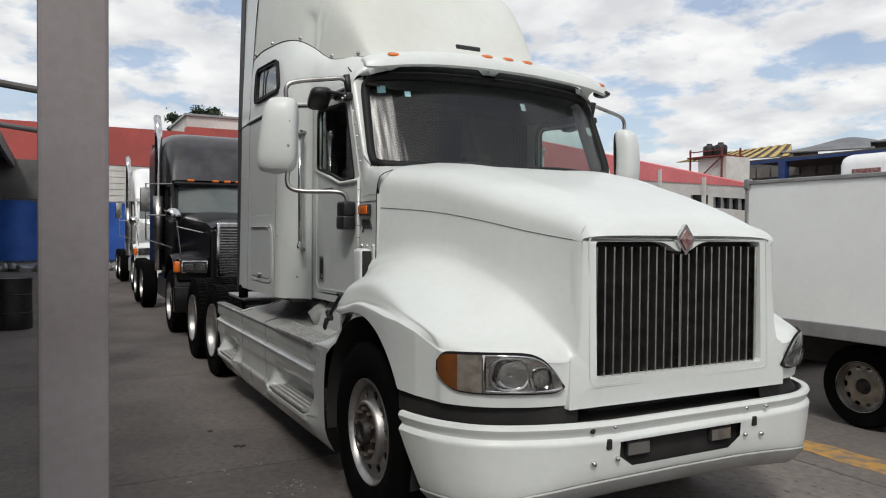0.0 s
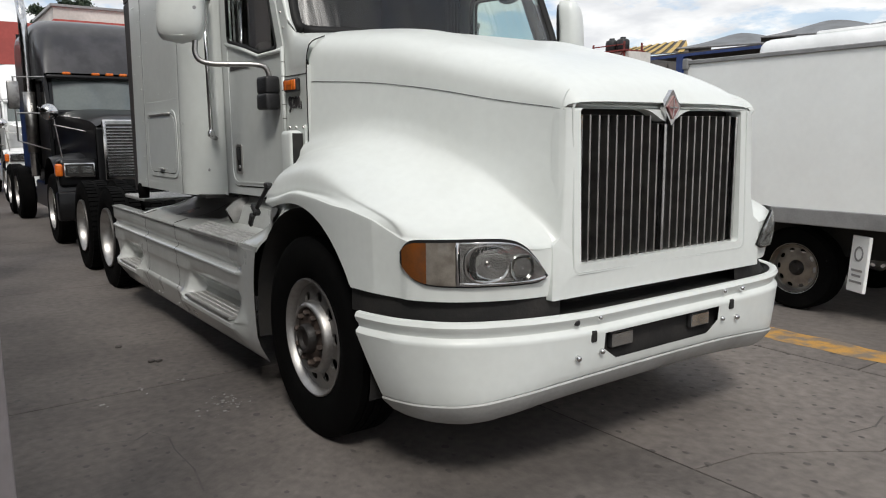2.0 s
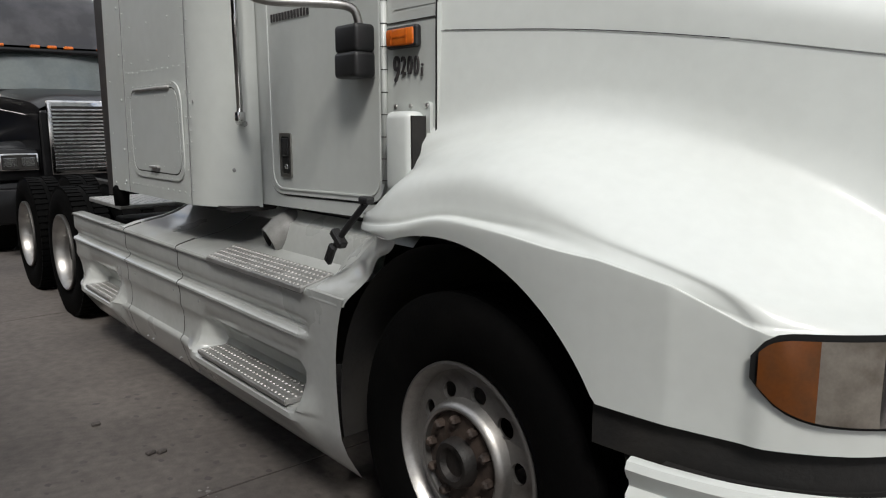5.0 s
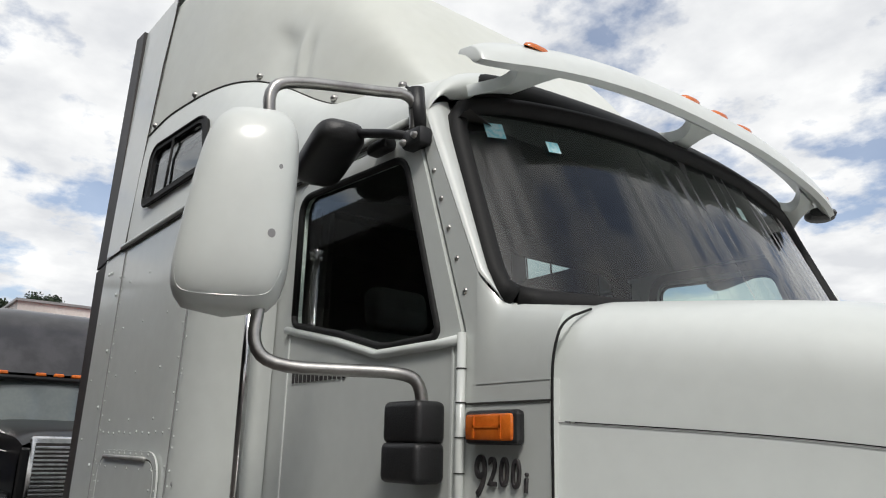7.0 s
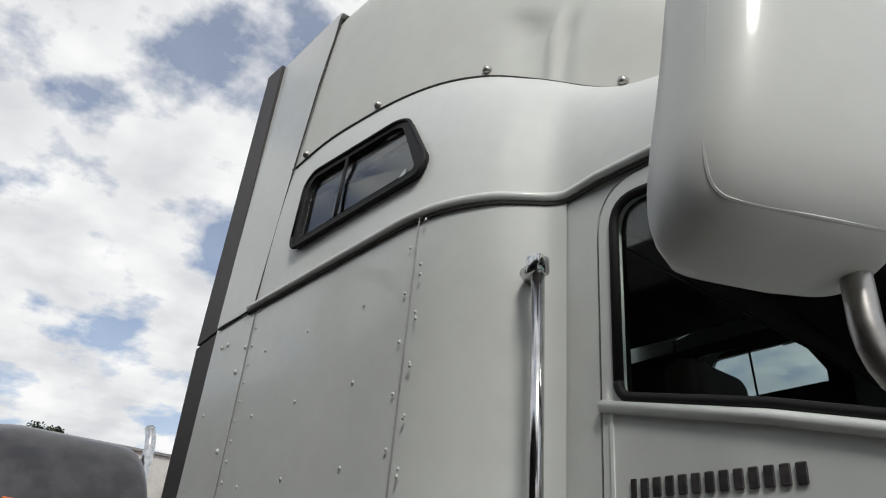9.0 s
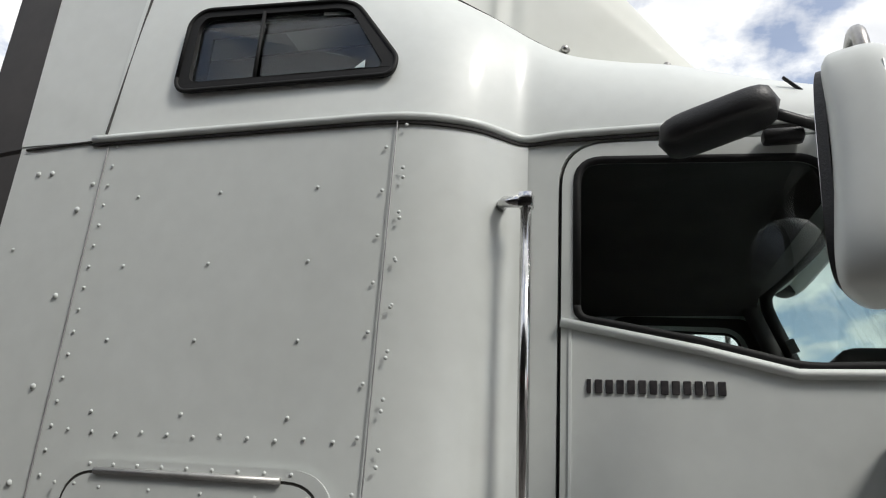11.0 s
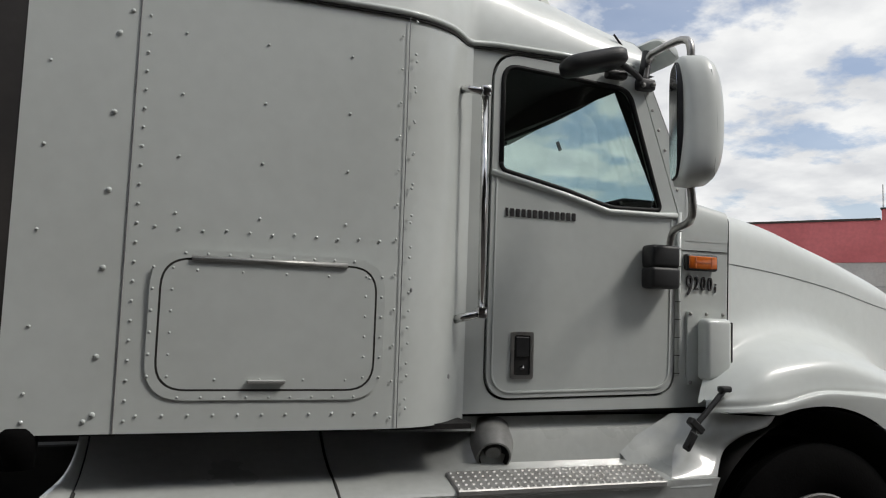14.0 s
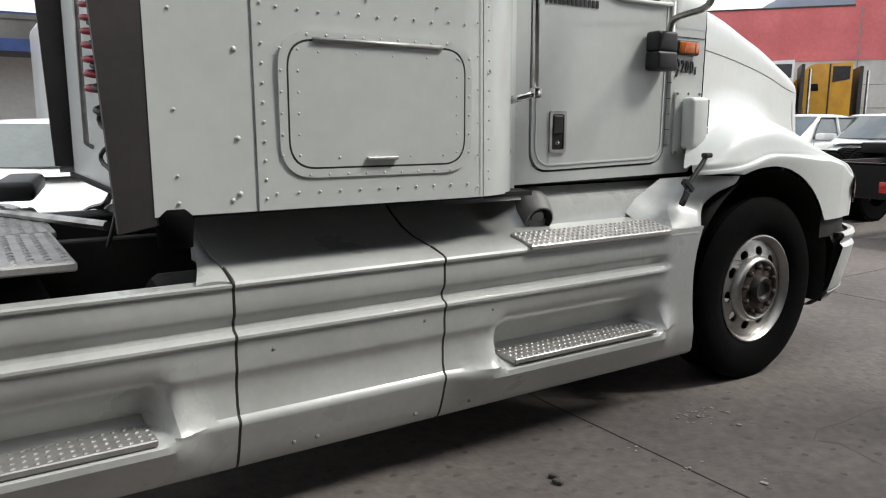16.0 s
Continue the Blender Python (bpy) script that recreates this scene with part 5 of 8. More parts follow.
# brow over the windscreen
def brow_split(u):
    t = min(1, max(0, (abs(u * 2 - 1) - 0.74) / 0.22))
    return 0.05 + 0.80 * (1 - t * t * (3 - 2 * t))


def brow(u, v):
    s = u * 2 - 1
    p = screen_point(s, 1.0, 0.012)
    if abs(s) > 0.66:
        a = (1 - abs(s)) / 0.34 * math.pi / 2
        q = Vector((-0.784, math.copysign(0.973 - 0.312 * (1 - math.cos(a)), s), 2.656 + 0.206 * math.sin(a)))
    else:
        q = Vector((-0.784, s, 2.862 + 0.03 * (1 - (s / 0.66) ** 2)))
    return p.lerp(q, v) + Vector((0.022, 0.012 * s**3, 0.022)) * math.sin(math.pi * v)


part("roof_brow", grid(lambda u, v: brow(u, brow_split(u) + (1 - brow_split(u)) * v), 64, 6), WHITE, truck, smooth=True)
# lower brow coloured black to stand for the shade under the visor
part("brow_shade_strip", grid(lambda u, v: brow(u, brow_split(u) * v), 64, 6), BROWSHADE, truck, "black strip over the windscreen with the visor's shade painted in", smooth=True)


# outside sun visor: a curved white blade on three stays
def visor_edge(s):
    return Vector((-0.47 - 0.10 * abs(s) ** 2.6, s * 0.97 + 0.02, 2.802 - 0.070 * abs(s) ** 2.6))


def visor(u, v):
    s = math.sin((u - 0.5) * math.pi)
    p = visor_edge(s)
    tip = max(0.0, (abs(s) - 0.88) / 0.12)
    end = 1 - (0.15 if s < 0 else 0.0) * abs(s) ** 3 - (0.36 if s < 0 else 0.22) * (1 - math.sqrt(max(0.0, 1 - tip * tip)))
    p += Vector((-0.02, 0, 0.020)) * (1 - math.sqrt(max(0.0, 1 - tip * tip)))
    k = [(0.0, 0.0), (-0.006, 0.035), (-0.025, 0.070), (-0.06, 0.100), (-0.125, 0.114), (-0.138, 0.098), (-0.095, 0.068), (-0.066, 0.034), (-0.044, 0.002), (-0.020, -0.012), (0.0, 0.0)][int(round(v * 10))]
    return p + Vector((k[0] * (0.3 + 0.7 * end), 0, k[1] * end))


blade = grid(visor, 64, 10)
bmesh.ops.holes_fill(blade, edges=[e for e in blade.edges if e.is_boundary], sides=0)
vis = part("sun_visor", blade, WHITE, truck, "curved white outside sun visor with amber marker lamps", smooth=50)
for s in (-0.76, 0.02, 0.80):
    def stay(u, v, s=s):
        side = (u - 0.5) * 2 * (0.72 + 0.75 * (2 * v - 0.9) ** 2)
        p = visor_edge(s + 0.06 * side) + Vector((-0.08, 0, 0.078 - 0.02 * abs(s)))
        q = brow(0.5 + 0.5 * (s * 1.08 + 0.045 * side), 0.45)
        return p.lerp(q, v) + Vector((0, 0, -0.015 * math.sin(math.pi * v)))
    part("visor_stay", grid(stay, 8, 10, thick=(0.010, 0, -0.040)), WHITE, vis, smooth=60)
end_cap = lathe([(0, -0.055), (0.030, -0.050), (0.042, -0.02), (0.042, 0.03), (0.028, 0.05), (0, 0.055)], 14)
part("visor_end_cap", moved(end_cap, Matrix.Translation(visor_edge(0.955) + Vector((-0.062, 0, 0.018))) @ pose(0, 0, 0, 0, 0, 28) @ Matrix.Diagonal((1.5, 1, 0.7, 1))), BLACK, vis, "black plug in the end of the visor", smooth=40)
for s in (-0.80, -0.08, 0.10, 0.27, 0.91):
    p = visor_edge(s) + Vector((0, 0, -0.018 * abs(s) ** 3))
    bm = lathe([(0, 0.015), (0.03, 0.013), (0.042, 0.008), (0.046, 0.0)], 16, "z")
    part("marker_lamp", moved(bm, Matrix.Translation(p + Vector((-0.042 - 0.018 * (abs(s) < 0.5), 0, 0.083 + 0.012 * (abs(s) < 0.5)))) @ pose(0, 0, 0, 0, 32, 0) @ Matrix.Diagonal((0.55, 1.05, 1, 1))), ORANGE, vis, "amber roof marker lamp", smooth=True)

# ---------------------------------------------------------------- mirrors and grab handles
def mirror_housing(u, v):
    """A tall rounded housing, closed at front, flat at the rear."""
    a = 2 * math.pi * u
    t = v * 2 - 1
    prof = max(0.0, 1 - abs(t) ** 5) ** (1 / 3.2)
    cx, cy = math.cos(a), math.sin(a)
    ex = math.copysign(abs(cx) ** 0.62, cx)
    ey = math.copysign(abs(cy) ** 0.62, cy)
    fx = (0.105 if ex > 0 else 0.055) * ex
    wide = 0.122 - 0.016 * t
    return (fx * prof + 0.025 * (1 - t * t), wide * ey * prof, 0.258 * t)


for sgn in (-1, 1):
    m = Matrix.Translation((-0.895, sgn * 1.410, 2.294)) @ pose(0, 0, 0, 0, 0, sgn * 27) @ Matrix(((1, 0, 0, 0), (0, 1, -0.085 * sgn, 0.02 * sgn), (0, 0, 1, 0), (0, 0, 0, 1)))
    arm_hi = tube([(-0.80, sgn * 1.0, 2.60), (-0.79, sgn * 1.01, 2.70), (-0.82, sgn * 1.12, 2.685), (-0.86, sgn * 1.34, 2.655), (-0.865, sgn * 1.405, 2.62), (-0.86, sgn * 1.40, 2.52)], 0.0155, 10, 2)
    arm = part("mirror_arm", arm_hi, STEELROD, truck, "bent steel tube mirror arm", smooth=True)
    part("mirror_arm", tube([(-0.85, sgn * 1.39, 2.06), (-0.845, sgn * 1.40, 1.965), (-0.82, sgn * 1.35, 1.925), (-0.76, sgn * 1.20, 1.925), (-0.70, sgn * 1.08, 1.925), (-0.685, sgn * 1.04, 1.90), (-0.69, sgn * 1.03, 1.80)], 0.0155, 10, 2), STEELROD, truck, smooth=True)
    part("arm_clamp", tube([(-0.80, sgn * 0.985, 2.585), (-0.79, sgn * 1.008, 2.72)], 0.024, 10), BLACK, truck, "black mirror clamp", smooth=True)
    part("arm_foot", box(-0.84, -0.75, *sorted((sgn * 0.97, sgn * 1.02)), 2.545, 2.60, 0.015, 2), BLACK, truck, smooth=40)
    hous = part("mirror_housing", moved(grid(mirror_housing, 36, 26), m), WHITE, truck, "tall white mirror housing, scuffed", smooth=True)
    part("mirror_seam", moved(tube([Vector(mirror_housing((a * sgn % 360) / 360, b)) * 1.002 for a, b in ((62, 0.84), (60, 0.5), (58, 0.2), (52, 0.10), (30, 0.075), (0, 0.07), (-30, 0.075), (-52, 0.10), (-60, 0.2))], 0.0024, 6, 3), m), SHEET, hous)
    part("mirror_rim", moved(grid(lambda u, v: (-0.024 - 0.020 * v, 0.094 * math.copysign(abs(math.sin(2 * math.pi * u)) ** 0.5, math.sin(2 * math.pi * u)), 0.225 * math.copysign(abs(math.cos(2 * math.pi * u)) ** 0.5, math.cos(2 * math.pi * u))), 40, 1), m), BLACK, hous)
    part("mirror_glass", moved(plate([(0.090 * math.copysign(abs(math.sin(a)) ** 0.5, math.sin(a)), 0.220 * math.copysign(abs(math.cos(a)) ** 0.5, math.cos(a))) for a in [2 * math.pi * k / 40 for k in range(40)]], [], 0.004, "yz", -0.046), m), CHROME, hous)
    part("mirror_bracket", box(-0.80, -0.655, *sorted((sgn * 0.985, sgn * 1.075)), 1.675, 1.768, 0.016, 3), BLACK, truck, "black plastic mirror bracket cover", smooth=40)
    part("mirror_bracket", box(-0.798, -0.655, *sorted((sgn * 0.985, sgn * 1.072)), 1.764, 1.862, 0.016, 3), BLACK, truck, smooth=40)
    # look-down mirror over the door
    m2 = Matrix.Translation((-1.11, sgn * 1.09, 2.60)) @ pose(0, 0, 0, 0, -15, sgn * 10)
    look_down = part("look_down_mirror", moved(grid(lambda u, v: (0.15 * (v * 2 - 1), 0.076 * max(0.0, 1 - abs(v * 2 - 1) ** 6) ** 0.5 * math.copysign(abs(math.cos(2 * math.pi * u)) ** 0.6, math.cos(2 * math.pi * u)), 0.040 * max(0.0, 1 - abs(v * 2 - 1) ** 6) ** 0.5 * math.copysign(abs(math.sin(2 * math.pi * u)) ** 0.6, math.sin(2 * math.pi * u))), 20, 16), m2), BLACK, truck, "black look-down mirror over the door", smooth=True)
    part("mirror_stalk", tube([(-0.98, sgn * 1.07, 2.63), (-0.86, sgn * 1.03, 2.60), (-0.80, sgn * 0.985, 2.58)], 0.014, 8, 1), BLACK, look_down, smooth=True)
    part("mirror_foot", box(-1.00, -0.90, *sorted((sgn * 0.985, sgn * 1.03)), 2.575, 2.612, 0.012, 2), BLACK, look_down, smooth=40)
    for dx, dz in ((-0.82, 2.562), (-0.77, 2.570)):
        part("foot_bolt", moved(lathe([(0, sgn * 0.012), (0.008, sgn * 0.011), (0.011, 0.0)], 8), Matrix.Translation((dx, sgn * 1.02, dz))), STEELROD, truck)
    if sgn < 0:
        for u0, v0, du, dv in ((0.085, 0.345, 0.016, 0.020), (0.088, 0.655, 0.009, 0.012)):
            scuff = grid(lambda a, b, u0=u0, v0=v0, du=du, dv=dv: Vector(mirror_housing(u0 + du * math.cos(2 * math.pi * a) * b, v0 + dv * math.sin(2 * math.pi * a) * b)) * 1.004, 12, 2)
            part("scuff_mark", moved(scuff, m), GREYRAIL, hous)
    # grab handle beside the door
    grab = part("grab_handle", tube([(-1.575, sgn * 1.085, 1.545), (-1.585, sgn * 1.085, 2.415)], 0.0145, 10), CHROME, truck, "long chrome grab handle on cast brackets", smooth=True)
    for zz, dx in ((1.545, -0.05), (2.415, -0.055)):
        bx = -1.575 if zz < 2 else -1.585
        part("grab_clamp", box(bx - 0.019, bx + 0.019, *sorted((sgn * 1.066, sgn * 1.106)), zz - 0.020, zz + 0.024, 0.007, 2), CHROME, grab, "square cast chrome clamp", smooth=40)
        part("grab_bracket", tube([(-1.575 if zz < 2 else -1.585, sgn * 1.088, zz), (-1.645, sgn * 1.06, zz + (-0.02 if zz < 2 else 0.012)), (-1.665, sgn * 1.02, zz + (-0.03 if zz < 2 else 0.015))], 0.016, 10), CHROME, grab, smooth=True)
part("roof_antenna", tube([(-0.86, -0.93, 2.745), (-0.925, -0.945, 2.80)], 0.005, 6), BLACK, truck)

# ---------------------------------------------------------------- side skirts and steps
SK = [(0.93, 1.085), (0.960, 1.075), (0.980, 1.03), (0.998, 0.958), (1.12, 0.934), (1.200, 0.912), (1.214, 0.906), (1.220, 0.897), (1.219, 0.888), (1.210, 0.881), (1.211, 0.84), (1.211, 0.802), (1.206, 0.786), (1.192, 0.768)]
SK += [(1.188, 0.752), (1.196, 0.737), (1.215, 0.729), (1.223, 0.722), (1.224, 0.712), (1.214, 0.701), (1.209, 0.66), (1.211, 0.608), (1.207, 0.590), (1.199, 0.574), (1.196, 0.535), (1.198, 0.475), (1.206, 0.442), (1.219, 0.430), (1.223, 0.420), (1.221, 0.408), (1.212, 0.385), (1.196, 0.325), (1.176, 0.270), (1.162, 0.242), (1.14, 0.226)]
# under the sleeper the deck is a hollow saddle that climbs inwards
SADDLE = [(0.70, 1.10), (0.79, 1.035), (0.88, 0.988), (0.97, 0.958), (1.12, 0.932)]
skirt_front = curve_through([(0.26, -0.548), (0.32, -0.578), (0.44, -0.606), (0.60, -0.621), (0.73, -0.615), (0.89, -0.572), (0.97, -0.515), (1.03, -0.465), (1.08, -0.395), (1.11, -0.31), (1.15, -0.27)])


def step_pocket(x, z, x0, x1):
    """How far a step's pocket draws the skirt in (or its fairing pushes it out)."""
    def ramp(a, b, t):
        t = min(max((t - a) / (b - a), 0), 1)
        return t * t * (3 - 2 * t)
    inside_x = ramp(x0 - 0.05, x0 + 0.04, x) * (1 - ramp(x1 - 0.04, x1 + 0.05, x))
    over = ramp(0.415, 0.437, z) * (1 - ramp(0.465, 0.65, z))
    bulge = 0.050 * math.exp(-((z - 0.38) / 0.06) ** 2) * ramp(x0 - 0.30, x0 - 0.03, x) * (1 - ramp(x1 + 0.0, x1 + 0.16, x))
    lip = 0.028 * ramp(0.41, 0.44, z) * (1 - ramp(0.44, 0.56, z)) * (ramp(x0 - 0.20, x0 - 0.06, x) * (1 - ramp(x0 - 0.06, x0 + 0.02, x)) + ramp(x1 - 0.02, x1 + 0.05, x) * (1 - ramp(x1 + 0.06, x1 + 0.18, x)))
    return -0.115 * inside_x * over + bulge + lip


def skirt_piece(x0, x1, sgn, front=False, rear=False, deck=True):
    nu = max(8, int((x1 - x0) / 0.022))

    def f(u, v):
        j = int(round(v * (len(SK) - 1)))
        y, z = SK[j]
        b = (skirt_front(z) if z < 0.92 else -0.63) if front else x1
        a = x0 + (0.75 * max(0, 0.60 - z) if rear else 0.0)
        x = a + (b - a) * u
        if z > 0.92 and j < 5:
            low = min(1, max(0, (-1.46 - x) / 0.26)) * (0 if rear else 1)
            low = low * low * (3 - 2 * low)
            y += (SADDLE[j][0] - y) * low
            z += (SADDLE[j][1] - z) * low
        if rear and z > 0.9:
            # only a narrow turned-in flange; the frame behind it lies open
            y = 1.13 + 0.07 * min(1.0, max(0.0, (y - 1.10) / 0.10))
            z = 0.82 + 0.02 * (4 - j) if j < 4 else 0.9 + (z - 0.9) * 0.12
        if front and 0.30 < z < 0.92:
            k2 = min(1, max(0, (x + 0.90) / 0.12)) * min(1, (z - 0.30) / 0.1)
            y += (1.213 - y) * k2 * k2 * (3 - 2 * k2)
        y += step_pocket(x, z, -1.83, -0.90) + step_pocket(x, z, -3.78, -3.20)
        return (x, sgn * y, z)
    return grid(f, nu, len(SK) - 1)


for sgn in (-1, 1):
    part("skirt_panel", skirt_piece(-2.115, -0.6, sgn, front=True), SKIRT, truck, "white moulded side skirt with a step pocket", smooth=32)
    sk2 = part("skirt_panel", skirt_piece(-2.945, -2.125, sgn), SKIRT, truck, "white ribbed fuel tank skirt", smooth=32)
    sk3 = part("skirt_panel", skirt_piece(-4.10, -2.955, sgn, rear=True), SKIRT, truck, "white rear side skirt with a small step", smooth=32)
    for sx in (-2.12, -2.95):
        part("skirt_gap", tube([(sx, sgn * (a - 0.006), b) for a, b in SK[4:]], 0.006, 6), SEAM, truck)
    for xx, zz in ((-2.82, 0.655), (-2.21, 0.665), (-1.88, 0.665), (-2.75, 0.290), (-2.66, 0.290), (-2.24, 0.282), (-1.98, 0.282)):
        part("skirt_bolt", moved(lathe([(0, 0.007), (0.007, 0.005), (0.009, -0.01)], 8), Matrix.Translation((xx, sgn * (1.206 if zz > 0.5 else 1.186), zz)) @ (Matrix.Rotation(math.pi, 4, "Z") if sgn < 0 else Matrix())), GREYRAIL, truck)
    riser = [(0.70, 0.90), (1.205, 0.90), (1.20, 0.912)] + SADDLE[::-1]
    part("skirt_end", plate([(sgn * a, b) for a, b in riser], [], 0.006, "yz", -2.951), SKIRT, sk2)
    rise = curve_through([(0.70, 1.102), (0.79, 1.037), (0.88, 0.990), (0.97, 0.960), (1.12, 0.934), (1.205, 0.905)])

    def end_lip(u, v, sgn=sgn):
        y = 1.205 - 0.44 * v
        return (-2.958 - (0.030 + 0.080 * (1 - v) ** 2) * u, sgn * y, rise(y) + 0.008 * math.sin(math.pi * u))
    part("skirt_lip", grid(end_lip, 6, 16, thick=(0, -sgn * 0.004, -0.010)), SKIRT, sk3, smooth=40)
    # shoulder that fills the way up to the fender
    def shoulder(u, v, sgn=sgn):
        z = 0.882 + 0.272 * v
        x0 = -0.80 + 0.30 * v**1.3
        x = x0 + (skirt_front(z) - x0) * u
        t = min(1, max(0, (-0.30 - x) / 0.30))
        top = 1.208 - 0.085 * t * t * (3 - 2 * t)
        e = min(1.0, v / 0.55)
        e = e * e * (3 - 2 * e)
        return (x, sgn * (1.2145 + (top - 1.2145) * e - 0.05 * e * (1 - u) ** 3 - 0.012 * max(0, (u - 0.85) / 0.15) ** 2), z)
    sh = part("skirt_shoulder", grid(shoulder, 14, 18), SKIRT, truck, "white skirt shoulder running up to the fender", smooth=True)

    def shoulder_slope(u, v, sgn=sgn):
        a = Vector(shoulder(0.0, u))
        b = Vector((-0.90 + 0.27 * u, sgn * 0.975, 0.995 + 0.143 * u))
        p = a.lerp(b, v)
        p.z -= 0.03 * math.sin(math.pi * v) * (1 - u)
        return p
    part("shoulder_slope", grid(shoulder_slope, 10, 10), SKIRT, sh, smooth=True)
    # inner wall under the cab
    part("under_cab_panel", grid(lambda u, v, sgn=sgn: (-1.95 + 1.45 * u, sgn * (0.90 + 0.05 * v), 1.125 - 0.05 * v), 6, 2), SKIRT, truck)
    # rubber strap and catch
    strap = part("hood_strap", tube([(-0.495, sgn * 1.150, 1.255), (-0.57, sgn * 1.160, 1.185), (-0.645, sgn * 1.165, 1.118), (-0.70, sgn * 1.185, 1.03)], 0.012, 8, 1), BLACK, truck, "black rubber hood hold-down strap", smooth=True)
    part("strap_handle", box(-0.520, -0.465, *sorted((sgn * 1.135, sgn * 1.170)), 1.248, 1.274, 0.008, 2), BLACK, strap)
    part("strap_anchor", moved(box(-0.04, 0.04, -0.018, 0.018, -0.016, 0.016, 0.006, 1), Matrix.Translation((-0.648, sgn * 1.168, 1.115)) @ pose(0, 0, 0, 0, 40, 0)), BLACK, strap)
    part("strap_pull", moved(box(-0.04, 0.04, -0.010, 0.010, -0.019, 0.019, 0.006, 1), Matrix.Translation((-0.685, sgn * 1.182, 1.055)) @ pose(0, 0, 0, 0, -58, 0)), BLACK, strap)
    # filler scoop: an open collar with the cap set deep inside
    mouth = Matrix.Translation((-1.475, sgn * 1.012, 0.988)) @ pose(0, 0, 0, sgn * -24, 0, sgn * 12) @ (Matrix.Rotation(math.pi, 4, "Z") if sgn < 0 else Matrix())
    sc = part("filler_scoop", moved(lathe([(0, -0.20), (0.06, -0.19), (0.095, -0.14), (0.090, -0.06), (0.072, 0.0), (0.068, 0.010), (0.062, 0.012), (0.058, 0.004), (0.055, -0.06)], 28), mouth), SCOOP, truck, "round filler collar greyed for its shading, with a dark mouth", smooth=40)
    part("scoop_lining", moved(lathe([(0.0600, 0.0125), (0.0565, 0.006), (0.054, -0.03), (0, -0.03)], 28), mouth), CHASSIS, sc, smooth=40)
    part("filler_cap", moved(lathe([(0, -0.012), (0.030, -0.012), (0.034, -0.018), (0.036, -0.03)], 20), mouth), SCOOP, sc, smooth=40)

    # treads with raised round studs
    def tread(name, x0, x1, y0, y1, z, rows, cols, parent, lab, tilt=0.0):
        def tilted(bm):
            for v in bm.verts:
                v.co.z -= tilt * (abs(v.co.y) - y0)
            return bm
        b = part(name, tilted(box(x0, x1, *sorted((sgn * y0, sgn * y1)), z - 0.022, z, 0.004, 1)), TREAD, parent, lab)
        bm = bmesh.new()
        for i in range(cols):
            for j in range(rows):
                cx = x0 + (x1 - x0) * (i + 0.5) / cols
                cy = sgn * (y0 + (y1 - y0) * (j + 0.5) / rows)
                r = 0.0095
                base = [bm.verts.new((cx + r * math.cos(a), cy + r * math.sin(a), z)) for a in [k * math.pi / 3 for k in range(6)]]
                top = [bm.verts.new((cx + 0.6 * r * math.cos(a), cy + 0.6 * r * math.sin(a), z + 0.004)) for a in [k * math.pi / 3 for k in range(6)]]
                for k in range(6):
                    bm.faces.new((base[k], base[(k + 1) % 6], top[(k + 1) % 6], top[k]))
                bm.faces.new(top)
        tagged(part("stud_pattern", tilted(bm), STUD, b), kind="stuff")
        return b
    tread("step_tread", -1.70, -0.825, 1.085, 1.232, 0.952, 5, 30, truck, "bright perforated aluminium step tread", 0.25)
    tread("step_tread", -1.80, -0.93, 1.06, 1.262, 0.449, 5, 28, truck, "bright perforated aluminium lower step tread")
    tread("step_tread", -3.76, -3.22, 1.06, 1.256, 0.440, 5, 17, truck, "bright perforated aluminium rear step tread")

# ---------------------------------------------------------------- wheels
def tyre_mesh(width=0.28, R=0.515, rim=0.295):
    w = width / 2
    prof = [(rim, -w * 0.72), (rim + 0.02, -w * 0.86), (rim + 0.09, -w), (R - 0.065, -w * 0.985), (R - 0.02, -w * 0.90)]
    for y in (-0.78, -0.44, -0.10):
        prof += [(R, y * w), (R, (y + 0.26) * w), (R - 0.014, (y + 0.27) * w), (R - 0.014, (y + 0.33) * w)]
    prof += [(R, 0.26 * w), (R, 0.80 * w), (R - 0.02, 0.90 * w), (R - 0.065, 0.985 * w), (rim + 0.12, w * 0.99), (rim + 0.115, w * 1.01), (rim + 0.105, w * 1.01), (rim + 0.10, w), (rim + 0.02, 0.86 * w), (rim, 0.72 * w)]
    return lathe(prof, 64)


def lugs(width=0.26, R=0.515, n=56):
    """Cross-cut tread blocks of a driven axle's tyre."""
    bm = bmesh.new()
    for k in range(n):
        for side in (-1, 1):
            b = box(-0.020, 0.020, *sorted((side * 0.02, side * width * 0.47)), -0.012, 0.010)
            moved(b, pose(0, 0, 0, 0, 360 * k / n + (3 if side > 0 else 0), 0) @ Matrix.Translation((0, 0, R)))
            me = bpy.data.meshes.new("tmp")
            b.to_mesh(me)
            b.free()
            bm.from_mesh(me)
            bpy.data.meshes.remove(me)
    return bm


def circle(cx, cy, rx, ry, n=14, turn=0.0):
    return [(cx + rx * math.cos(a) * math.cos(turn) - ry * math.sin(a) * math.sin(turn), cy + rx * math.cos(a) * math.sin(turn) + ry * math.sin(a) * math.cos(turn)) for a in [2 * math.pi * k / n for k in range(n)]]


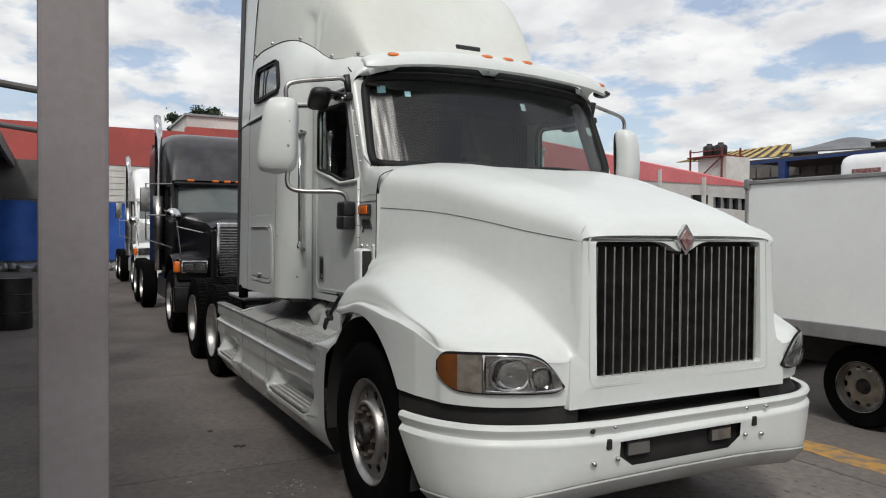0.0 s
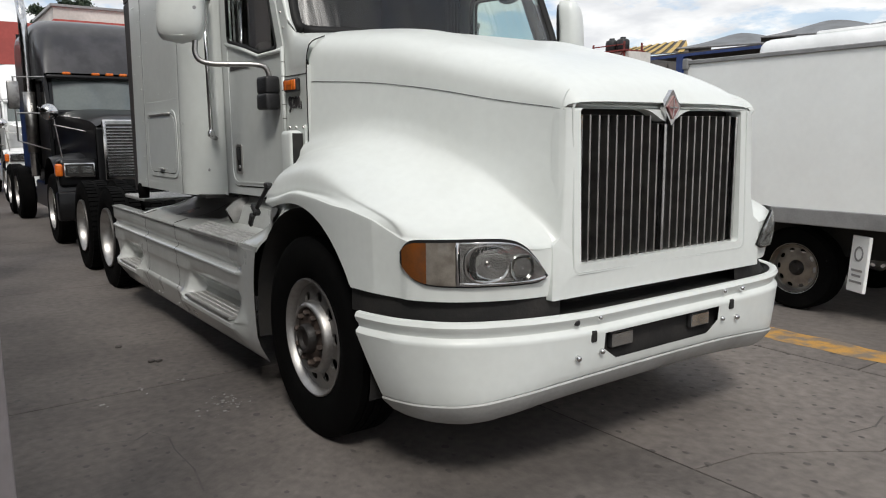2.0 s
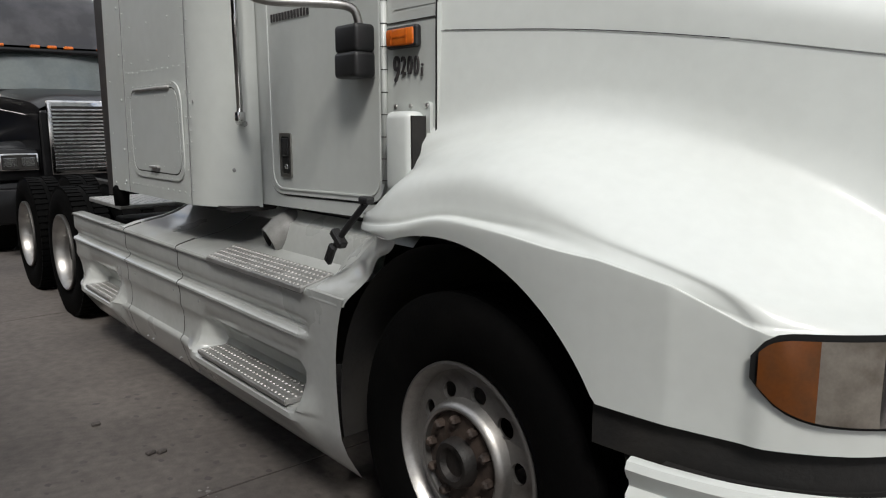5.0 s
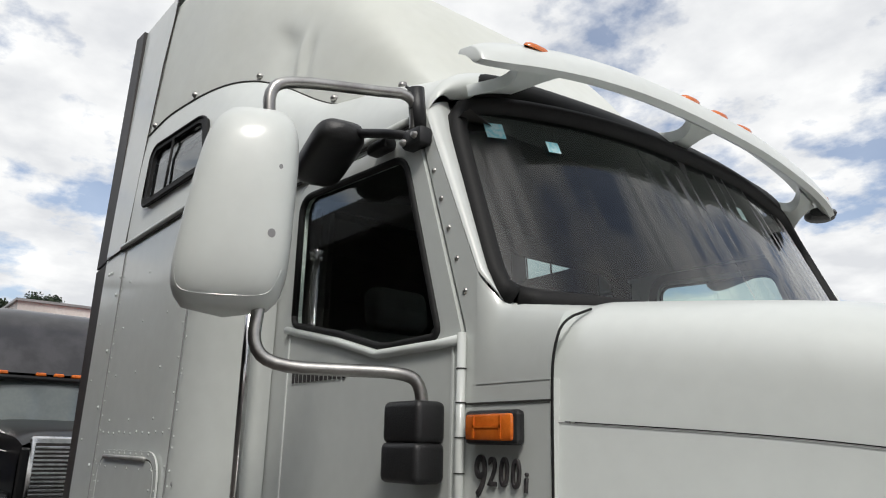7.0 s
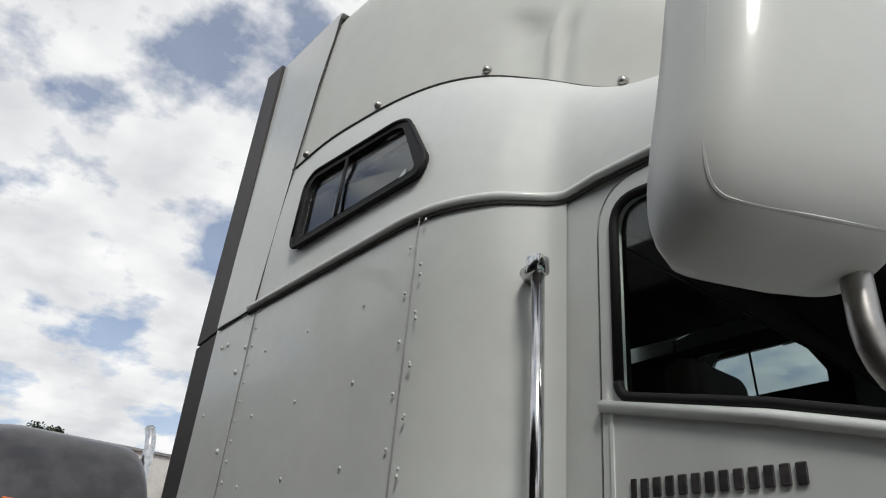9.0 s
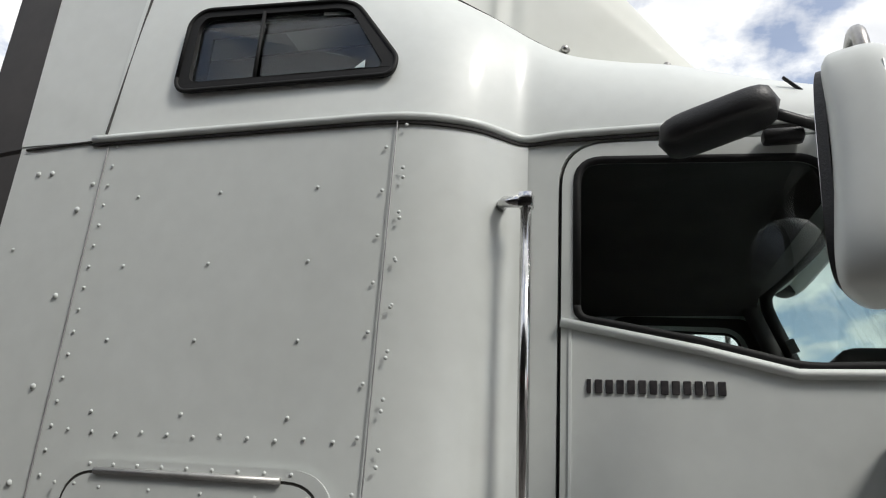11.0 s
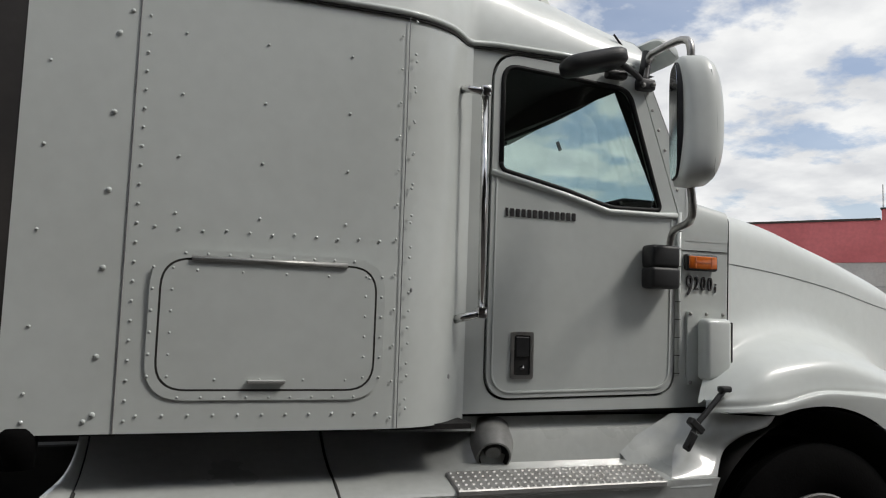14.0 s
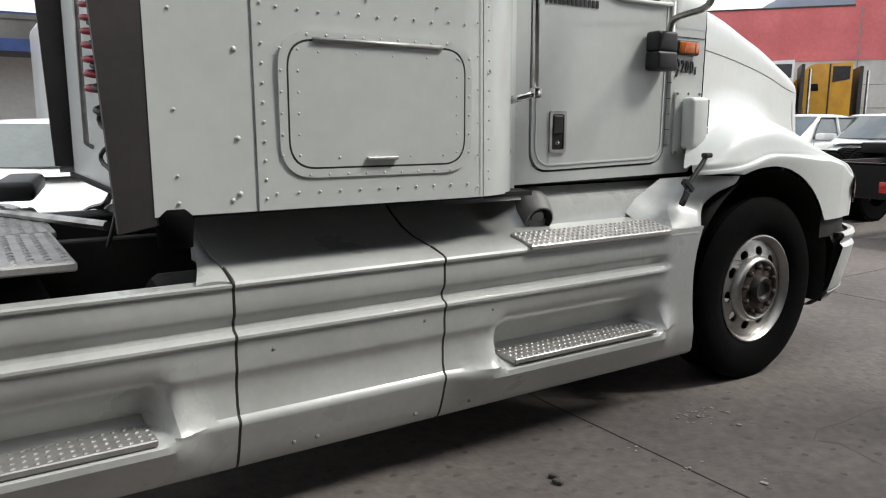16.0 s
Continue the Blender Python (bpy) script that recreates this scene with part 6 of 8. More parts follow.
def wheel_disc(depth):
    """Disc with ten hand holes, dished by depth towards its middle; the outer side is at negative y."""
    holes = [circle(0.212 * math.cos(a), 0.212 * math.sin(a), 0.026, 0.033, 14, a) for a in [2 * math.pi * (k + 0.5) / 10 for k in range(10)]]
    bm = plate(circle(0, 0, 0.275, 0.275, 60), holes + [circle(0, 0, 0.10, 0.10, 24)], 0.014, "xz", 0.0)
    bmesh.ops.subdivide_edges(bm, edges=[e for e in bm.edges if e.calc_length() > 0.09], cuts=2)
    for v in bm.verts:
        r = math.hypot(v.co.x, v.co.z)
        v.co.y += depth * max(0.0, 1 - r / 0.275) ** 0.8
    return bm


def make_wheel(at, front, name="wheel"):
    """One wheel with the rim's outer side towards negative y."""
    dish = -0.045 if front else 0.06
    w = part(name, wheel_disc(dish), ALLOY, truck, "aluminium disc wheel with ten hand holes" if front else "deep dished aluminium rear wheel", smooth=30, at=at)
    rimp = [(0.272, 0.02), (0.272, 0.0), (0.282, -0.03), (0.296, -0.048), (0.304, -0.045), (0.305, -0.03), (0.296, -0.015), (0.285, 0.03), (0.283, 0.20), (0.30, 0.21)]
    if not front:
        rimp = [(0.272, 0.02), (0.272, 0.0), (0.268, -0.03), (0.275, -0.10), (0.296, -0.125), (0.304, -0.12), (0.305, -0.10), (0.29, -0.08), (0.285, 0.05)]
    part("rim", lathe(rimp, 60), ALLOY, w, smooth=40)
    off = 0.075 if front else 0.02
    part("tyre", moved(tyre_mesh(), Matrix.Translation((0, off, 0))), RUBBER, w, "worn black truck tyre", smooth=35)
    if front:
        part("raised_ring", lathe([(0.150, -0.020), (0.158, -0.058), (0.166, -0.062), (0.176, -0.056), (0.184, -0.040), (0.190, -0.012)], 48), ALLOY, w, "bright raised ring round the wheel nuts", smooth=40)
        part("hub_face", lathe([(0.075, -0.050), (0.120, -0.046), (0.154, -0.040)], 40), RUSTY, w, "rusty flange under the nuts", smooth=40)
        hub = [(0, -0.070), (0.040, -0.072), (0.052, -0.088), (0.066, -0.090), (0.074, -0.080), (0.078, -0.045)]
    else:
        hub = [(0, -0.06), (0.05, -0.058), (0.085, -0.05), (0.09, 0.02), (0.14, 0.03)]
    part("hub", lathe(hub, 32), GREASE, w, "greasy brown hub", smooth=40)
    for k in range(10):
        a = 2 * math.pi * k / 10
        b = lathe([(0, -0.028), (0.009, -0.027), (0.0155, -0.020), (0.0155, 0.02)], 6)
        part("wheel_nut", moved(b, Matrix.Translation((0.128 * math.cos(a), -0.048 if front else 0.03, 0.128 * math.sin(a)))), RUSTY if front else ALLOY, w)
    if not front:
        part("tread", moved(lugs(), Matrix.Translation((0, 0.02, 0))), RUBBER, w)
        part("inner_tyre", moved(tyre_mesh(), Matrix.Translation((0, 0.36, 0))), RUBBER, w, smooth=35)
        part("inner_tread", moved(lugs(), Matrix.Translation((0, 0.36, 0))), RUBBER, w)
    return w


turn_over = Matrix.Rotation(math.pi, 4, "Z")
proto = make_wheel(Matrix.Translation((0.0, -1.118, 0.51)) @ pose(0, 0, 0, 0, 11, 0), True)
copy_thing(proto, Matrix.Translation((0.0, 1.118, 0.51)) @ turn_over).parent = truck
proto = make_wheel(Matrix.Translation((-4.80, -1.03, 0.51)), False)
for xx, sgn in ((-6.13, -1), (-4.80, 1), (-6.13, 1)):
    copy_thing(proto, Matrix.Translation((xx, sgn * 1.03, 0.51)) @ (turn_over if sgn > 0 else Matrix())).parent = truck

# ---------------------------------------------------------------- frame, deck and lines behind the sleeper
for sgn in (-1, 1):
    part("frame_rail", box(-7.0, 0.95, *sorted((sgn * 0.38, sgn * 0.46)), 0.70, 0.97, 0.006, 1), CHASSIS, truck, "grimy black frame rail")
    part("fuel_tank", moved(lathe([(0, -0.9), (0.22, -0.9), (0.24, -0.87), (0.24, 0.87), (0.22, 0.9), (0, 0.9)], 24, "x"), Matrix.Translation((-2.2, sgn * 0.72, 0.62))), CHASSIS, truck, smooth=40)
for xx in (0.0, -4.8, -6.13):
    part("axle", tube([(xx, -1.0, 0.51), (xx, 1.0, 0.51)], 0.09, 12), CHASSIS, truck, smooth=True)
part("engine_block", box(-0.45, 1.05, -0.42, 0.42, 0.55, 1.50, 0.05, 2), CHASSIS, truck)
part("cross_member", box(-3.6, -3.5, -0.46, 0.46, 0.75, 0.95), CHASSIS, truck)
part("battery_box", box(-4.05, -3.45, -0.95, -0.50, 0.45, 0.86, 0.02, 2), CHASSIS, truck)
part("rubber_bump", moved(lathe([(0, -0.09), (0.075, -0.085), (0.085, 0.06), (0.06, 0.09), (0, 0.095)], 18, "z"), Matrix.Translation((-3.112, -1.165, 1.088)) @ Matrix.Diagonal((0.72, 0.55, 0.70, 1))), RUBBER, truck, smooth=True)
part("fifth_wheel", moved(plate(rounded([(-0.45, -0.45), (-0.20, -0.12), (-0.55, -0.06), (-0.55, 0.06), (-0.20, 0.12), (-0.45, 0.45), (0.35, 0.45), (0.45, 0.2), (0.45, -0.2), (0.35, -0.45)], 0.06), [], 0.05, "xy", 0.0), Matrix.Translation((-5.4, 0, 1.18)) @ pose(0, 0, 0, 0, 6, 0)), CHASSIS, truck)


def deck_plate(x0, x1, y0, y1, z):
    d = part("deck_plate", box(x0, x1, y0, y1, z - 0.03, z, 0.006, 1), TREAD, truck, "worn aluminium deck plate with raised diamonds")
    bm = bmesh.new()
    nx, ny = int((x1 - x0) / 0.045), int((y1 - y0) / 0.030)
    for i in range(nx):
        for j in range(ny):
            cx, cy = x0 + (i + 0.5) * (x1 - x0) / nx, y0 + (j + 0.5) * (y1 - y0) / ny
            t = 0.6 if (i + j) % 2 else -0.6
            a, b = (0.016 * math.cos(t), 0.016 * math.sin(t)), (-0.005 * math.sin(t), 0.005 * math.cos(t))
            q = [bm.verts.new((cx + p[0], cy + p[1], z + 0.0005)) for p in (a, b, (-a[0], -a[1]), (-b[0], -b[1]))]
            top = bm.verts.new((cx, cy, z + 0.005))
            for k in range(4):
                bm.faces.new((q[k], q[(k + 1) % 4], top))
    tagged(part("tread_pattern", bm, STUD, d), kind="stuff")


deck_plate(-4.10, -3.39, -1.10, -0.36, 1.0)
deck_plate(-4.10, -3.37, -0.34, 0.60, 1.0)
part("black_cover", moved(box(-0.30, 0.30, -0.09, 0.09, -0.04, 0.05, 0.03, 3), Matrix.Translation((-3.42, 0.62, 1.10)) @ pose(0, 0, 0, 0, 0, 80)), BLACK, truck, "black plastic cover by the deck", smooth=40)
part("cross_tube", tube([(-3.55, 0.35, 1.02), (-3.2, -0.45, 1.02)], 0.02, 8), STEELROD, truck)


def coil(cx, cy, z0, z1, r, turns, wire):
    n = turns * 14
    return tube([(cx + r * math.cos(2 * math.pi * k / 14), cy + r * math.sin(2 * math.pi * k / 14), z1 + (z0 - z1) * (k / n) ** 1.25) for k in range(n + 1)], wire, 6)


part("air_hose", coil(-3.17, -0.42, 1.52, 2.10, 0.062, 13, 0.012), HOSE_RED, truck, "coiled red air hose", smooth=True)
part("air_hose", coil(-3.16, -0.46, 1.42, 2.05, 0.055, 9, 0.010), BLACK, truck, "coiled black air hose", smooth=True)
part("air_hose", tube([(-3.17, -0.42, 1.50), (-3.19, -0.28, 1.42), (-3.15, -0.50, 1.36), (-3.20, -0.28, 1.28), (-3.16, -0.50, 1.22), (-3.18, -0.55, 1.08), (-3.22, -0.55, 0.95)], 0.009, 8, 2), BLACK, truck, smooth=True)
part("grab_rail", tube([(-3.11, 0.40, 1.30), (-3.14, 0.40, 1.32), (-3.14, 0.40, 2.3), (-3.11, 0.40, 2.32)], 0.013, 8), STEELROD, truck, smooth=True)


# ---------------------------------------------------------------- ground
gm = bpy.data.meshes.new("ground")
gm.from_pydata([(-900, -900, -0.014), (900, -900, -0.014), (900, 900, -0.014), (-900, 900, -0.014)], [], [(0, 1, 2, 3)])
gm.materials.append(GROUND)
ground = tagged(new("ground", gm), "worn brownish grey yard concrete reaching the horizon", "ground", kind="structure")

rng = random.Random(5)


def blot(x, y, z, r, n=11, squash=1.0, jag=0.35):
    pts = [(x + r * (1 + jag * (rng.random() - 0.5) * 2) * math.cos(2 * math.pi * k / n), y + squash * r * (1 + jag * (rng.random() - 0.5) * 2) * math.sin(2 * math.pi * k / n), z) for k in range(n)]
    return raw(pts, [tuple(range(n))])


stains = []
for i in range(46):
    for j in range(44):
        x, y = -2.6 + 0.135 * i + rng.gauss(0, 0.028), -3.3 + 0.135 * j + rng.gauss(0, 0.028)
        if rng.random() < (0.78 if y > -2.2 else 0.45) and not (-2.0 < x < 0.3 and -1.0 < y < 1.0):
            stains.append(blot(x, y, 0.0012, rng.uniform(0.010, 0.021), 9, rng.uniform(0.55, 1.0), 0.3))
tagged(part("oil_spots", merge(*stains), SPOT), "dark oil spots on the concrete", "oil stains", kind="stuff")
bits = []
for cx, cy, n, spread in ((-0.68, -1.36, 34, 0.09), (-0.76, -1.32, 10, 0.05), (-1.24, -1.46, 9, 0.03), (-1.20, -1.70, 4, 0.06), (-0.62, -1.45, 8, 0.12)):
    for _ in range(n):
        s = 0.0025 + 0.008 * rng.random() ** 3
        b = box(-s, s, -s * 0.7, s * 0.7, 0, s * 0.5)
        bits.append(moved(b, Matrix.Translation((cx + rng.gauss(0, spread), cy + rng.gauss(0, spread * 0.6), 0.001)) @ pose(0, 0, 0, 0, 0, rng.uniform(0, 180))))
for cx, cy, s in ((-1.09, -1.97, 0.016), (-1.27, -1.72, 0.008), (-1.05, -1.95, 0.007)):
    bits.append(moved(box(-s, s, -s * 0.6, s * 0.6, 0, s * 0.4, s * 0.15, 1), Matrix.Translation((cx, cy, 0.001)) @ pose(0, 0, 0, 0, 0, 70 * cx)))
tagged(part("litter", merge(*bits), LITTER), "pale crumbs of litter on the concrete", "litter", kind="stuff")
for x, y in ((-1.78, -1.52), (-1.76, -1.475), (-2.3, -1.62)):
    tagged(part("pebble", moved(box(-0.022, 0.022, -0.014, 0.014, 0, 0.018, 0.007, 2), Matrix.Translation((x, y, 0.0005)) @ pose(0, 0, 0, 0, 0, 40 * x)), SPOT), "small dark stone lying on the concrete", "stone", "stones on the yard")
line = grid(lambda u, v: (-3.2 + 7.0 * u, 2.36 + 0.30 * v + 0.02 * math.sin(u * 37) * (v - 0.5) + 0.015 * math.sin(u * 91), 0.0018), 70, 2)
tagged(part("yellow_line", line, PAINTLINE), "worn yellow painted parking line on the concrete", "road marking", kind="structure")
for pts in ([(-0.53, -1.85), (-0.40, -1.79), (-0.22, -1.81), (0.05, -1.80), (0.30, -1.835)], [(-0.52, -1.86), (-0.46, -1.93), (-0.49, -2.03), (-0.525, -2.15)], [(1.66, 1.03), (1.70, 1.22), (1.66, 1.40), (1.80, 1.62), (1.78, 1.9)]):
    vs = []
    for i, (x, y) in enumerate(pts):
        vs += [(x - 0.004, y - 0.004, 0.0015), (x + 0.004, y + 0.004, 0.0015)]
    tagged(part("crack", raw(vs, [(2 * i, 2 * i + 1, 2 * i + 3, 2 * i + 2) for i in range(len(pts) - 1)]), SPOT), "thin dark crack across the concrete", "crack", kind="structure")


# ---------------------------------------------------------------- covered bay beside the truck
def column(x):
    c = part("column", box(x, x + 0.22, -2.80, -2.605, -0.01, 4.22, 0.012, 2), PILLAR)
    part("bracket", tube([(x + 0.11, -2.69, 4.20), (x + 0.11, -4.15, 4.36)], 0.07, 8), CANOPY, c)
    return tagged(c, "greyish mauve painted steel column with scuffs", "column", kind="structure")


for x in (1.20, -5.3, -11.8, -18.3):
    column(x)
roof = tagged(part("canopy_roof", box(-34, 7.5, -13.0, -4.10, 4.42, 4.50), CANOPY), "dark sheet metal canopy roof over the bay", "canopy", kind="structure")
for k in range(11):
    tagged(part("canopy_beam", box(-33 + 3.6 * k, -32.8 + 3.6 * k, -12.9, -4.12, 4.22, 4.419), CANOPY), "dark steel canopy beam", "beam", "beams of the canopy", "structure")
tagged(part("canopy_edge_beam", box(-34, 7.5, -4.22, -4.10, 4.10, 4.418), CANOPY), "dark steel edge beam of the canopy", "beam", kind="structure")
# back wall, its colour kept dark so the glass reflects a dim bay
tagged(part("bay_back_wall", box(-34, 7.5, -13.2, -13.0, -0.01, 4.45), BAYWALL), "grey back wall of the covered bay with its dimness painted in", "wall", kind="structure")
tagged(part("bay_end_wall", box(-29.9, -29.7, -13.0, -2.7, 2.85, 4.42), CANOPY), "dark upper end wall of the covered bay", "wall", kind="structure")
drum = thing("drum", "black steel drum standing in the covered bay", "drum")
part("barrel", moved(lathe([(0, 0), (0.28, 0), (0.29, 0.02), (0.285, 0.28), (0.295, 0.29), (0.285, 0.30), (0.285, 0.58), (0.295, 0.59), (0.285, 0.60), (0.29, 0.86), (0.27, 0.86), (0.265, 0.85), (0, 0.85)], 24, "z"), Matrix.Translation((-10.2, -3.35, -0.012))), BLACK, drum, smooth=40)

# ---------------------------------------------------------------- far end of the yard
far = thing("red_building", "red and white painted warehouse wall closing the yard", "building", kind="structure")
part("wall", box(-30.6, -30.0, -20.0, 6.5, -0.01, 4.38), PALEWALL, far, "dirty white block wall")
part("red_band", box(-30.65, -29.97, -20.0, 2.45, 4.38, 5.98), REDWALL, far, "red painted band")
part("red_band", box(-30.65, -29.97, 2.45, 6.5, 4.38, 6.22), REDWALL, far)
for k in range(6):
    part("block_course", box(-29.998, -29.985, -20.0, 6.5, 2.84 + 0.26 * k, 2.85 + 0.26 * k), GREYRAIL, far)
part("roof_house", box(-36.0, -31.0, 2.6, 9.0, 4.4, 6.85), PALEWALL, far, "pale rooftop block behind the red wall")
part("rooftop_slab", box(-36.1, -30.9, 2.5, 9.1, 6.85, 6.95), GREYRAIL, far)
tarp = tagged(part("blue_tarpaulin", grid(lambda u, v: (-29.80 + 0.06 * math.sin(u * 70) + 0.03 * math.sin(u * 31 + 5 * v), -16 + 18.2 * u, 0.38 + 2.42 * v), 120, 8), BLUE, smooth=True), "blue tarpaulin hung along the wall", "tarpaulin")
part("tarp_post", box(-29.88, -29.82, -16, 2.2, 2.76, 2.84), GREYRAIL, tarp)
tagged(part("rubble", merge(*[moved(box(-0.2, 0.2, -0.25, 0.25, 0, 0.28, 0.05, 1), Matrix.Translation((-29.2 + rng.uniform(-0.4, 0.3), -15 + 0.33 * k, -0.02)) @ pose(0, 0, 0, rng.uniform(-20, 20), rng.uniform(-20, 20), rng.uniform(0, 90))) for k in range(50)]), GREYRAIL), "heap of grey rubble along the tarpaulin", "rubble", kind="stuff")


def tree(x, y, height, spread, seed):
    r = random.Random(seed)
    t = thing("tree", "dark evergreen tree behind the rooftops", "tree", "trees behind the roofs", at=Matrix.Translation((x, y, -0.02)))
    trunk = [tube([(0, 0, 0), (0.1, 0.05, height * 0.5), (0.0, 0.1, height * 0.97)], 0.16, 8)]
    for k in range(14):
        z = height * (0.5 + 0.45 * k / 14)
        a = r.uniform(0, 6.28)
        w = spread * (1 - 0.6 * k / 14)
        trunk.append(tube([(0, 0.05, z), (w * 0.5 * math.cos(a), w * 0.5 * math.sin(a), z + 0.2), (w * math.cos(a), w * math.sin(a), z + 0.15)], 0.035, 5))
    part("trunk", merge(*trunk), BARK, t, smooth=True)
    vs, fs = [], []
    for k in range(34):
        h = r.random()
        a = r.uniform(0, 6.28)
        w = spread * math.sqrt(r.random()) * (0.55 + 0.6 * math.sin(math.pi * (0.12 + 0.8 * h)))
        c0 = Vector((w * math.cos(a), w * math.sin(a), height * (0.66 + 0.30 * h)))
        size = r.uniform(0.12, 0.24) * (0.6 + 0.4 * spread)
        for _ in range(420):
            c = c0 + Vector((r.gauss(0, size), r.gauss(0, size), r.gauss(0, size * 0.8)))
            p = Vector((r.gauss(0, 1), r.gauss(0, 1), r.gauss(0, 1))).normalized() * r.uniform(0.04, 0.09)
            q = p.orthogonal().normalized() * r.uniform(0.03, 0.07)
            i = len(vs)
            vs += [c - p, c + q, c + p, c - q]
            fs.append((i, i + 1, i + 2, i + 3))
    part("crown", raw(vs, fs), LEAF, t)


tree(-41.0, 5.3, 9.0, 1.15, 3)
tree(-41.6, 3.7, 8.6, 0.45, 8)

# ---------------------------------------------------------------- buildings across the yard
gable = thing("gabled_building", "low red and white gabled workshop with a strip of windows", "building", kind="structure")
WALLY = 20.0
part("wall", plate([(-36.0, -0.01), (-9.0, -0.01), (-9.0, 2.9), (-14.9, 3.46), (-36.0, 5.6)], [[(-17.65, 2.86), (-16.75, 2.86), (-16.75, 3.22), (-17.65, 3.27)], [(-16.5, 2.72), (-13.2, 2.40), (-13.2, 2.86), (-16.5, 3.14)]], 0.3, "xz", WALLY), PALEWALL, gable, "dirty white wall")
part("red_gable", plate([(-36.0, 5.6), (-14.9, 3.46), (-14.5, 3.47), (-14.9, 3.58), (-20.5, 4.84), (-30.0, 6.98), (-36.0, 6.6)], [], 0.36, "xz", WALLY - 0.03), PINKWALL, gable, "faded red gable")
for x in (-19.3, -16.9):
    part("gable_rib", box(x - 0.08, x + 0.08, WALLY - 0.10, WALLY - 0.02, 2.2, 4.0 + (-17.3 - x) * 0.2), PALEWALL, gable)
for k in range(9):
    x = -16.5 + 3.3 * k / 8
    part("window_bar", box(x - 0.05, x + 0.05, WALLY + 0.02, WALLY + 0.10, 2.40, 3.12), GREYRAIL, gable)
part("window_dark", box(-17.7, -13.1, WALLY + 0.14, WALLY + 0.16, 2.3, 3.3), DARKGLASS, gable)
tower = thing("water_tank_stand", "black water tanks on a red stand over white block", "water tanks")
part("block", box(-18.95, -17.45, 21.8, 23.2, -0.01, 4.92), PALEWALL, tower, "white block under the tanks")
for x in (-18.62, -18.02):
    part("water_tank", moved(lathe([(0, 0), (0.25, 0), (0.27, 0.03), (0.27, 0.36), (0.25, 0.44), (0.12, 0.50), (0.11, 0.56), (0, 0.57)], 20, "z"), Matrix.Translation((x, 22.1, 4.99))), BLACK, tower, "black plastic water tank", smooth=40)
for x in (-19.3, -17.6):
    for y in (21.7, 22.8):
        part("stand_post", box(x - 0.03, x + 0.03, y - 0.03, y + 0.03, 3.6, 5.32), RUST, tower)
part("stand_rail", box(-19.34, -17.56, 21.66, 21.72, 5.18, 5.22), RUST, tower)
part("stand_deck", box(-19.4, -17.5, 21.6, 22.9, 4.93, 4.99), RUST, tower)
part("stand_brace", tube([(-19.3, 21.68, 3.7), (-17.6, 21.68, 4.9)], 0.03, 6), RUST, tower)

shed = thing("steel_shed", "open steel shed with yellow striped and grey curved roofs on blue beams", "shed", kind="structure")


def striped(u, v, drop=0.0):
    """The striped roof, from its eaves to its ridge."""
    lo = Vector((-32.3, 34.0, 6.50)).lerp(Vector((-23.4, 34.0, 6.15)), u)
    hi = Vector((-34.0, 39.0, 7.50)).lerp(Vector((-27.3, 39.0, 7.58)), u)
    return lo.lerp(hi, v) - Vector((0, 0, drop))


part("roof_dark", grid(lambda u, v: striped(u, v, 0.05), 12, 4), ROOFDARK, shed, "dark ground of the striped roof")
for k in range(11):
    a, b = k / 11, (k + 0.52) / 11
    part("roof_strip", grid(lambda u, v, a=a, b=b: striped(min(1.0, a + (b - a) * u + 0.10 * v), v), 2, 4), ROOFYELLOW, shed, "faded yellow roof strip")


def hipped(x0, z0):
    """A low grey roof with a rounded ridge."""
    ridge_line = curve_through([(0.0, 0.55), (0.17, 0.80), (0.34, 0.92), (0.55, 0.78), (0.80, 0.40), (1.0, 0.12)])
    part("curved_roof", grid(lambda u, v: (x0 + 5.6 * u + 0.3 * v, 35.0 + 3.0 * v, z0 - 0.25 * u + ridge_line(u) * v), 20, 4), ROOFGREY, shed, "grey sheet metal roof", smooth=True)
    part("roof_end", grid(lambda u, v: (x0 + 0.3 * u - 0.02, 35.0 + 3.0 * u, z0 + (ridge_line(0) * u) * v - 0.5 * (1 - v)), 4, 2), ROOFDARK, shed)
    part("roof_eave", tube([(x0, 34.98, z0 - 0.03), (x0 + 5.6, 34.98, z0 - 0.28)], 0.06, 6), GREYRAIL, shed)


hipped(-25.0, 6.55)
hipped(-19.6, 6.62)
hipped(-14.0, 6.60)
part("shed_beam", tube([(-20.9, 27.0, 5.12), (-14.0, 27.0, 5.13), (4.0, 27.0, 5.2)], 0.09, 4), BLUEBEAM, shed, "blue steel beam")
for x in (-18.7, -10.0, -1.0):
    part("shed_post", box(x - 0.17, x + 0.17, 26.85, 27.15, -0.01, 5.05), BLUEBEAM, shed, "blue steel post")
# roof plate added so that the wall panels behind it fall into shade
part("shed_roof", box(-20.9, 14.0, 27.0, 31.0, 5.16, 5.24), ROOFDARK, shed, "dark lower roof added to shade the shed wall")
part("shed_wall", box(-26.0, 14.0, 31.0, 31.2, -0.01, 5.75), CANOPY, shed, "dark back of the shed")
# panels take the darkened wall colour for the shade they lie in
for k in range(9):
    part("wall_panel", box(-25.1 + 0.9 * k, -24.35 + 0.9 * k, 30.9, 30.98, 4.75, 5.3), BAYWALL, shed)

